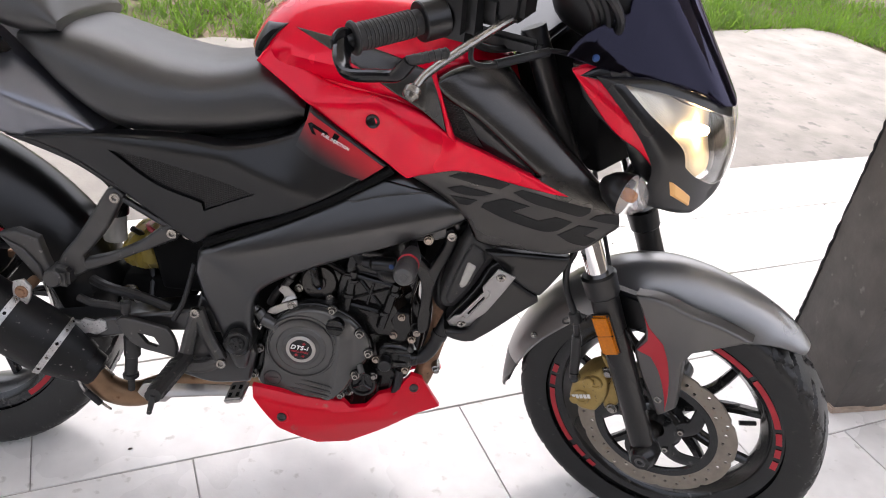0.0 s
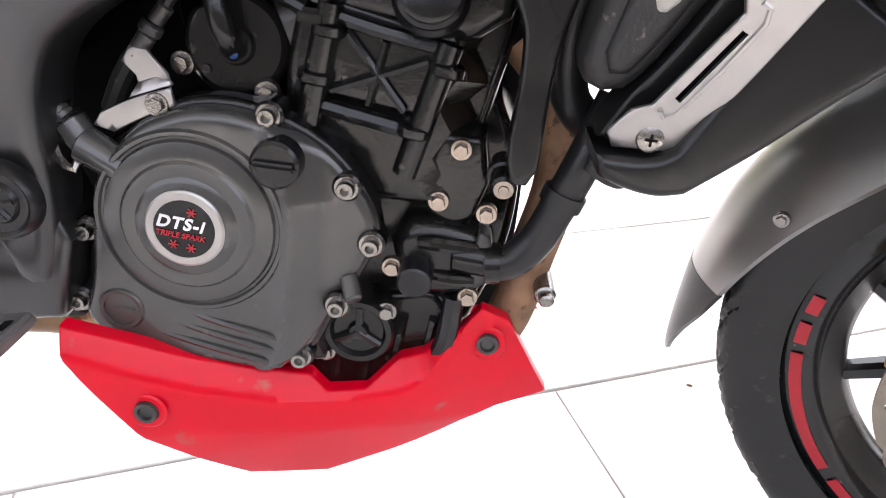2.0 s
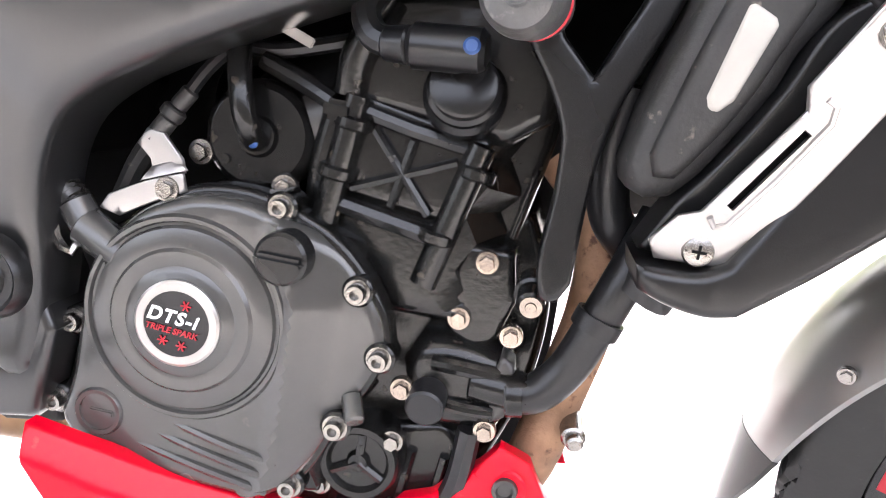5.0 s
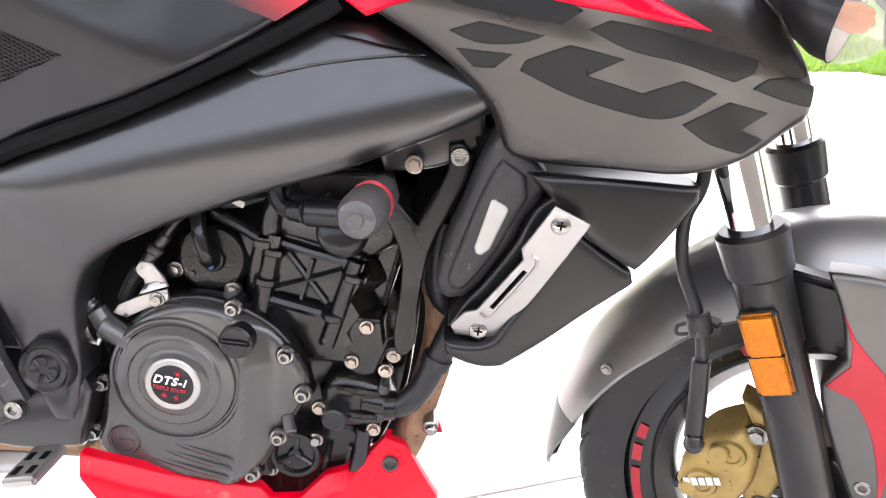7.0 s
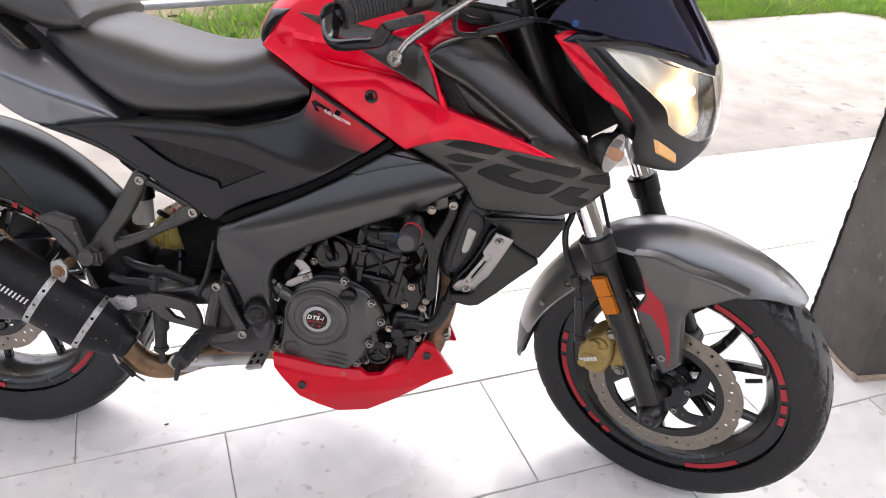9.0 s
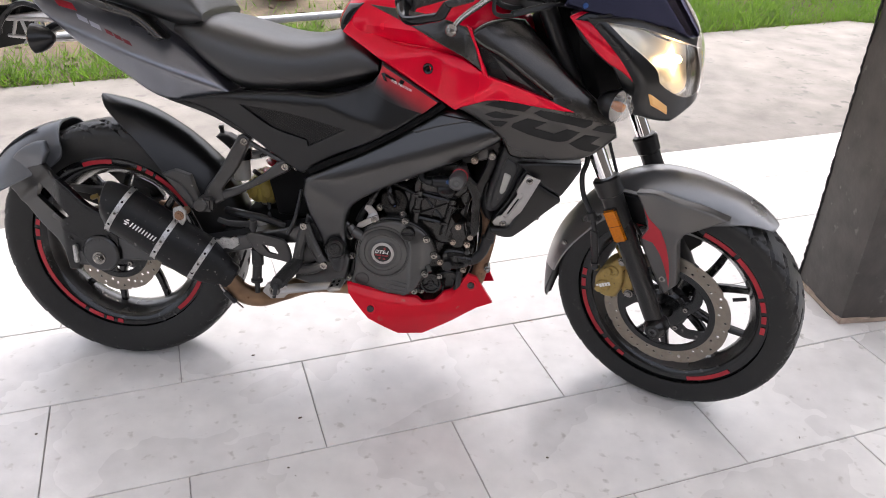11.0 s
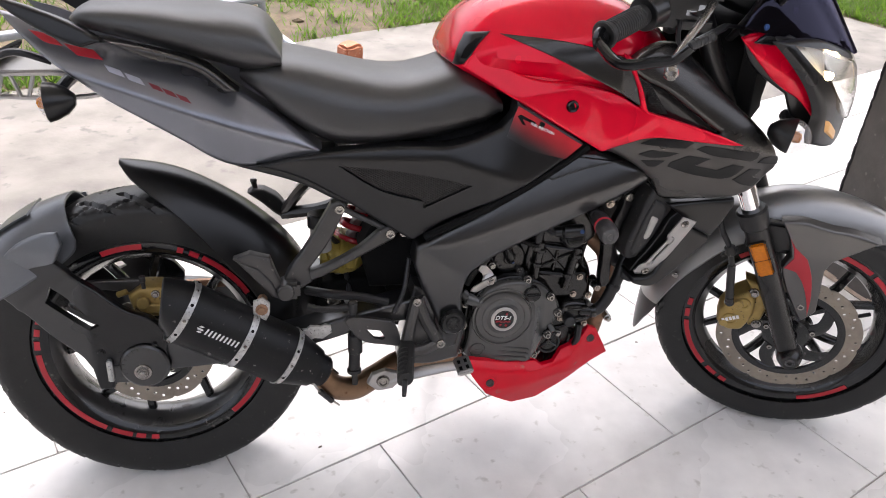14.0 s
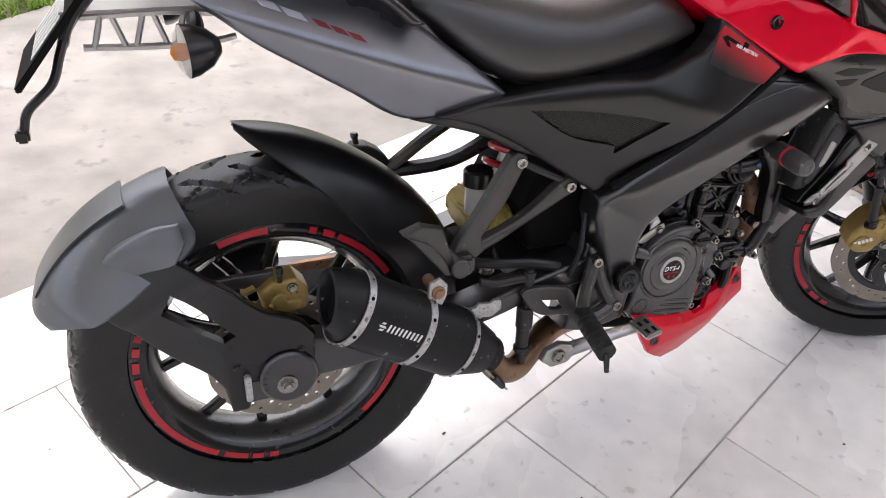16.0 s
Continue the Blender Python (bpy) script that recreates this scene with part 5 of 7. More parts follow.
put("hose_clamp", lathe([(0.0128, -0.005), (0.0145, -0.005), (0.0145, 0.005), (0.0128, 0.005)], (0.878, -0.066, 0.3665), (1, 0, 0.15), 20), ENGINE, hose)
put("hose_clamp", lathe([(0.0128, -0.005), (0.0150, -0.005), (0.0150, 0.005), (0.0128, 0.005)], (0.917, -0.0685, 0.422), (0.3, 0, 1), 20), HOSE, hose)
put("radiator_pipe", tube([(0.938, -0.070, 0.445), (0.95, -0.075, 0.47), (0.985, -0.08, 0.49)], 0.019, 14), HOSE)
put("upper_hose", tube([(0.908, -0.06, 0.56), (0.905, -0.055, 0.52), (0.912, -0.05, 0.485), (0.93, -0.04, 0.465)], 0.013, 12), HOSE)
oc = put("oil_filter_cap", lathe([(0, 0.004), (0.006, 0.005), (0.008, 0.001), (0.018, 0.001), (0.0205, 0.005), (0.0245, 0.005), (0.027, 0.001), (0.028, -0.03)], (0.789, -0.066, 0.300), (0, -1, 0), 32), ENGINE, label="round black oil filter cap")
for a in (90, 210, 330):
    put("cap_rib", tube([(0.789, -0.069, 0.300), (0.789 + 0.019 * math.cos(radians(a)), -0.068, 0.300 + 0.019 * math.sin(radians(a)))], 0.0028, 6, 1), ENGINE, oc)
bolts(oc, [(0.808, -0.066, 0.318), (0.766, -0.066, 0.278)], r=0.006)
header = put("exhaust_header", tube([(0.880, -0.005, 0.51), (0.912, -0.016, 0.475), (0.918, -0.022, 0.42), (0.908, -0.026, 0.36), (0.895, -0.028, 0.30), (0.865, -0.026, 0.262), (0.80, -0.02, 0.245), (0.70, -0.02, 0.24)], 0.0175, 14), RUST, label="heat-stained exhaust header pipe")
put("oxygen_sensor", join(cyl((0.918, -0.03, 0.345), (0.920, -0.055, 0.340), 0.008), cyl((0.92, -0.05, 0.341), (0.921, -0.062, 0.339), 0.0055)), STEEL, header)
# near-black block; shade below the engine is put into its colour
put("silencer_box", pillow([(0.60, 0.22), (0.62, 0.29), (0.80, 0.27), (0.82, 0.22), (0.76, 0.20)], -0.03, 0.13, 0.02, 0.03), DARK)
put("drain_hose", tube([(0.855, -0.062, 0.335), (0.853, -0.062, 0.30), (0.845, -0.055, 0.27)], 0.008, 8), HOSE)

put("front_crankcase", pillow([(0.79, 0.275), (0.79, 0.455), (0.870, 0.470), (0.888, 0.43), (0.890, 0.36), (0.868, 0.285)], -0.012, 0.105, 0.008, 0.02), ENGINE)
# engine hanger bracket, crash bobbin
GUS = [(0.903, 0.634), (0.915, 0.638), (0.926, 0.625), (0.924, 0.610), (0.912, 0.575), (0.901, 0.545), (0.896, 0.515), (0.895, 0.490), (0.895, 0.448), (0.889, 0.436), (0.879, 0.436), (0.875, 0.452), (0.876, 0.500), (0.873, 0.530), (0.862, 0.552), (0.848, 0.572), (0.838, 0.592), (0.846, 0.602), (0.858, 0.600), (0.866, 0.578), (0.885, 0.560), (0.893, 0.580), (0.905, 0.612)]
gus = put("engine_bracket", pillow(GUS, lambda x, z: -0.095 - 0.05 * max(0, 0.5 - z), -0.075, 0.0035, 0.006), BLACK, label="satin black forked engine bracket")
bolts(gus, [(0.914, -0.094, 0.625)], r=0.0085, h=0.006, socket=True)
bolts(gus, [(0.8764, -0.100, 0.614)], r=0.0065, h=0.005, material=COPPER)
put("head_mount", pillow([(0.835, 0.640), (0.93, 0.665), (0.935, 0.635), (0.90, 0.612), (0.85, 0.600)], -0.083, -0.05, 0.005, 0.02), FRAME)
bob = put("crash_bobbin", lathe([(0, 0.0955), (0.005, 0.0952), (0.0065, 0.0965), (0.010, 0.0962), (0.0145, 0.0935), (0.0175, 0.087), (0.0185, 0.077), (0.0183, 0.058), (0.0172, 0.050), (0.0165, 0.047), (0.0165, 0.018), (0.012, 0.014), (0.012, 0)], (0.853, -0.10, 0.590), (-0.105, -1, -0.045), 40), SCUFF, label="scuffed black crash bobbin with a red ring")
for k in (0.0455, 0.0495):
    put("ring", lathe([(0.0165, k - 0.0012), (0.0182, k - 0.0006), (0.0182, k + 0.0006), (0.0165, k + 0.0012)], (0.853, -0.10, 0.590), (-0.105, -1, -0.045), 36), REDP, bob, "red anodised ring")

# radiator side: coolant bottle, plate, scoop
BOTTLE = [(0.941, 0.654), (0.931, 0.628), (0.921, 0.590), (0.912, 0.558), (0.9065, 0.520), (0.910, 0.509), (0.920, 0.505), (0.932, 0.508), (0.941, 0.518), (0.955, 0.542), (0.968, 0.568), (0.973, 0.585), (0.985, 0.607), (0.990, 0.625), (0.96, 0.645)]
bottle_y = lambda x, z: -0.124 - 0.13 * (z - 0.51)
bottle = put("coolant_bottle", pillow(BOTTLE, bottle_y, -0.07, 0.010, 0.006), MATTB, label="dusty black coolant bottle with a translucent window")
put("bottle_bulge", pillow([(0.947, 0.636), (0.938, 0.615), (0.926, 0.572), (0.9165, 0.528), (0.921, 0.517), (0.931, 0.518), (0.942, 0.535), (0.956, 0.562), (0.963, 0.582), (0.972, 0.606), (0.968, 0.624)], lambda x, z: bottle_y(x, z) - 0.006, lambda x, z: bottle_y(x, z) + 0.004, 0.006, 0.005), MATTB, bottle)
put("bottle_window", pillow([(0.943, 0.604), (0.959, 0.597), (0.948, 0.559), (0.9405, 0.551), (0.934, 0.556)], lambda x, z: bottle_y(x, z) - 0.0075, lambda x, z: bottle_y(x, z) + 0.004, 0.003, 0.005), CLEARW, bottle, "translucent cream window")
put("cowl_web", pillow([(0.922, 0.480), (0.934, 0.506), (0.948, 0.528), (0.968, 0.568), (0.980, 0.600), (0.995, 0.615), (1.03, 0.605), (1.035, 0.575), (0.99, 0.52), (0.965, 0.478)], lambda x, z: -0.124 - 0.2 * (z - 0.489), -0.085, 0.003, 0.01), BLACK)
plate_y = lambda x, z: -0.138 - (z - 0.489) * 0.31
PLATE = [(0.924, 0.488), (0.934, 0.503), (0.944, 0.507), (0.974, 0.560), (0.971, 0.570), (0.990, 0.611), (1.020, 0.599), (1.008, 0.570), (0.978, 0.505), (0.965, 0.484), (0.958, 0.480), (0.929, 0.479)]
plate = put("radiator_plate", pillow(PLATE, plate_y, lambda x, z: plate_y(x, z) + 0.004, 0.0016, 0.006, holes=[[(0.954, 0.512), (0.9575, 0.510), (0.979, 0.550), (0.9755, 0.552)]]), ALU, label="brushed aluminium radiator plate with a slot")
put("plate_step", tube([(0.948, plate_y(0, 0.508) - 0.0005, 0.505), (0.957, plate_y(0, 0.5) - 0.0005, 0.503), (0.985, plate_y(0, 0.555) - 0.0005, 0.556), (0.980, plate_y(0, 0.565) - 0.0005, 0.566)], 0.0016, 6, 2), ALU, plate)
# near-black sheet gives the plate's slot its shade
put("slot_shade", pillow([(0.950, 0.508), (0.960, 0.506), (0.983, 0.552), (0.973, 0.555)], lambda x, z: plate_y(x, z) + 0.008, lambda x, z: plate_y(x, z) + 0.012, 0, 0.02), DARK, plate)
for p in ((0.948, 0.487), (0.997, 0.596)):
    put("screw", lathe([(0, 0.003), (0.004, 0.0032), (0.0072, 0.002), (0.008, 0)], (p[0], plate_y(*p), p[1]), (0, -1, 0), 20), STEEL, plate)
    # cross slot as thin black bars, shade by colour
    put("screw_slot_shade", join(box(p[0] - 0.0035, p[0] + 0.0035, plate_y(*p) - 0.0036, plate_y(*p) - 0.003, p[1] - 0.0007, p[1] + 0.0007, 0), box(p[0] - 0.0007, p[0] + 0.0007, plate_y(*p) - 0.0036, plate_y(*p) - 0.003, p[1] - 0.0035, p[1] + 0.0035, 0)), DARK, plate)
both("radiator_scoop", lambda: pillow([(0.968, 0.628), (1.04, 0.633), (1.103, 0.635), (1.104, 0.622), (1.093, 0.602), (1.076, 0.574), (1.066, 0.560), (1.036, 0.574), (1.012, 0.590), (0.99, 0.610)], lambda x, z: -0.152, -0.10, 0.006, 0.012), BLACK, label="matt black radiator scoop")
both("radiator_cowl", lambda: pillow([(1.012, 0.588), (1.036, 0.573), (1.064, 0.558), (1.068, 0.547), (1.034, 0.516), (1.001, 0.484), (0.972, 0.459), (0.957, 0.456), (0.936, 0.459), (0.923, 0.464), (0.920, 0.476), (0.951, 0.478), (0.962, 0.484), (0.985, 0.53)], lambda x, z: -0.146, -0.085, 0.006, 0.010), BLACK, label="matt black lower radiator cowl")
put("radiator", box(0.955, 1.0, -0.085, 0.175, 0.47, 0.66, 0.004, Matrix.Translation((0.98, 0, 0.56)) @ Matrix.Rotation(radians(-22), 4, "Y") @ Matrix.Translation((-0.98, 0, -0.56))), DARK)

# belly pan
pan_y = lambda x, z: -0.125 + (x - 0.654) * 0.277 + 0.25 * max(0, 0.225 - z)
PANP = [(0.600, 0.311), (0.638, 0.297), (0.684, 0.282), (0.737, 0.271), (0.758, 0.268), (0.772, 0.258), (0.799, 0.259), (0.820, 0.277), (0.838, 0.284), (0.856, 0.303), (0.876, 0.328), (0.897, 0.317), (0.938, 0.243), (0.899, 0.232), (0.826, 0.191), (0.773, 0.163), (0.715, 0.167), (0.695, 0.182), (0.649, 0.219), (0.617, 0.268), (0.605, 0.290)]
CREASE = [(0.600, 0.296), (0.640, 0.278), (0.686, 0.263), (0.739, 0.252), (0.764, 0.251), (0.821, 0.255), (0.840, 0.268), (0.858, 0.296), (0.874, 0.332), (0.95, 0.40)]


def pan_face(x, z):
    crease = lerp_rows(CREASE, x)[0]
    return pan_y(x, z) + soft(z - crease, 0.75, -0.10, 0.001) + soft(0.225 + 0.30 * (x - 0.78) - z, 0.10, 0.0, 0.002)


put("oil_sump", join(pillow([(0.735, 0.235), (0.735, 0.312), (0.790, 0.318), (0.838, 0.330), (0.862, 0.312), (0.855, 0.255), (0.80, 0.222)], -0.045, 0.09, 0.008, 0.014), *[tube([(0.770 + k * 0.022, -0.047, 0.245), (0.776 + k * 0.022, -0.047, 0.305)], 0.0035, 6, 2) for k in range(4)]), ENGINE, label="black ribbed oil sump")
pan = both("belly_pan", lambda: pillow(PANP, pan_face, lambda x, z: pan_face(x, z) + 0.012, 0.0015, 0.006, gentle=0.975), REDM, label="red plastic belly pan with dirt specks")
for p in ((0.654, 0.248), (0.884, 0.298)):
    put("pan_screw", join(lathe([(0, 0.002), (0.0045, 0.002), (0.0055, 0.0045), (0.008, 0.004), (0.009, 0.0)], (p[0], pan_face(*p) - 0.001, p[1]), (0, -1, 0), 20)), CAST, pan)
    put("screw_seat", lathe([(0.0088, 0.001), (0.0125, 0.0015), (0.0140, 0.0)], (p[0], pan_face(*p) - 0.001, p[1]), (0, -1, 0), 24), REDM, pan)

# ---- swinging arm, rear guard, exhaust
arm = both("swing_arm", lambda: pillow([(-0.05, 0.300), (-0.05, 0.372), (0.03, 0.380), (0.15, 0.366), (0.28, 0.386), (0.40, 0.418), (0.54, 0.45), (0.56, 0.40), (0.42, 0.385), (0.341, 0.362), (0.28, 0.347), (0.153, 0.320), (0.025, 0.306)], lambda x, z: -0.090 - 0.022 * min(1, max(0, (x - 0.02) / 0.25)), -0.055, 0.008, 0.014), FRAME, label="satin black box-section swing arm")
put("scuffed_patch", pillow([(0.277, 0.380), (0.284, 0.389), (0.296, 0.390), (0.303, 0.396), (0.322, 0.394), (0.330, 0.398), (0.341, 0.396), (0.343, 0.380), (0.334, 0.374), (0.326, 0.368), (0.310, 0.370), (0.300, 0.365), (0.284, 0.367)], -0.1147, -0.108, 0.001, 0.006), WORN, arm, "bare scuffed metal")
BRK = [(-0.267, 0.470), (-0.247, 0.505), (-0.168, 0.548), (-0.133, 0.529), (-0.076, 0.488), (-0.025, 0.441), (0.021, 0.418), (0.043, 0.390), (0.040, 0.345), (0.020, 0.326), (-0.054, 0.322), (-0.063, 0.278), (-0.088, 0.277), (-0.096, 0.322), (-0.112, 0.344), (-0.164, 0.378), (-0.211, 0.418), (-0.256, 0.450)]
brk_y = lambda x, z: -0.096 + 0.44 * max(0, -0.09 - x) - 0.004 * math.exp(-((z - 0.50 - 0.72 * (x + 0.12)) / 0.012) ** 2)
BRKW = [(-0.150, 0.484), (-0.112, 0.456), (-0.071, 0.413), (-0.089, 0.404), (-0.126, 0.424), (-0.166, 0.448)]
both("guard_bracket", lambda: pillow(BRK, brk_y, lambda x, z: brk_y(x, z) + 0.017, 0.004, 0.007, holes=[BRKW]), BLACK, label="black plastic guard bracket")
gb_ob = bpy.data.objects["guard_bracket"]
bolts(gb_ob, [(0.019, -0.096, 0.368), (-0.075, -0.096, 0.358), (-0.2214, -0.038, 0.516)], r=0.0055, h=0.004, material=BLACK)
axle = put("axle_block", join(lathe([(0, 0.006), (0.040, 0.006), (0.044, 0.003), (0.045, 0)], (-0.002, -0.098, 0.326), (0, -1, 0), 36), box(-0.062, 0.03, -0.100, -0.084, 0.292, 0.332, 0.003)), FRAME, label="chain adjuster block")
put("axle_nut", join(hexbolt((-0.006, -0.104, 0.3155), (0, -1, 0), 0.013, 0.009), cyl((-0.006, -0.10, 0.3155), (-0.006, -0.118, 0.3155), 0.007)), STEEL, axle, "dark worn axle nut")
put("adjuster_plate", box(-0.068, -0.058, -0.108, -0.096, 0.300, 0.345, 0.002), WORN, axle, "bare scuffed steel edge")
for k in range(9):
    a = radians(200 - k * 16)
    put("index_mark", box(-0.0006, 0.0006, -0.1052, -0.1036, 0.034, 0.040, 0, Matrix.Translation((-0.002, 0, 0.326)) @ Matrix.Rotation(-a + math.pi / 2, 4, "Y")), COVER, axle)


def arch(rows, centre, edge_drop, mid, thick=0.004, seg=18, n=5):
    """A mudguard round a wheel. rows: angle, radius of the crown, half width, drop of its edge towards the wheel."""
    bm = bmesh.new()
    outer, inner = [], []
    for a, r, w, d in spline_rows(rows, n):
        t = radians(a)
        o, q = [], []
        for k in range(seg + 1):
            s = -1 + 2 * k / seg
            dd = d * (abs(s) ** edge_drop)
            for lst, off in ((o, 0), (q, thick)):
                rr = r - dd - off
                lst.append(bm.verts.new((centre[0] + rr * math.cos(t), mid + s * (w - off * 0.6), centre[2] + rr * math.sin(t))))
        outer.append(o)
        inner.append(q)
    for lst in (outer, inner):
        for a, b in zip(lst, lst[1:]):
            for k in range(seg):
                bm.faces.new((a[k], a[k + 1], b[k + 1], b[k]))
    for o, q in ((outer[0], inner[0]), (outer[-1], inner[-1])):
        for k in range(seg):
            bm.faces.new((o[k], o[k + 1], q[k + 1], q[k]))
    for k in (0, seg):
        for i in range(len(outer) - 1):
            bm.faces.new((outer[i][k], outer[i + 1][k], inner[i + 1][k], inner[i][k]))
    return bm


# hugger over the front of the rear wheel, guard behind it
put("hugger", arch([(94.5, 0.370, 0.012, 0.006), (90, 0.362, 0.050, 0.020), (80, 0.353, 0.075, 0.046), (65, 0.341, 0.082, 0.076), (50, 0.336, 0.085, 0.095), (35, 0.337, 0.086, 0.100), (18, 0.336, 0.082, 0.100), (4, 0.334, 0.075, 0.090)], RC, 3.0, YC), BLACK, label="matt black rear hugger")
put("rear_mudguard", arch([(157, 0.3600, 0.088, 0.026), (155, 0.3595, 0.102, 0.036), (152, 0.358, 0.116, 0.056), (149, 0.357, 0.124, 0.070), (141, 0.353, 0.118, 0.086), (133, 0.347, 0.106, 0.092), (124, 0.339, 0.094, 0.094), (116, 0.331, 0.088, 0.080), (113, 0.328, 0.084, 0.060)], RC, 3.2, YC), GUARDG, label="grey plastic rear wheel guard")
put("guard_rib", arch([(154, 0.3612, 0.040, 0.001), (148, 0.3592, 0.042, 0.001), (138, 0.3535, 0.044, 0.001), (124, 0.3415, 0.046, 0.001)], RC, 5, YC), GUARDG, bpy.data.objects["rear_mudguard"], "raised middle rib")
both("guard_flank", lambda: pillow([(-0.255, 0.500), (-0.215, 0.545), (-0.16, 0.577), (-0.125, 0.585), (-0.120, 0.560), (-0.138, 0.525), (-0.175, 0.515), (-0.215, 0.50)], lambda x, z: -0.078 + 0.40 * max(0, -0.13 - x) + 0.25 * max(0, z - 0.55), lambda x, z: -0.06 + 0.40 * max(0, -0.13 - x), 0.005, 0.008), GUARDG, bpy.data.objects["rear_mudguard"])

# muffler
MA, MB = Vector((0.037, -0.148, 0.488)), Vector((0.290, -0.124, 0.322))


def ovalise(bm, at, k):
    """Widens a body round the muffler's axis into an oval."""
    d = (MB - MA).normalized()
    up = Vector((0, 0, 1)) - d * d.z
    up.normalize()
    for v in bm.verts:
        v.co += up * (v.co - at).dot(up) * k
    return bm


def slant(bm):
    """Cuts the muffler's outlet back towards its underside."""
    d = (MB - MA).normalized()
    up = (Vector((0, 0, 1)) - d * d.z).normalized()
    for v in bm.verts:
        s, h = (v.co - MA).dot(d), (v.co - MA).dot(up)
        v.co += d * 0.42 * (0.043 - h) * min(1, max(0, 1 - (s - 0.006) / 0.042))
    return bm


ML = (MB - MA).length
can = put("muffler", slant(ovalise(lathe([(0.029, 0.03), (0.031, 0.0), (0.034, -0.004), (0.0375, -0.001), (0.0400, 0.006), (0.0480, 0.042), (0.0505, 0.062), (0.051, 0.07), (0.051, ML * 0.80), (0.050, ML * 0.86), (0.041, ML * 0.98), (0.034, ML + 0.02)], MA, MB - MA, 44), MA, 0.12)), MUFF, label="matt black short muffler with riveted steel bands")
put("tip_bore", slant(ovalise(lathe([(0, 0.07), (0.022, 0.068), (0.0285, 0.02), (0.0315, 0.001)], MA, MB - MA, 30), MA, 0.12)), MUFF, can)
# black disc closes the bore and stands for the shade inside
put("bore_shade", slant(ovalise(lathe([(0, 0.022), (0.0275, 0.022), (0.0278, 0.024)], MA, MB - MA, 30), MA, 0.12)), DARK, can)
for s, m2, w in ((0.055, ALU, 0.0055), (ML * 0.56, ALU, 0.006), (ML * 0.87, ALU, 0.0055)):
    put("band", ovalise(lathe([(0.0505, s - w), (0.0528, s - w), (0.0528, s + w), (0.0505, s + w)] if s < ML * 0.8 else [(0.0500, s - w), (0.0523, s - w), (0.049, s + w), (0.0465, s + w)], MA, MB - MA, 44), MA, 0.12), WORN, can, "scuffed riveted steel band")
    for k in range(12):
        a, u, w2 = frame_of(MB - MA)
        t = 2 * math.pi * k / 12
        rr = 0.053 if s < ML * 0.8 else 0.0505
        put("rivet", ovalise(lathe([(0, 0.0018), (0.002, 0.0014), (0.003, 0)], MA + a * s + (u * math.cos(t) + w2 * math.sin(t)) * rr, u * math.cos(t) + w2 * math.sin(t), 8), MA, 0.12), DARK if k % 2 else STEEL, can)
# maker's mark as plain shapes
d = (MB - MA).normalized()
up = (Vector((0, 0, 1)) - d * d.z).normalized()
out = d.cross(up)
out = out if out.y < 0 else -out
MK = Matrix((d, up, out)).transposed().to_4x4()


def on_can(s, h, w, hh, shear=0.0):
    z = 0.0515 * math.sqrt(max(0.05, 1 - (h / 0.058) ** 2))
    bm = box(-w / 2, w / 2, -hh / 2, hh / 2, -0.0004, 0.0006, 0)
    for v in bm.verts:
        v.co.x += v.co.y * shear
    bmesh.ops.transform(bm, matrix=Matrix.Translation(MA + d * s + up * h + out * z) @ MK @ Matrix.Rotation(-math.asin(max(-0.9, min(0.9, h / 0.056))), 4, "X"), verts=bm.verts)
    return bm


for k in range(9):
    put("mark_bar", on_can(0.098 + k * 0.0072, 0.006, 0.0030, 0.0115, 0.15), WHITE, can)
for h, w, sh in ((0.011, 0.006, 0.9), (0.006, 0.011, -0.7), (0.001, 0.006, 0.8)):
    put("mark_bar", on_can(0.086, h, w, 0.003, sh), WHITE, can)
link = put("link_pipe", tube([MB + (MA - MB).normalized() * 0.004, (0.315, -0.125, 0.300), (0.345, -0.118, 0.262), (0.385, -0.10, 0.245), (0.43, -0.07, 0.25), (0.50, -0.03, 0.26), (0.62, 0.0, 0.25)], 0.0235, 18), TITAN, label="heat-tinted exhaust link pipe")
put("pipe_sleeve", lathe([(0.031, -0.02), (0.033, 0.0), (0.030, 0.024), (0.026, 0.028)], MB + (MB - MA).normalized() * 0.018, MB - MA, 28), MUFF, link)
for off in (0.030, -0.034):
    q = Vector((0, off * 0.3, off))
    a, b = MB + q + Vector((0.012, -0.012, 0.006)), Vector((0.352, -0.125, 0.262)) + q * 0.95
    put("spring_hook", tube([a, a.lerp(b, 0.3) + Vector((0.0, -0.01, 0)), b], 0.0022, 6), STEEL, link)
    put("spring_coil", tube([a.lerp(b, 0.28) + Vector((0, -0.009, 0)), a.lerp(b, 0.72) + Vector((0, -0.007, 0))], 0.0058, 10, 1), HOSE, link)

# ---- pillion hanger, rear set, brake pedal
hanger = put("pillion_hanger", join(
    pillow([(0.349, 0.636), (0.362, 0.642), (0.378, 0.630), (0.340, 0.556), (0.306, 0.510), (0.312, 0.484), (0.290, 0.470), (0.258, 0.486), (0.268, 0.508), (0.295, 0.545)], -0.106, -0.086, 0.006, 0.009),
    pillow([(0.441, 0.583), (0.456, 0.590), (0.470, 0.575), (0.460, 0.560), (0.398, 0.528), (0.330, 0.492), (0.300, 0.480), (0.296, 0.500), (0.350, 0.520), (0.398, 0.548)], -0.104, -0.086, 0.006, 0.009),
    tube([(0.362, -0.095, 0.626), (0.40, -0.094, 0.605), (0.452, -0.094, 0.578)], 0.006, 8, 2)), CAST, label="grey cast alloy pillion peg hanger")
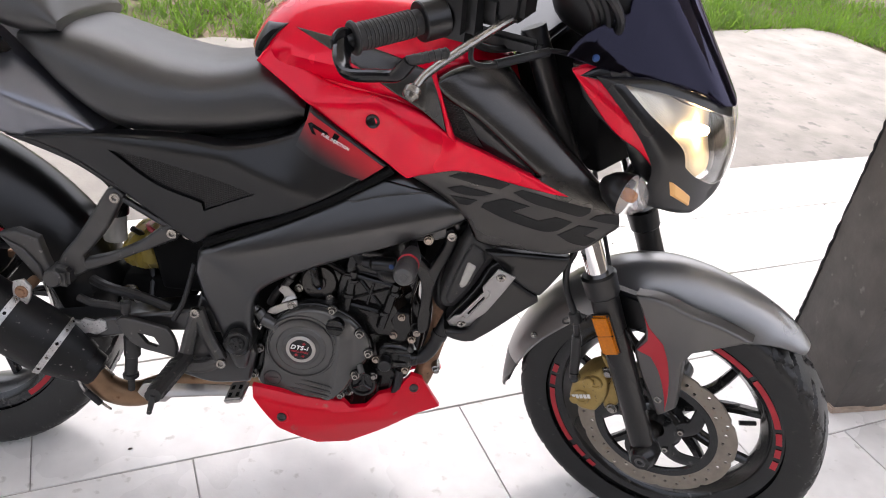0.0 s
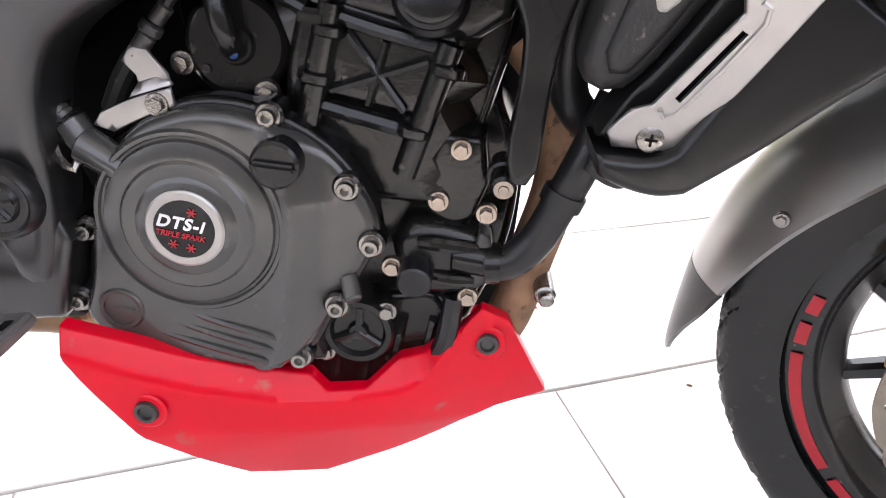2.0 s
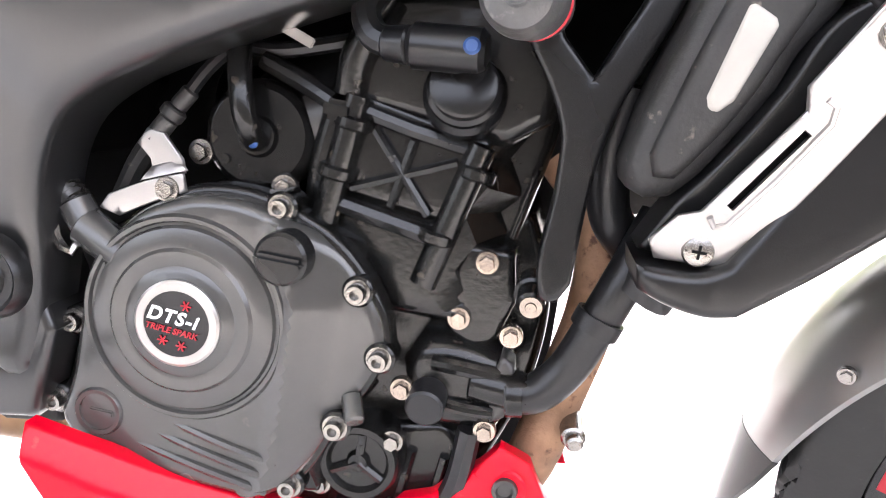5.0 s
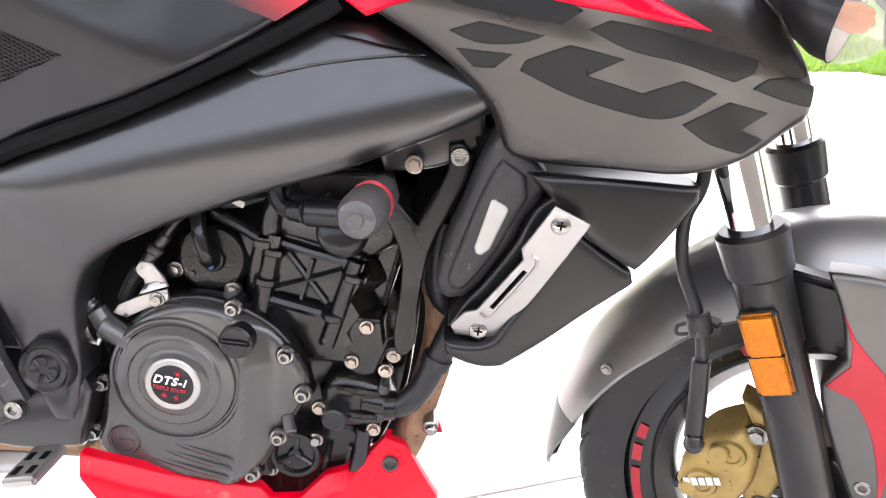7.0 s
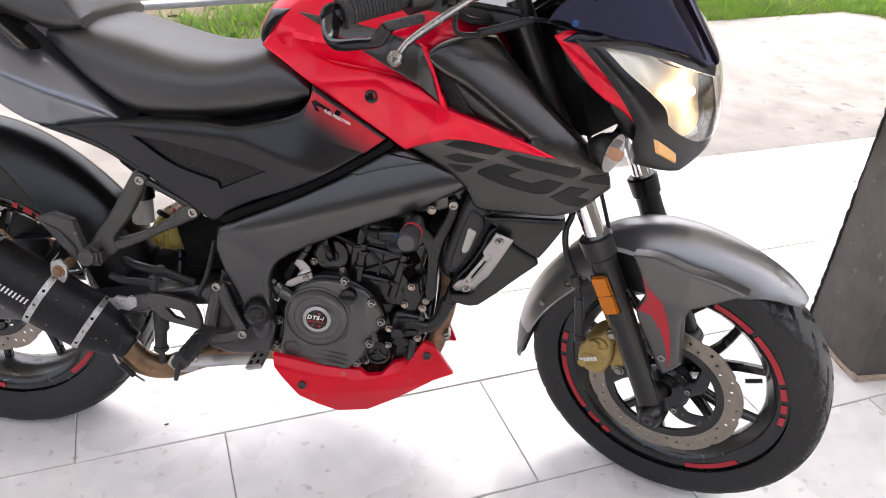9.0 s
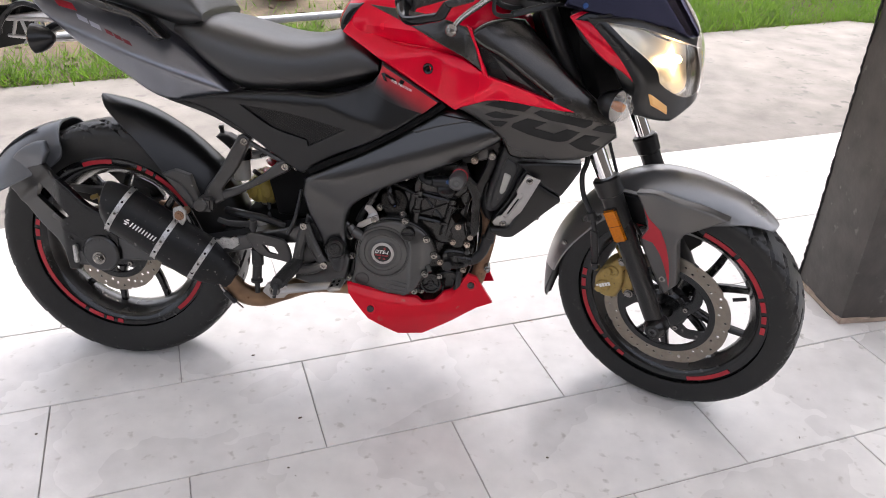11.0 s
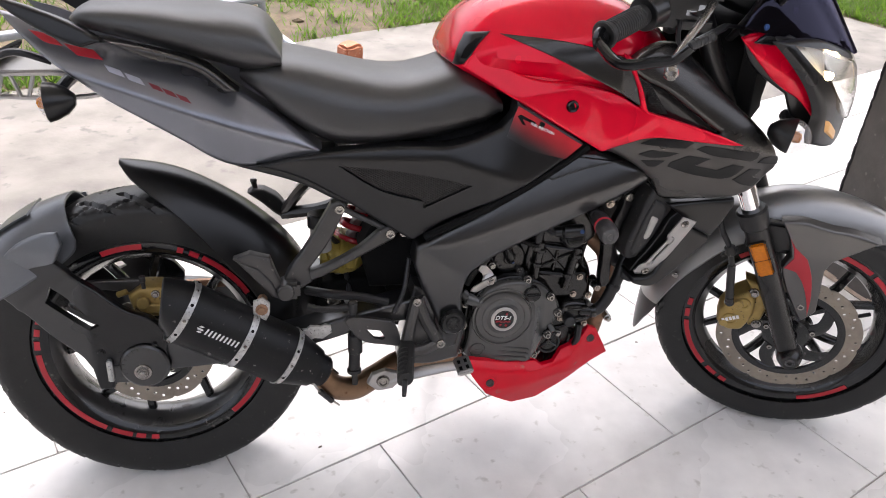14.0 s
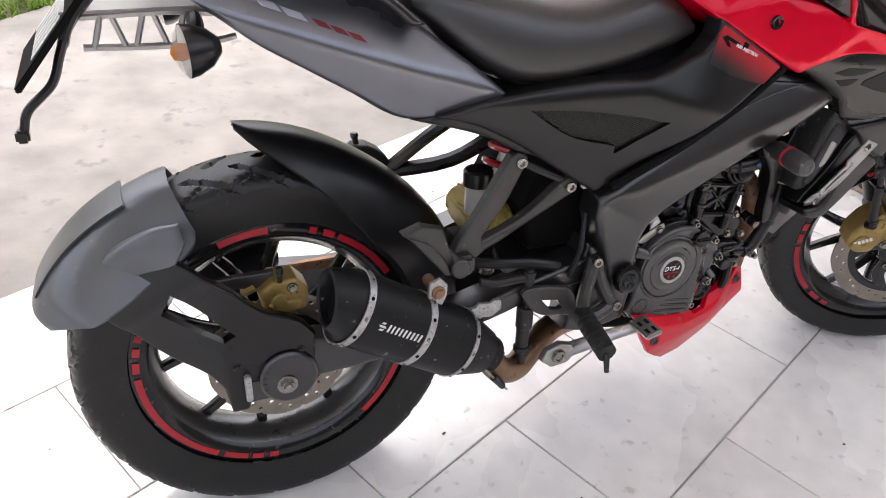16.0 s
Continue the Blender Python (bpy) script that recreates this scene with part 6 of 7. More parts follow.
bolts(hanger, [(0.3635, -0.104, 0.6245), (0.4545, -0.102, 0.5725), (0.480, -0.10, 0.574)], r=0.009, h=0.006, socket=True)
put("pillion_peg", join(pillow([(0.173, 0.541), (0.202, 0.551), (0.237, 0.540), (0.252, 0.495), (0.268, 0.462), (0.243, 0.468), (0.211, 0.509)], lambda x, z: -0.118 - 0.05 * max(0, 0.23 - x), -0.100, 0.004, 0.008), pillow([(0.178, 0.540), (0.215, 0.522), (0.240, 0.490), (0.250, 0.462), (0.238, 0.466), (0.206, 0.506)], -0.124, -0.115, 0.003, 0.008), cyl((0.262, -0.132, 0.475), (0.262, -0.085, 0.475), 0.016, 0.016, 0.003), box(0.258, 0.288, -0.126, -0.09, 0.458, 0.492, 0.006)), CAST, label="folded grey pillion foot peg")
put("muffler_strap_tab", pillow([(0.205, 0.470), (0.222, 0.476), (0.234, 0.464), (0.232, 0.444), (0.222, 0.425), (0.205, 0.430), (0.203, 0.452)], -0.146, -0.140, 0.002, 0.008), WORN, can, "scuffed steel strap tab")
put("muffler_bolt", join(hexbolt((0.2187, -0.147, 0.4535), (0, -1, 0), 0.0085, 0.006), cyl((0.2187, -0.10, 0.4535), (0.2187, -0.1465, 0.4535), 0.009)), RUST, can)
heel = put("heel_guard", pillow([(0.366, 0.412), (0.374, 0.419), (0.388, 0.420), (0.453, 0.408), (0.462, 0.396), (0.470, 0.372), (0.470, 0.352), (0.440, 0.358), (0.405, 0.366), (0.386, 0.380)], -0.136, -0.126, 0.003, 0.006, holes=[[(0.403, 0.395), (0.432, 0.390), (0.442, 0.374), (0.436, 0.370), (0.420, 0.374)]]), CAST, label="grey alloy heel guard")
hose = put("rear_brake_hose", tube([(0.300, -0.118, 0.440), (0.325, -0.124, 0.436), (0.355, -0.126, 0.437), (0.380, -0.127, 0.437)], 0.0068, 10), HOSE, label="black rear brake hose")
put("hose_union", join(cyl((0.382, -0.127, 0.426), (0.382, -0.127, 0.446), 0.0085), hexbolt((0.382, -0.127, 0.446), (0, 0, 1), 0.0075, 0.006)), MATTB, hose)
put("hose_drop", tube([(0.382, -0.127, 0.428), (0.383, -0.124, 0.40), (0.386, -0.118, 0.37)], 0.006, 8), HOSE, hose)
rearset = put("rider_peg_bracket", pillow([(0.488, 0.36), (0.50, 0.42), (0.51, 0.42), (0.533, 0.362), (0.50, 0.345)], -0.122, -0.114, 0.002, 0.02), CAST, label="grey alloy rider peg bracket")
for q in ([(0.503, -0.124, 0.447), (0.520, -0.126, 0.400), (0.545, -0.128, 0.355)], [(0.503, -0.124, 0.447), (0.490, -0.128, 0.390), (0.482, -0.132, 0.345)], [(0.546, -0.128, 0.354), (0.515, -0.131, 0.340), (0.478, -0.133, 0.338)]):
    put("strut", tube(q, 0.0118, 10, 3), CAST, rearset)
bolts(rearset, [(0.5015, -0.134, 0.4455), (0.5475, -0.139, 0.3555)], r=0.0085, h=0.005, socket=True)
put("frame_lug", pillow([(0.478, 0.36), (0.50, 0.465), (0.56, 0.44), (0.60, 0.36), (0.59, 0.30), (0.52, 0.29), (0.47, 0.30)], -0.105, -0.05, 0.006, 0.03), FRAME)
peg = put("rider_peg", join(tube([(0.482, -0.130, 0.352), (0.477, -0.170, 0.350), (0.466, -0.240, 0.345)], 0.0185, 12, 3, 0.0165, 0.8), cyl((0.466, -0.238, 0.345), (0.4626, -0.250, 0.316), 0.0055, 0.004)), MATTB, label="black rubber rider foot peg")
for k in range(6):
    put("peg_rib", lathe([(0.0150 - k * 0.0003, -0.004), (0.0170 - k * 0.0003, -0.0035), (0.0170 - k * 0.0003, 0.0035), (0.0150 - k * 0.0003, 0.004)], (0.478 - k * 0.002, -0.158 - k * 0.0135, 0.3505 - k * 0.0010), (-0.15, -1, -0.08), 12), MATTB, peg)
pedal = put("brake_pedal", join(tube([(0.430, -0.142, 0.285), (0.48, -0.146, 0.295), (0.54, -0.152, 0.308), (0.585, -0.160, 0.318)], 0.0135, 10, 4, 0.009, 0.55), pillow([(0.405, 0.283), (0.415, 0.302), (0.440, 0.310), (0.462, 0.302), (0.470, 0.285), (0.455, 0.270), (0.425, 0.266)], -0.152, -0.138, 0.004, 0.008)), ALU, label="polished alloy brake pedal")
pad = put("pedal_pad", box(0.571, 0.602, -0.205, -0.150, 0.322, 0.332, 0.003, Matrix.Translation((0.587, 0, 0.322)) @ Matrix.Rotation(radians(-14), 4, "Y") @ Matrix.Translation((-0.587, 0, -0.322))), ALU, pedal)
for dx in (0.580, 0.593):
    for dy in (-0.192, -0.170):
        # holes are flat black boxes; their shade is painted
        put("pad_hole_shade", box(dx - 0.0028, dx + 0.0028, dy - 0.006, dy + 0.006, 0.331, 0.3326, 0, Matrix.Translation((0.587, 0, 0.322)) @ Matrix.Rotation(radians(-14), 4, "Y") @ Matrix.Translation((-0.587, 0, -0.322))), DARK, pad)
put("pedal_pivot", join(lathe([(0, 0.002), (0.006, 0.003), (0.0075, 0.006), (0.011, 0.006), (0.013, 0.0)], (0.4353, -0.152, 0.2887), (0, -1, 0), 22)), STEEL, pedal)
put("rear_master_cylinder", join(cyl((0.385, -0.115, 0.345), (0.383, -0.118, 0.300), 0.011), cyl((0.383, -0.118, 0.305), (0.384, -0.12, 0.265), 0.006), cyl((0.383, -0.118, 0.300), (0.383, -0.118, 0.292), 0.014), cyl((0.386, -0.115, 0.335), (0.386, -0.115, 0.375), 0.014)), MATTB, label="black rear brake master cylinder")
put("stay_rod", tube([(0.49, -0.10, 0.52), (0.478, -0.115, 0.46), (0.460, -0.12, 0.418)], 0.0045, 8), HOSE)
put("brake_line", tube([(0.30, -0.06, 0.445), (0.34, -0.09, 0.45), (0.40, -0.10, 0.445), (0.45, -0.10, 0.43)], 0.009, 10), HOSE)
put("arm_brace", pillow([(0.366, 0.430), (0.372, 0.410), (0.390, 0.406), (0.429, 0.404), (0.515, 0.410), (0.55, 0.416), (0.55, 0.430), (0.514, 0.421), (0.470, 0.415), (0.428, 0.416), (0.395, 0.419), (0.380, 0.424)], -0.065, -0.045, 0.005, 0.008), ALU, label="bright alloy linkage arm")
put("arm_bush", lathe([(0.006, 0.010), (0.012, 0.012), (0.016, 0.010), (0.017, 0)], (0.3513, -0.030, 0.408), (0, -0.3, 1), 20), STEEL)
put("side_stand_plate", pillow([(0.50, 0.305), (0.575, 0.308), (0.58, 0.275), (0.54, 0.268), (0.50, 0.285)], -0.06, -0.05, 0.003, 0.02), MATTB)
put("side_stand", tube([(0.56, 0.13, 0.30), (0.60, 0.25, 0.15), (0.64, 0.335, 0.0525)], 0.011, 10, 4), FRAME, label="black side stand")
put("chain_run", box(0.05, 0.50, 0.118, 0.132, 0.375, 0.392, 0.002), RUST)
# linkage and battery box as filler blocks, coloured near-black for the shade there
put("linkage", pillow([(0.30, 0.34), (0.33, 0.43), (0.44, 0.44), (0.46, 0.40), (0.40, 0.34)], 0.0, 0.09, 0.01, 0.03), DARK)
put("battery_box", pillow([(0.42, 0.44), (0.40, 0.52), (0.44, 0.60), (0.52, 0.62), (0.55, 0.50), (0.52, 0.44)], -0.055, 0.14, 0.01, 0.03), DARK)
# shock, canister, reservoir
shock = put("rear_shock", join(cyl((0.442, YC, 0.63), (0.365, YC, 0.43), 0.016), cyl((0.442, YC, 0.63), (0.43, YC, 0.60), 0.033)), ALU, label="rear shock absorber with a red coil spring")
ax = Vector((0.365, YC, 0.43)) - Vector((0.442, YC, 0.63))
a, u, w2 = frame_of(ax)
put("spring", tube([Vector((0.442, YC, 0.63)) + a * (0.02 + 0.165 * k / 84) + (u * math.cos(k * math.pi / 7) + w2 * math.sin(k * math.pi / 7)) * 0.034 for k in range(85)], 0.0062, 8, 1), SPRING, shock, "red coil spring")
tape = loft([(0.328, 0.492, 0.468, 0.0, 0.5), (0.336, 0.508, 0.452, 0.014, 0.5), (0.352, 0.520, 0.443, 0.022, 0.5), (0.378, 0.518, 0.443, 0.024, 0.5), (0.402, 0.508, 0.452, 0.018, 0.5), (0.415, 0.494, 0.470, 0.0, 0.5)], 2.4, 18, 6)
rt = random.Random(31)
for v in tape.verts:
    v.co += Vector((rt.uniform(-1, 1), rt.uniform(-1, 1), rt.uniform(-1, 1))) * 0.0028
can_t = put("taped_canister", tape, YELLOW, label="crumpled yellow taped canister")
put("canister_cord", tube([(0.352, -0.010, 0.530), (0.366, 0.012, 0.505), (0.372, 0.016, 0.47), (0.380, 0.010, 0.435), (0.384, -0.01, 0.40)], 0.0055, 8), HOSE, can_t)
res = put("brake_reservoir", cyl((0.330, -0.03, 0.515), (0.330, -0.03, 0.565), 0.020), CLEARW, label="translucent brake fluid reservoir with a black cap")
put("cap", lathe([(0, 0.026), (0.021, 0.026), (0.024, 0.023)] + [(0.0245, 0.004), (0.0245, 0.0), (0, 0)], (0.330, -0.03, 0.565), (0, 0, 1), 28), BLACK, res)
lh = put("left_hanger", join(tube([(0.262, 0.200, 0.514), (0.303, 0.125, 0.592), (0.352, 0.095, 0.640)], 0.016, 8, 4, None, 0.75), tube([(0.258, 0.200, 0.506), (0.350, 0.125, 0.545), (0.43, 0.095, 0.600)], 0.015, 8, 4, None, 0.75)), BLACK, label="black far side pillion hanger")
put("left_peg", pillow([(0.184, 0.556), (0.196, 0.566), (0.219, 0.564), (0.247, 0.546), (0.262, 0.522), (0.266, 0.492), (0.240, 0.508), (0.212, 0.534)], 0.188, 0.222, 0.008, 0.007), MATTB, lh, "folded black foot peg")
put("peg_knob", join(cyl((0.202, 0.205, 0.558), (0.198, 0.205, 0.578), 0.006), lathe([(0, 0.007), (0.006, 0.005), (0.008, 0), (0.006, -0.005), (0, -0.007)], (0.198, 0.205, 0.580), (0, 0, 1), 14)), CAST, lh)
# rear brake caliper
rcal = put("rear_caliper", join(pillow([(-0.02, 0.405), (-0.028, 0.445), (-0.005, 0.462), (0.030, 0.460), (0.048, 0.440), (0.046, 0.408), (0.02, 0.398)], -0.048, 0.0, 0.008, 0.008), cyl((0.0, -0.05, 0.435), (0.0, -0.062, 0.435), 0.012), cyl((-0.03, -0.03, 0.448), (-0.05, -0.028, 0.440), 0.006)), GOLD, label="gold rear brake caliper")
bolts(rcal, [(0.022, -0.050, 0.448), (0.028, -0.050, 0.416), (-0.012, -0.050, 0.414)], r=0.006, h=0.005)
put("caliper_step", pillow([(-0.015, 0.425), (0.010, 0.430), (0.036, 0.428), (0.034, 0.412), (0.0, 0.408)], -0.056, -0.045, 0.004, 0.008), GOLD, rcal)
put("bleed_nipple", join(cyl((0.004, -0.052, 0.462), (0.004, -0.056, 0.482), 0.004), cyl((0.004, -0.056, 0.478), (0.004, -0.057, 0.490), 0.0055)), HOSE, rcal)
put("caliper_arm", pillow([(-0.10, 0.47), (0.0, 0.47), (0.0, 0.44), (-0.09, 0.455)], -0.03, -0.02, 0.003, 0.02), CAST, rcal)

# ---- plate holder and rear indicators
rack = put("plate_holder", join(tube([(-0.02, YC - 0.07, 0.818), (-0.08, YC - 0.075, 0.812), (-0.20, YC - 0.07, 0.815)], 0.0048, 6, 2), tube([(-0.045, YC - 0.07, 0.848), (-0.10, YC - 0.075, 0.854), (-0.20, YC - 0.07, 0.851)], 0.0048, 6, 2),
                                *[tube([(-0.08 - k * 0.024, YC - 0.073, 0.814), (-0.092 - k * 0.024, YC - 0.073, 0.852)] if k % 2 else [(-0.092 - k * 0.024, YC - 0.073, 0.814), (-0.08 - k * 0.024, YC - 0.073, 0.852)], 0.0038, 6, 1) for k in range(5)],
                                box(-0.22, -0.03, YC - 0.076, YC + 0.076, 0.855, 0.859, 0.001)), ALU, label="silver alloy tail tidy bracket")
put("number_plate", box(-0.004, 0.004, YC - 0.10, YC + 0.10, -0.069, 0.069, 0.002, Matrix.Translation((-0.235, 0, 0.828)) @ Matrix.Rotation(radians(40), 4, "Y")), DARK, rack, "black number plate")
for k in range(6):
    put("plate_bar", box(-0.0055, -0.0045, YC - 0.085 + k * 0.029, YC - 0.066 + k * 0.029, -0.03, 0.03, 0, Matrix.Translation((-0.235, 0, 0.828)) @ Matrix.Rotation(radians(40), 4, "Y")), WHITE, rack)
put("tail_wire", tube([(-0.10, YC - 0.06, 0.870), (-0.150, YC - 0.075, 0.888), (-0.190, YC - 0.075, 0.872), (-0.212, YC - 0.08, 0.845), (-0.222, YC - 0.07, 0.82)], 0.0065, 8), HOSE, rack)
put("plate_stay", join(tube([(-0.178, YC - 0.075, 0.881), (-0.210, YC - 0.075, 0.845), (-0.226, YC - 0.075, 0.813), (-0.242, YC - 0.075, 0.776), (-0.274, YC - 0.075, 0.746), (-0.284, YC - 0.075, 0.720)], 0.0055, 8), box(-0.294, -0.278, YC - 0.085, YC - 0.068, 0.708, 0.724, 0.003)), BLACK, rack, "bent black plate stay")
put("plate_lamp", join(box(-0.245, -0.195, YC - 0.06, YC - 0.01, 0.895, 0.915, 0.006), cyl((-0.20, YC - 0.03, 0.90), (-0.20, YC - 0.03, 0.86), 0.007)), BLACK, rack)


def blinker(c, direction, steer, long=1.0):
    """A pod-shaped indicator: black back, clear front, on a rubber stalk."""
    d = Vector(direction).normalized()
    ob = put("turn_signal", lathe([(0, -0.040), (0.010, -0.038), (0.022, -0.026), (0.030, -0.008), (0.032, 0.004)], c, d, 28), BLACK, label="black pod turn signal with a clear lens", steer=steer)
    put("signal_lens", lathe([(0.0318, 0.004), (0.030, 0.012 * long), (0.023, 0.024 * long), (0.012, 0.033 * long), (0, 0.036 * long)], c, d, 28), FROST, ob, "frosted clear lens", steer=steer)
    put("signal_bowl", lathe([(0.031, 0.004), (0.020, -0.010), (0.006, -0.016), (0, -0.016)], c, d, 24), MIRRORG, ob, steer=steer)
    put("signal_bulb", lathe([(0, 0.020), (0.008, 0.017), (0.0105, 0.008), (0.007, -0.012)], c, d, 14), AMBER, ob, steer=steer)
    return ob


for s in (-1, 1):
    y = YC + s * 0.148
    b = blinker((-0.088, y, 0.822), (-1, s * 0.10, -0.08), False, 0.45)
    put("stalk", tube([(-0.07, YC + s * 0.06, 0.845), (-0.072, YC + s * 0.11, 0.842), (-0.078, y - s * 0.012, 0.832)], 0.010, 10, 3), HOSE, b)

# ---- front end, steered
leg = lambda z: 1.363 - (z - 0.285) * 0.457
for s in (-1, 1):
    y = YS + s * 0.122
    lower = put("fork_leg", join(cyl((leg(0.60), y, 0.60), (leg(0.30), y, 0.30), 0.0245, 0.0225, 0.003, 28), cyl((leg(0.625), y, 0.625), (leg(0.585), y, 0.585), 0.0300, 0.028, 0.004, 28),
                                 lathe([(0, 0.030), (0.017, 0.030), (0.022, 0.024), (0.026, 0.012), (0.027, -0.012), (0.022, -0.02), (0, -0.02)], (1.365, y - 0.004, 0.285), (0, -1, 0), 26)), BLACK, steer=True, label="satin black fork lower leg")
    put("fork_tube", cyl((leg(0.735), y, 0.735), (leg(0.60), y, 0.60), 0.0185, None, 0.001, 28), CHROME, lower, "chrome fork tube", steer=True)
    put("fork_upper", cyl((leg(1.0), y, 1.0), (leg(0.733), y, 0.733), 0.0190, None, 0.001, 28), BLACK, lower, "black upper fork tube", steer=True)
    put("axle_bolt", hexbolt((1.365, y + s * 0.030, 0.285), (0, s, 0), 0.010, 0.006, socket=True), FRAME, lower, steer=True)
    at_ref = Matrix.Translation((1.250, y + s * 0.0295, 0.5286)) @ Matrix.Rotation(radians(-27), 4, "Y")
    ref = put("side_reflector", box(-0.0150, 0.0150, -0.004, 0.004, -0.0385, 0.0385, 0.003, at_ref), AMBER, lower, "amber side reflector", steer=True)
    put("reflector_split", box(-0.0148, 0.0148, -0.0043, 0.0043, -0.0005, 0.0005, 0, at_ref), DARK, ref, steer=True)
    put("reflector_back", box(-0.0165, 0.0165, -0.004, 0.004, -0.040, 0.040, 0.002, Matrix.Translation((0, -s * 0.003, 0)) @ at_ref), BLACK, ref, steer=True)
put("front_axle", cyl((1.365, YS - 0.12, 0.287), (1.365, YS + 0.12, 0.287), 0.012), STEEL, steer=True)
put("lower_clamp", box(0.95, 1.10, YS - 0.15, YS + 0.15, 0.815, 0.845, 0.008), BLACK, steer=True)
put("top_clamp", box(0.92, 1.06, YS - 0.15, YS + 0.15, 0.965, 0.99, 0.008), BLACK, steer=True)

fender = put("front_fender", arch([(178, 0.3262, 0.0625, 0.0365), (168, 0.323, 0.066, 0.046), (156, 0.320, 0.067, 0.054), (145, 0.318, 0.068, 0.058), (132, 0.323, 0.068, 0.062), (118, 0.332, 0.070, 0.072), (104, 0.336, 0.072, 0.088), (92, 0.332, 0.072, 0.092), (80, 0.326, 0.068, 0.078), (70, 0.323, 0.058, 0.054), (62, 0.320, 0.046, 0.026), (55, 0.3165, 0.030, 0.010), (52.5, 0.315, 0.020, 0.006)], FC, 2.6, YS), GREY2, steer=True, label="satin grey front fender")
put("fender_tail", arch([(198.5, 0.345, 0.012, 0.004), (195, 0.340, 0.030, 0.008), (190, 0.334, 0.044, 0.016), (184, 0.329, 0.056, 0.028), (177.5, 0.3265, 0.0635, 0.038)], FC, 2.6, YS), BLACK, fender, "black fender tail piece", steer=True)
bolts(fender, [(1.103, -0.031, 0.395)], r=0.005, h=0.003, steer=True)
SHIELD = [(1.274, 0.596), (1.310, 0.600), (1.352, 0.594), (1.410, 0.586), (1.468, 0.569), (1.43, 0.548), (1.388, 0.524), (1.378, 0.500), (1.384, 0.450), (1.390, 0.395), (1.366, 0.366), (1.346, 0.395), (1.302, 0.478), (1.297, 0.494), (1.308, 0.525), (1.295, 0.562)]
shield_y = lambda x, z: -0.077 + 0.16 * max(0, z - 0.53) + 0.22 * max(0, x - 1.375) - 0.10 * max(0, 1.33 - x)
sh = put("fender_stay", pillow(SHIELD, shield_y, lambda x, z: shield_y(x, z) + 0.025, 0.005, 0.008, gentle=0.95), STAYG, steer=True, label="dark satin grey fender stay with a red flash")
put("fender_stay", mirror(pillow([(1.290, 0.530), (1.372, 0.530), (1.378, 0.500), (1.384, 0.450), (1.390, 0.395), (1.366, 0.366), (1.346, 0.395), (1.302, 0.478)], shield_y, lambda x, z: shield_y(x, z) + 0.025, 0.005, 0.010), YS), STAYG, steer=True, label="dark satin grey fender stay")
put("red_flash", pillow([(1.296, 0.566), (1.311, 0.546), (1.340, 0.523), (1.357, 0.486), (1.371, 0.427), (1.375, 0.384), (1.364, 0.423), (1.344, 0.467), (1.326, 0.490), (1.301, 0.496), (1.314, 0.522), (1.310, 0.540)], lambda x, z: shield_y(x, z) - 0.0015, lambda x, z: shield_y(x, z) + 0.004, 0.001, 0.008, gentle=0.97), REDP, sh, "red flash", steer=True)
bolts(sh, [(1.358, -0.0745, 0.404)], r=0.0075, h=0.004, socket=True, steer=True)
put("fender_bracket", box(1.22, 1.33, -0.055, -0.03, 0.51, 0.58, 0.006), BLACK, steer=True)

cal = put("front_caliper", join(pillow([(1.205, 0.330), (1.205, 0.360), (1.222, 0.395), (1.250, 0.420), (1.270, 0.405), (1.272, 0.360), (1.258, 0.318), (1.228, 0.312)], -0.084, -0.03, 0.010, 0.007),
                                pillow([(1.240, 0.445), (1.285, 0.435), (1.300, 0.39), (1.290, 0.33), (1.27, 0.325), (1.262, 0.36), (1.266, 0.405)], -0.070, -0.04, 0.006, 0.008),
                                cyl((1.236, -0.084, 0.392), (1.236, -0.094, 0.392), 0.010), cyl((1.218, -0.08, 0.335), (1.218, -0.09, 0.335), 0.009)), GOLD, steer=True, label="gold two-piston front brake caliper")
bolts(cal, [(1.263, -0.074, 0.416), (1.286, -0.071, 0.335)], r=0.0085, h=0.006, steer=True)
for q, r in (((1.229, 0.346), 0.0155), ((1.247, 0.392), 0.0145)):
    put("piston_cap", lathe([(0, 0.0015), (r * 0.55, 0.0015), (r * 0.62, 0.0035), (r * 0.9, 0.0035), (r, 0.001), (r, -0.004)], (q[0], -0.0845, q[1]), (0, -1, 0), 26), GOLD, cal, steer=True)
put("pad_pin", join(cyl((1.262, -0.078, 0.345), (1.262, -0.040, 0.345), 0.0035), cyl((1.268, -0.078, 0.395), (1.268, -0.040, 0.395), 0.0035)), STEEL, cal, steer=True)
# pad opening as a near-black piece, shade put into its colour
put("pad_slot_shade", pillow([(1.256, 0.352), (1.260, 0.385), (1.268, 0.388), (1.266, 0.350)], -0.0735, -0.060, 0.001, 0.006), DARK, cal, steer=True)
for k in range(5):
    put("mark_bar", box(-0.0028, 0.0028, -0.0006, 0.0006, -0.0042, 0.0042, 0, Matrix.Translation((1.216 + k * 0.0066, -0.0886, 0.343 + k * 0.0036)) @ Matrix.Rotation(radians(-28), 4, "Y")), WHITE, cal, steer=True)
line = put("brake_hose", tube([(1.212, -0.112, 0.420), (1.206, -0.104, 0.455), (1.201, -0.100, 0.490), (1.188, -0.098, 0.533), (1.164, -0.092, 0.573), (1.155, -0.085, 0.615), (1.160, -0.075, 0.66), (1.13, -0.05, 0.76), (1.06, -0.05, 0.92)], 0.0058, 12), HOSE, steer=True, label="black front brake hose")
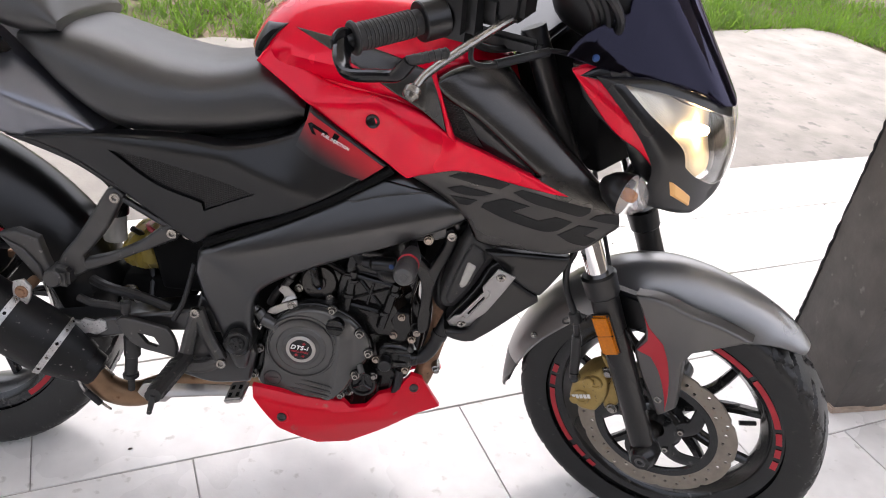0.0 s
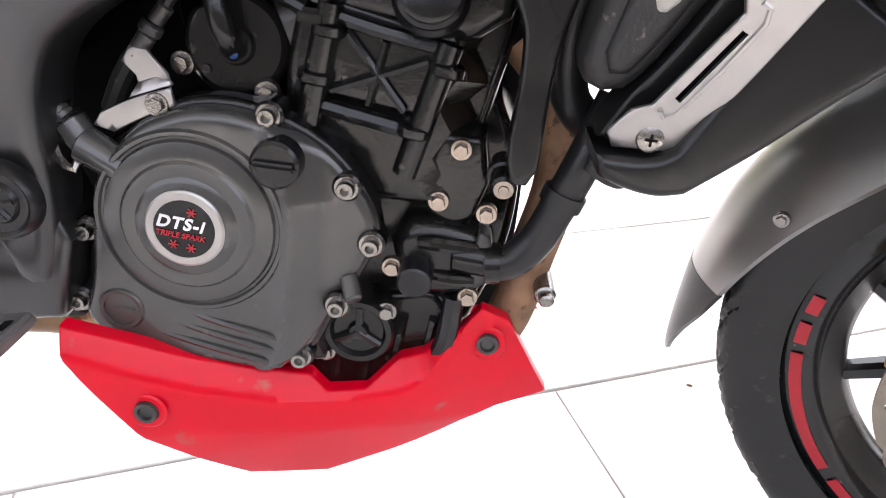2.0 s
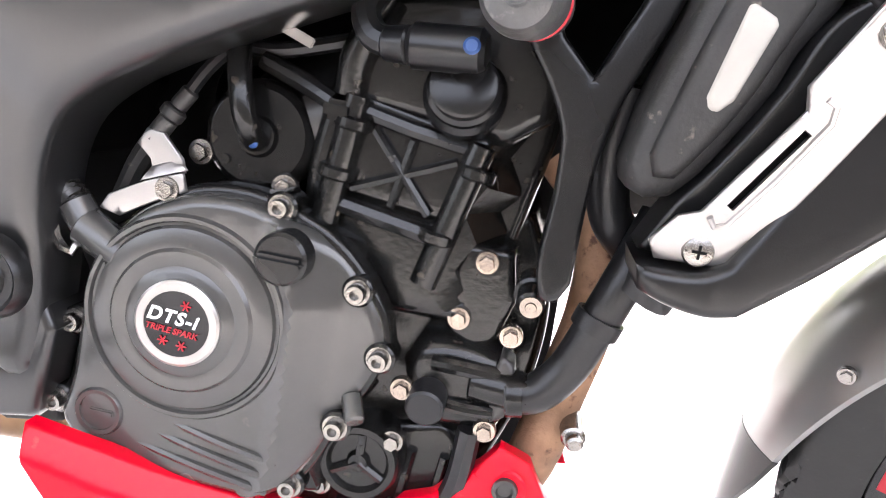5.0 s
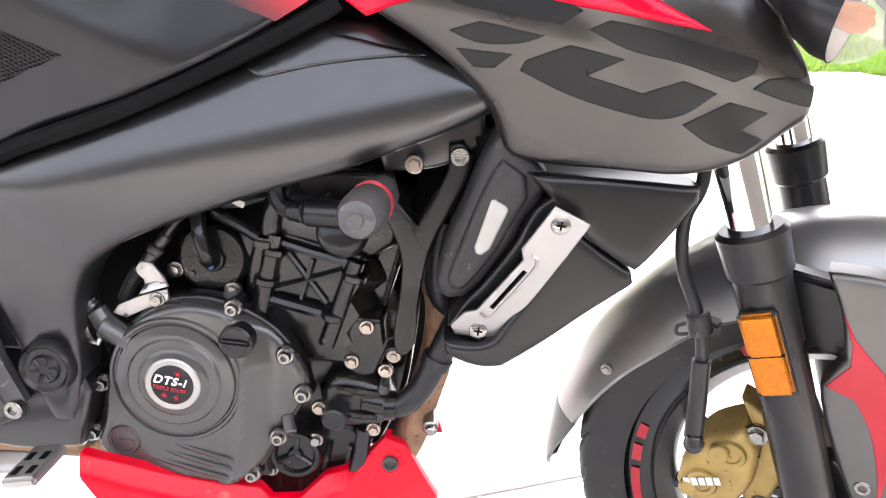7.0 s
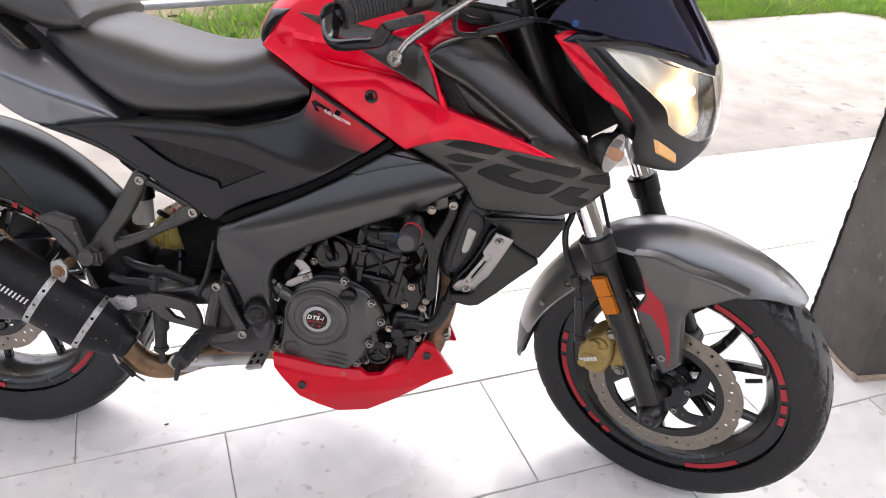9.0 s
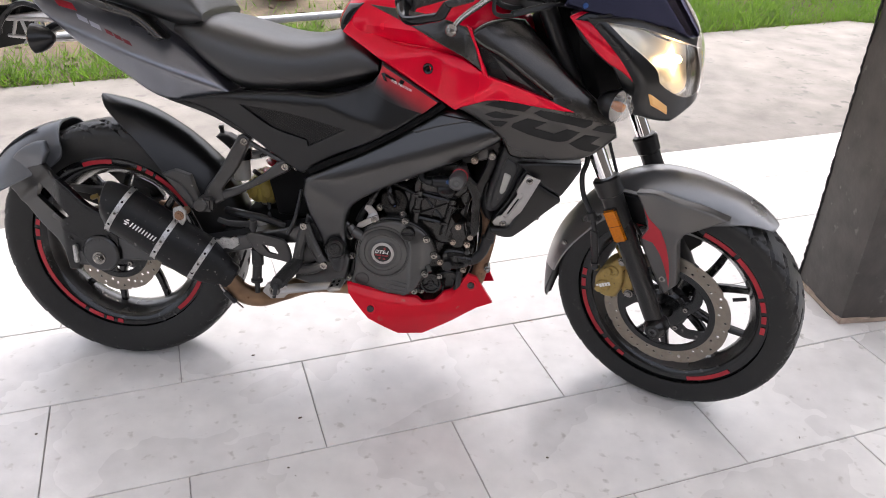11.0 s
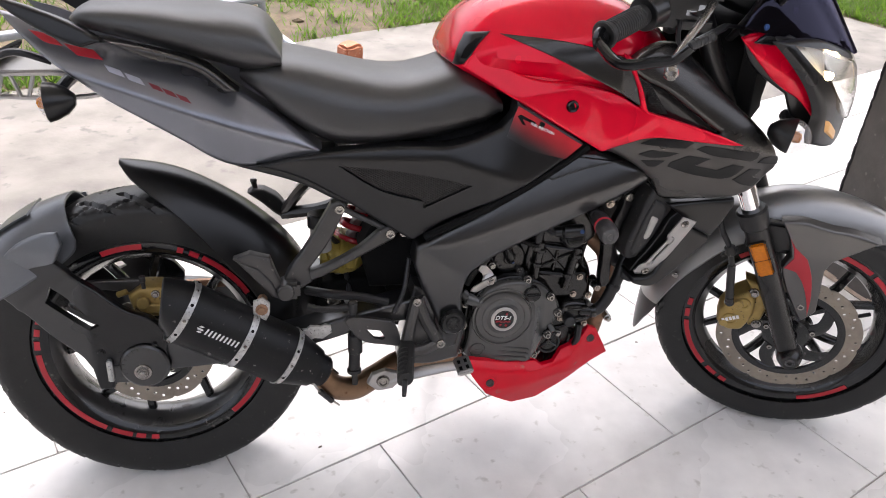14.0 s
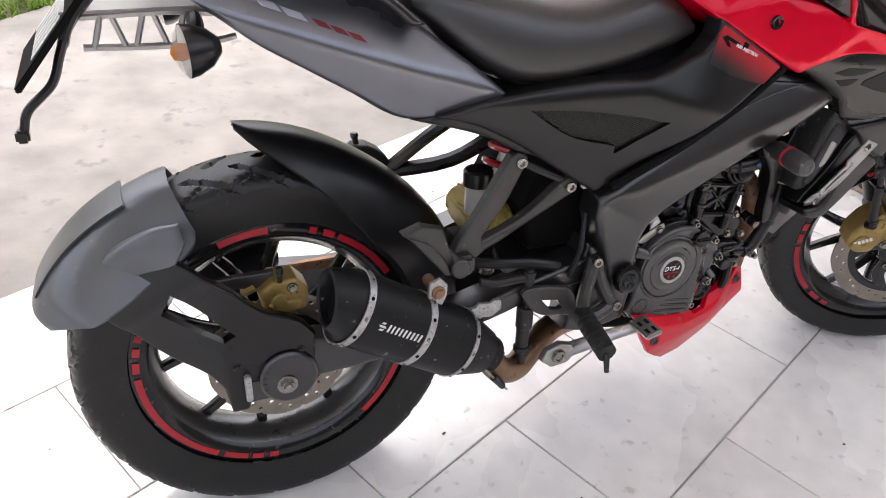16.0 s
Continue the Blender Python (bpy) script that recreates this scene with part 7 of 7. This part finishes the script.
put("hose_sleeve", tube([(1.212, -0.113, 0.418), (1.207, -0.106, 0.450), (1.200, -0.101, 0.494)], 0.0085, 12), HOSE, line, steer=True)
put("hose_clip", join(cyl((1.194, -0.099, 0.518), (1.186, -0.098, 0.538), 0.0105, 0.0105, 0.002, 14), box(1.190, 1.208, -0.096, -0.080, 0.516, 0.530, 0.003), tube([(1.180, -0.108, 0.530), (1.174, -0.112, 0.526), (1.176, -0.112, 0.519), (1.184, -0.108, 0.520)], 0.0018, 6)), MATTB, line, steer=True)
put("banjo", join(cyl((1.214, -0.118, 0.414), (1.214, -0.100, 0.402), 0.009), cyl((1.213, -0.116, 0.424), (1.214, -0.117, 0.412), 0.0075)), ENGINE, line, steer=True)
put("speed_cable", tube([(1.36, 0.0, 0.315), (1.31, -0.012, 0.42), (1.24, -0.012, 0.52), (1.19, 0.01, 0.62), (1.14, 0.02, 0.75)], 0.004, 8), HOSE, steer=True)


# headlight
def lens_x(dy, z):
    return 1.345 - 2.5 * dy * dy - 3.2 * max(0, z - 0.83) ** 2


def front_panel(poly, xf, thick, r, step, holes=()):
    """A panel seen from the front: poly in (place across, height), its face at xf."""
    bm = pillow(poly, lambda a, z: -xf(a, z), lambda a, z: thick - xf(a, z), r, step, holes)
    for v in bm.verts:
        v.co = Vector((-v.co.y, YS + v.co.x, v.co.z))
    return bm


half = [(-0.1697, 0.9685), (-0.1586, 0.9338), (-0.1379, 0.8987), (-0.1255, 0.8769), (-0.1226, 0.8523), (-0.1086, 0.8367), (-0.0627, 0.8078), (-0.020, 0.800)]
LENSP = half + [(-x, z) for x, z in half[::-1]] + [(0.1211, 0.9514), (0.0689, 0.9229), (0.0, 0.893), (-0.0689, 0.9229), (-0.1211, 0.9514)]
mh = [(-0.1815, 0.975), (-0.1714, 0.9283), (-0.1597, 0.8851), (-0.1493, 0.8424), (-0.153, 0.812), (-0.1467, 0.7874), (-0.115, 0.771), (-0.0853, 0.7608), (-0.030, 0.770)]
MASK = mh + [(-x, z) for x, z in mh[::-1]] + [(0.122, 0.968), (0.07, 0.942), (0.0, 0.912), (-0.07, 0.942), (-0.122, 0.968)]
lamp = put("headlight_cowl", front_panel(MASK, lambda a, z: lens_x(a, z) - 0.006 - 0.8 * max(0, abs(a) - 0.06) ** 2, 0.02, 0.008, 0.012, [LENSP]), BLACK, steer=True, label="black headlight cowl")
lens = put("headlight_lens", front_panel(LENSP, lens_x, 0.003, 0.006, 0.010), LENS, lamp, "clear headlight lens", steer=True)
lens.visible_shadow = False
put("reflector_bowl", front_panel(LENSP, lambda a, z: lens_x(a, z) - 0.026 - 0.035 * max(0, 1 - (abs(a) / 0.125) ** 2) * max(0, 1 - ((z - 0.875) / 0.085) ** 2), 0.004, 0.0, 0.008), MIRRORG, lamp, steer=True)
put("bulb", lathe([(0, 0.022), (0.006, 0.019), (0.008, 0.012), (0.007, 0.0), (0, 0)], (1.280, YS - 0.005, 0.862), (1, 0, 0), 20), BULB, lamp, "lit headlight bulb", steer=True)
for s in (-1, 1):
    put("parking_lamp", front_panel([(s * 0.142, 0.833), (s * 0.105, 0.800), (s * 0.102, 0.782), (s * 0.136, 0.809)], lambda a, z: lens_x(a, z) - 0.004, 0.010, 0.002, 0.006), PARKB, lamp, "small lit amber parking lamp", steer=True)
both("headlight_side", lambda: pillow([(1.108, 0.968), (1.187, 0.975), (1.202, 0.967), (1.212, 0.948), (1.250, 0.900), (1.285, 0.850), (1.290, 0.828), (1.290, 0.775), (1.256, 0.802), (1.226, 0.829), (1.205, 0.870), (1.139, 0.915)], lambda x, z: -0.104 + 0.40 * max(0, x - 1.20), -0.06, 0.005, 0.012), BLACK, lamp, steer=True)
both("red_cowl", lambda: pillow([(1.112, 0.963), (1.128, 0.971), (1.150, 0.973), (1.180, 0.965), (1.202, 0.951), (1.224, 0.922), (1.243, 0.897), (1.268, 0.855), (1.286, 0.826), (1.266, 0.825), (1.228, 0.865), (1.205, 0.880), (1.177, 0.899), (1.150, 0.925)], lambda x, z: -0.116 + 0.40 * max(0, x - 1.20) + soft(z - 0.93 + 0.55 * (x - 1.17), 0.5, -0.02, 0.004), lambda x, z: -0.100 + 0.40 * max(0, x - 1.20), 0.004, 0.008), RED, lamp, "glossy red cowl panel", steer=True)
put("cowl_back", front_panel([(-0.12, 0.96), (-0.11, 0.86), (-0.08, 0.78), (0.08, 0.78), (0.11, 0.86), (0.12, 0.96)], lambda a, z: 1.19 - 0.3 * abs(a), 0.03, 0.004, 0.03), DARK, lamp, steer=True)


def visor_x(dy, z):
    step = 0.006 * min(1, max(0, (0.052 + 0.18 * (z - 0.92) - abs(dy)) / 0.010))
    return 1.328 + step - 5.0 * dy * dy - 0.70 * max(0, z - 0.905)


vh = [(-0.1766, 0.990), (-0.163, 1.010), (-0.1455, 1.0265), (-0.1227, 1.0390), (-0.109, 1.046), (-0.099, 1.064), (-0.085, 1.098), (-0.05, 1.125)]
VIS = vh + [(-x, z) for x, z in vh[::-1]] + [(0.158, 0.979), (0.135, 0.970), (0.10, 0.959), (0.062, 0.941), (0.034, 0.919), (0.0, 0.913), (-0.034, 0.919), (-0.062, 0.941), (-0.10, 0.959), (-0.135, 0.970), (-0.158, 0.979)]
vis = put("windscreen", front_panel(VIS, visor_x, 0.003, 0.002, 0.010), SMOKE, steer=True, label="dark smoked fly screen")
put("screen_backing", front_panel([(x * 0.93, 0.938 + (z - 0.938) * 0.48) for x, z in VIS], lambda a, z: visor_x(a, z) - 0.018, 0.004, 0.002, 0.012), GLOSSB, vis, "black inner panel", steer=True)
for s in (-1, 1):
    put("screen_bolt", lathe([(0, 0.003), (0.004, 0.0025), (0.0055, 0)], (visor_x(0.157, 0.990) + 0.001, YS + s * 0.157, 0.990), (0.55, s, 0.3), 16), BLUE, vis, "blue anodised screw", steer=True)
for s in (-1, 1):
    b = blinker((1.230, YS + s * 0.168, 0.808), (1, s * 0.18, -0.10), True)
    put("stalk", tube([(1.225, YS + s * 0.10, 0.815), (1.226, YS + s * 0.13, 0.815), (1.222, YS + s * 0.155, 0.810)], 0.013, 10, 3), HOSE, b, steer=True)

# handlebar
bar = put("handlebar", tube([(0.99, YS - 0.12, 1.045), (0.985, YS - 0.22, 1.045), (0.945, YS - 0.31, 1.036), (0.895, YS - 0.395, 1.025)], 0.011, 12), BLACK, steer=True, label="black clip-on handlebar")
put("handlebar", mirror(tube([(0.99, YS - 0.12, 1.045), (0.985, YS - 0.22, 1.045), (0.945, YS - 0.31, 1.036), (0.895, YS - 0.395, 1.025)], 0.011, 12), YS), BLACK, steer=True, label="black clip-on handlebar")
g0, g1 = Vector((0.899, YS - 0.388, 1.026)), Vector((0.953, YS - 0.296, 1.037))
grip = put("handlebar_grip", join(cyl(g0, g1, 0.0175, 0.0165, 0.002, 24), cyl(g0, g0.lerp(g1, 0.06), 0.022, 0.022, 0.002, 24)), MATTB, bar, "ribbed black rubber grip", steer=True)
for k in range(14):
    put("grip_rib", lathe([(0.0168, -0.0012), (0.0185, 0), (0.0168, 0.0012)], g0.lerp(g1, 0.14 + k * 0.05), g1 - g0, 18), MATTB, grip, steer=True)
put("switch_housing", join(box(0.945, 1.012, YS - 0.285, YS - 0.232, 1.010, 1.085, 0.014), cyl((0.948, YS - 0.305, 1.036), (0.966, YS - 0.275, 1.040), 0.027), box(0.99, 1.04, YS - 0.25, YS - 0.20, 1.03, 1.075, 0.01)), BLACK, bar, steer=True)
put("brake_master", join(box(1.005, 1.065, YS - 0.245, YS - 0.19, 1.04, 1.105, 0.008), cyl((1.03, YS - 0.21, 1.075), (1.03, YS - 0.21, 1.13), 0.026)), BLACK, bar, "black brake reservoir", steer=True)
lever = put("brake_lever", join(tube([(1.050, -0.190, 1.046), (1.044, -0.235, 1.042), (1.030, -0.285, 1.030), (1.015, -0.325, 1.016), (1.007, -0.354, 1.006), (1.005, -0.374, 0.996)], 0.0085, 12, 6, 0.0058, 0.8), lathe([(0, 0.011), (0.006, 0.0095), (0.0105, 0.004), (0.0105, -0.004), (0.006, -0.0095), (0, -0.011)], (1.0045, -0.379, 0.993), (0.1, -0.8, -0.5), 22)), STEEL, bar, "grey ball-ended brake lever", steer=True)
gm = g0 + (g0 - g1).normalized() * 0.010
gd = put("lever_guard", join(tube([gm, (0.908, -0.386, 1.016), (0.928, -0.405, 1.009), (0.948, -0.412, 1.011), (0.980, -0.415, 1.020), (1.004, -0.417, 1.027), (1.016, -0.420, 1.040), (1.024, -0.421, 1.050)], 0.0090, 12, 5, 0.0060, 1.5), cyl((0.900, -0.366, 1.026), gm + (g0 - g1).normalized() * 0.004, 0.0185, 0.0175, 0.002, 22)), GLOSSB, bar, "black lever guard with a broad blade", steer=True)
put("guard_adjuster", join(cyl((1.019, -0.422, 1.049), (1.052, -0.383, 1.056), 0.0066, 0.0060, 0.002, 16), *[lathe([(0.0055, -0.0015), (0.0072, 0), (0.0055, 0.0015)], Vector((1.026, -0.413, 1.0505)).lerp(Vector((1.050, -0.386, 1.0555)), k / 5), (0.033, 0.039, 0.007), 14) for k in range(6)]), MATTB, gd, steer=True)
put("bar_screw", hexbolt(gm + (g0 - g1).normalized() * 0.005, g0 - g1, 0.0065, 0.004, socket=True), STEEL, gd, steer=True)
put("throttle_cable", tube([(0.99, YS - 0.23, 1.03), (0.985, YS - 0.21, 0.99), (1.00, YS - 0.15, 0.965), (1.03, YS - 0.05, 0.955)], 0.0055, 8), HOSE, bar, steer=True)
put("switch_cable", tube([(1.005, YS - 0.255, 1.02), (1.01, YS - 0.265, 0.985), (1.04, YS - 0.24, 0.98), (1.08, YS - 0.16, 0.985), (1.14, YS - 0.08, 0.955)], 0.004, 8), HOSE, bar, steer=True)
put("cable_sleeve", tube([(1.035, YS - 0.245, 0.981), (1.08, YS - 0.165, 0.985)], 0.0065, 8, 1), HOSE, bar, steer=True)
for k, (dx, dz) in enumerate(((0.0, 0.0), (0.018, 0.012), (0.034, 0.004))):
    put("hose_loop", tube([(1.06 + dx, YS - 0.20 + 0.02 * k, 1.085 + dz), (1.10 + dx, YS - 0.17, 1.09 + dz), (1.13 + dx, YS - 0.13, 1.03), (1.10, YS - 0.08, 0.94), (1.06, YS - 0.04, 0.86)], 0.0065, 8), HOSE, bar, steer=True)
put("instrument_pod", loft([(1.03, 1.075, 1.02, 0.02, 0.5), (1.06, 1.10, 0.99, 0.05, 0.5), (1.13, 1.10, 0.97, 0.06, 0.5), (1.19, 1.05, 0.97, 0.05, 0.5)], 4, 20, 3), BLACK, bar, steer=True)
both("mirror_stalk", lambda: tube([(1.00, YS - 0.20, 1.07), (1.03, YS - 0.215, 1.13), (1.06, YS - 0.26, 1.24)], 0.007, 8), GLOSSB, bar, steer=True)
# behind the lamp: loom as one block, the shade there put into its colour
put("wiring_loom", loft([(0.98, 0.93, 0.80, 0.02, 0.5), (1.03, 0.955, 0.76, 0.055, 0.5), (1.10, 0.955, 0.75, 0.07, 0.5), (1.16, 0.95, 0.78, 0.06, 0.5)], 3, 16, 3), DARK, steer=True)

# sheet and motor deep in the engine bay, its shade put into their near-black
put("bay_shade_sheet", pillow([(0.44, 0.27), (0.44, 0.48), (0.58, 0.56), (0.76, 0.62), (0.95, 0.66), (0.97, 0.56), (0.93, 0.50), (0.90, 0.47), (0.905, 0.30), (0.90, 0.235), (0.72, 0.225)], 0.115, 0.125, 0.002, 0.04), DARK)
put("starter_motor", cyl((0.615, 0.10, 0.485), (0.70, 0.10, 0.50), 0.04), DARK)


# ---------------------------------------------------------------- floor tiles
def tile_mesh(length, width):
    bm = box(0, length - 0.0025, 0, width - 0.004, -0.012, 0.0, 0)
    bmesh.ops.bevel(bm, geom=[e for e in bm.edges if all(v.co.z > -0.001 for v in e.verts)], offset=0.0012, segments=1, affect="EDGES")
    me = bpy.data.meshes.new("tile")
    bm.to_mesh(me)
    bm.free()
    me.materials.append(TILE)
    return me


tile_me = tile_mesh(TL, TW)
trng = random.Random(11)
for j in range(-10, 3):
    for i in range(-6, 7):
        u = i * TL + (TL / 2 if j % 2 == 0 else 0)
        ob = new("tile", tile_me)
        ob.matrix_world = Matrix.Translation(plan(u + 0.002, j * TW + 0.002, trng.uniform(-0.0006, 0.0006))) @ Matrix.Rotation(ROW, 4, "Z")
        ob.parent = floor
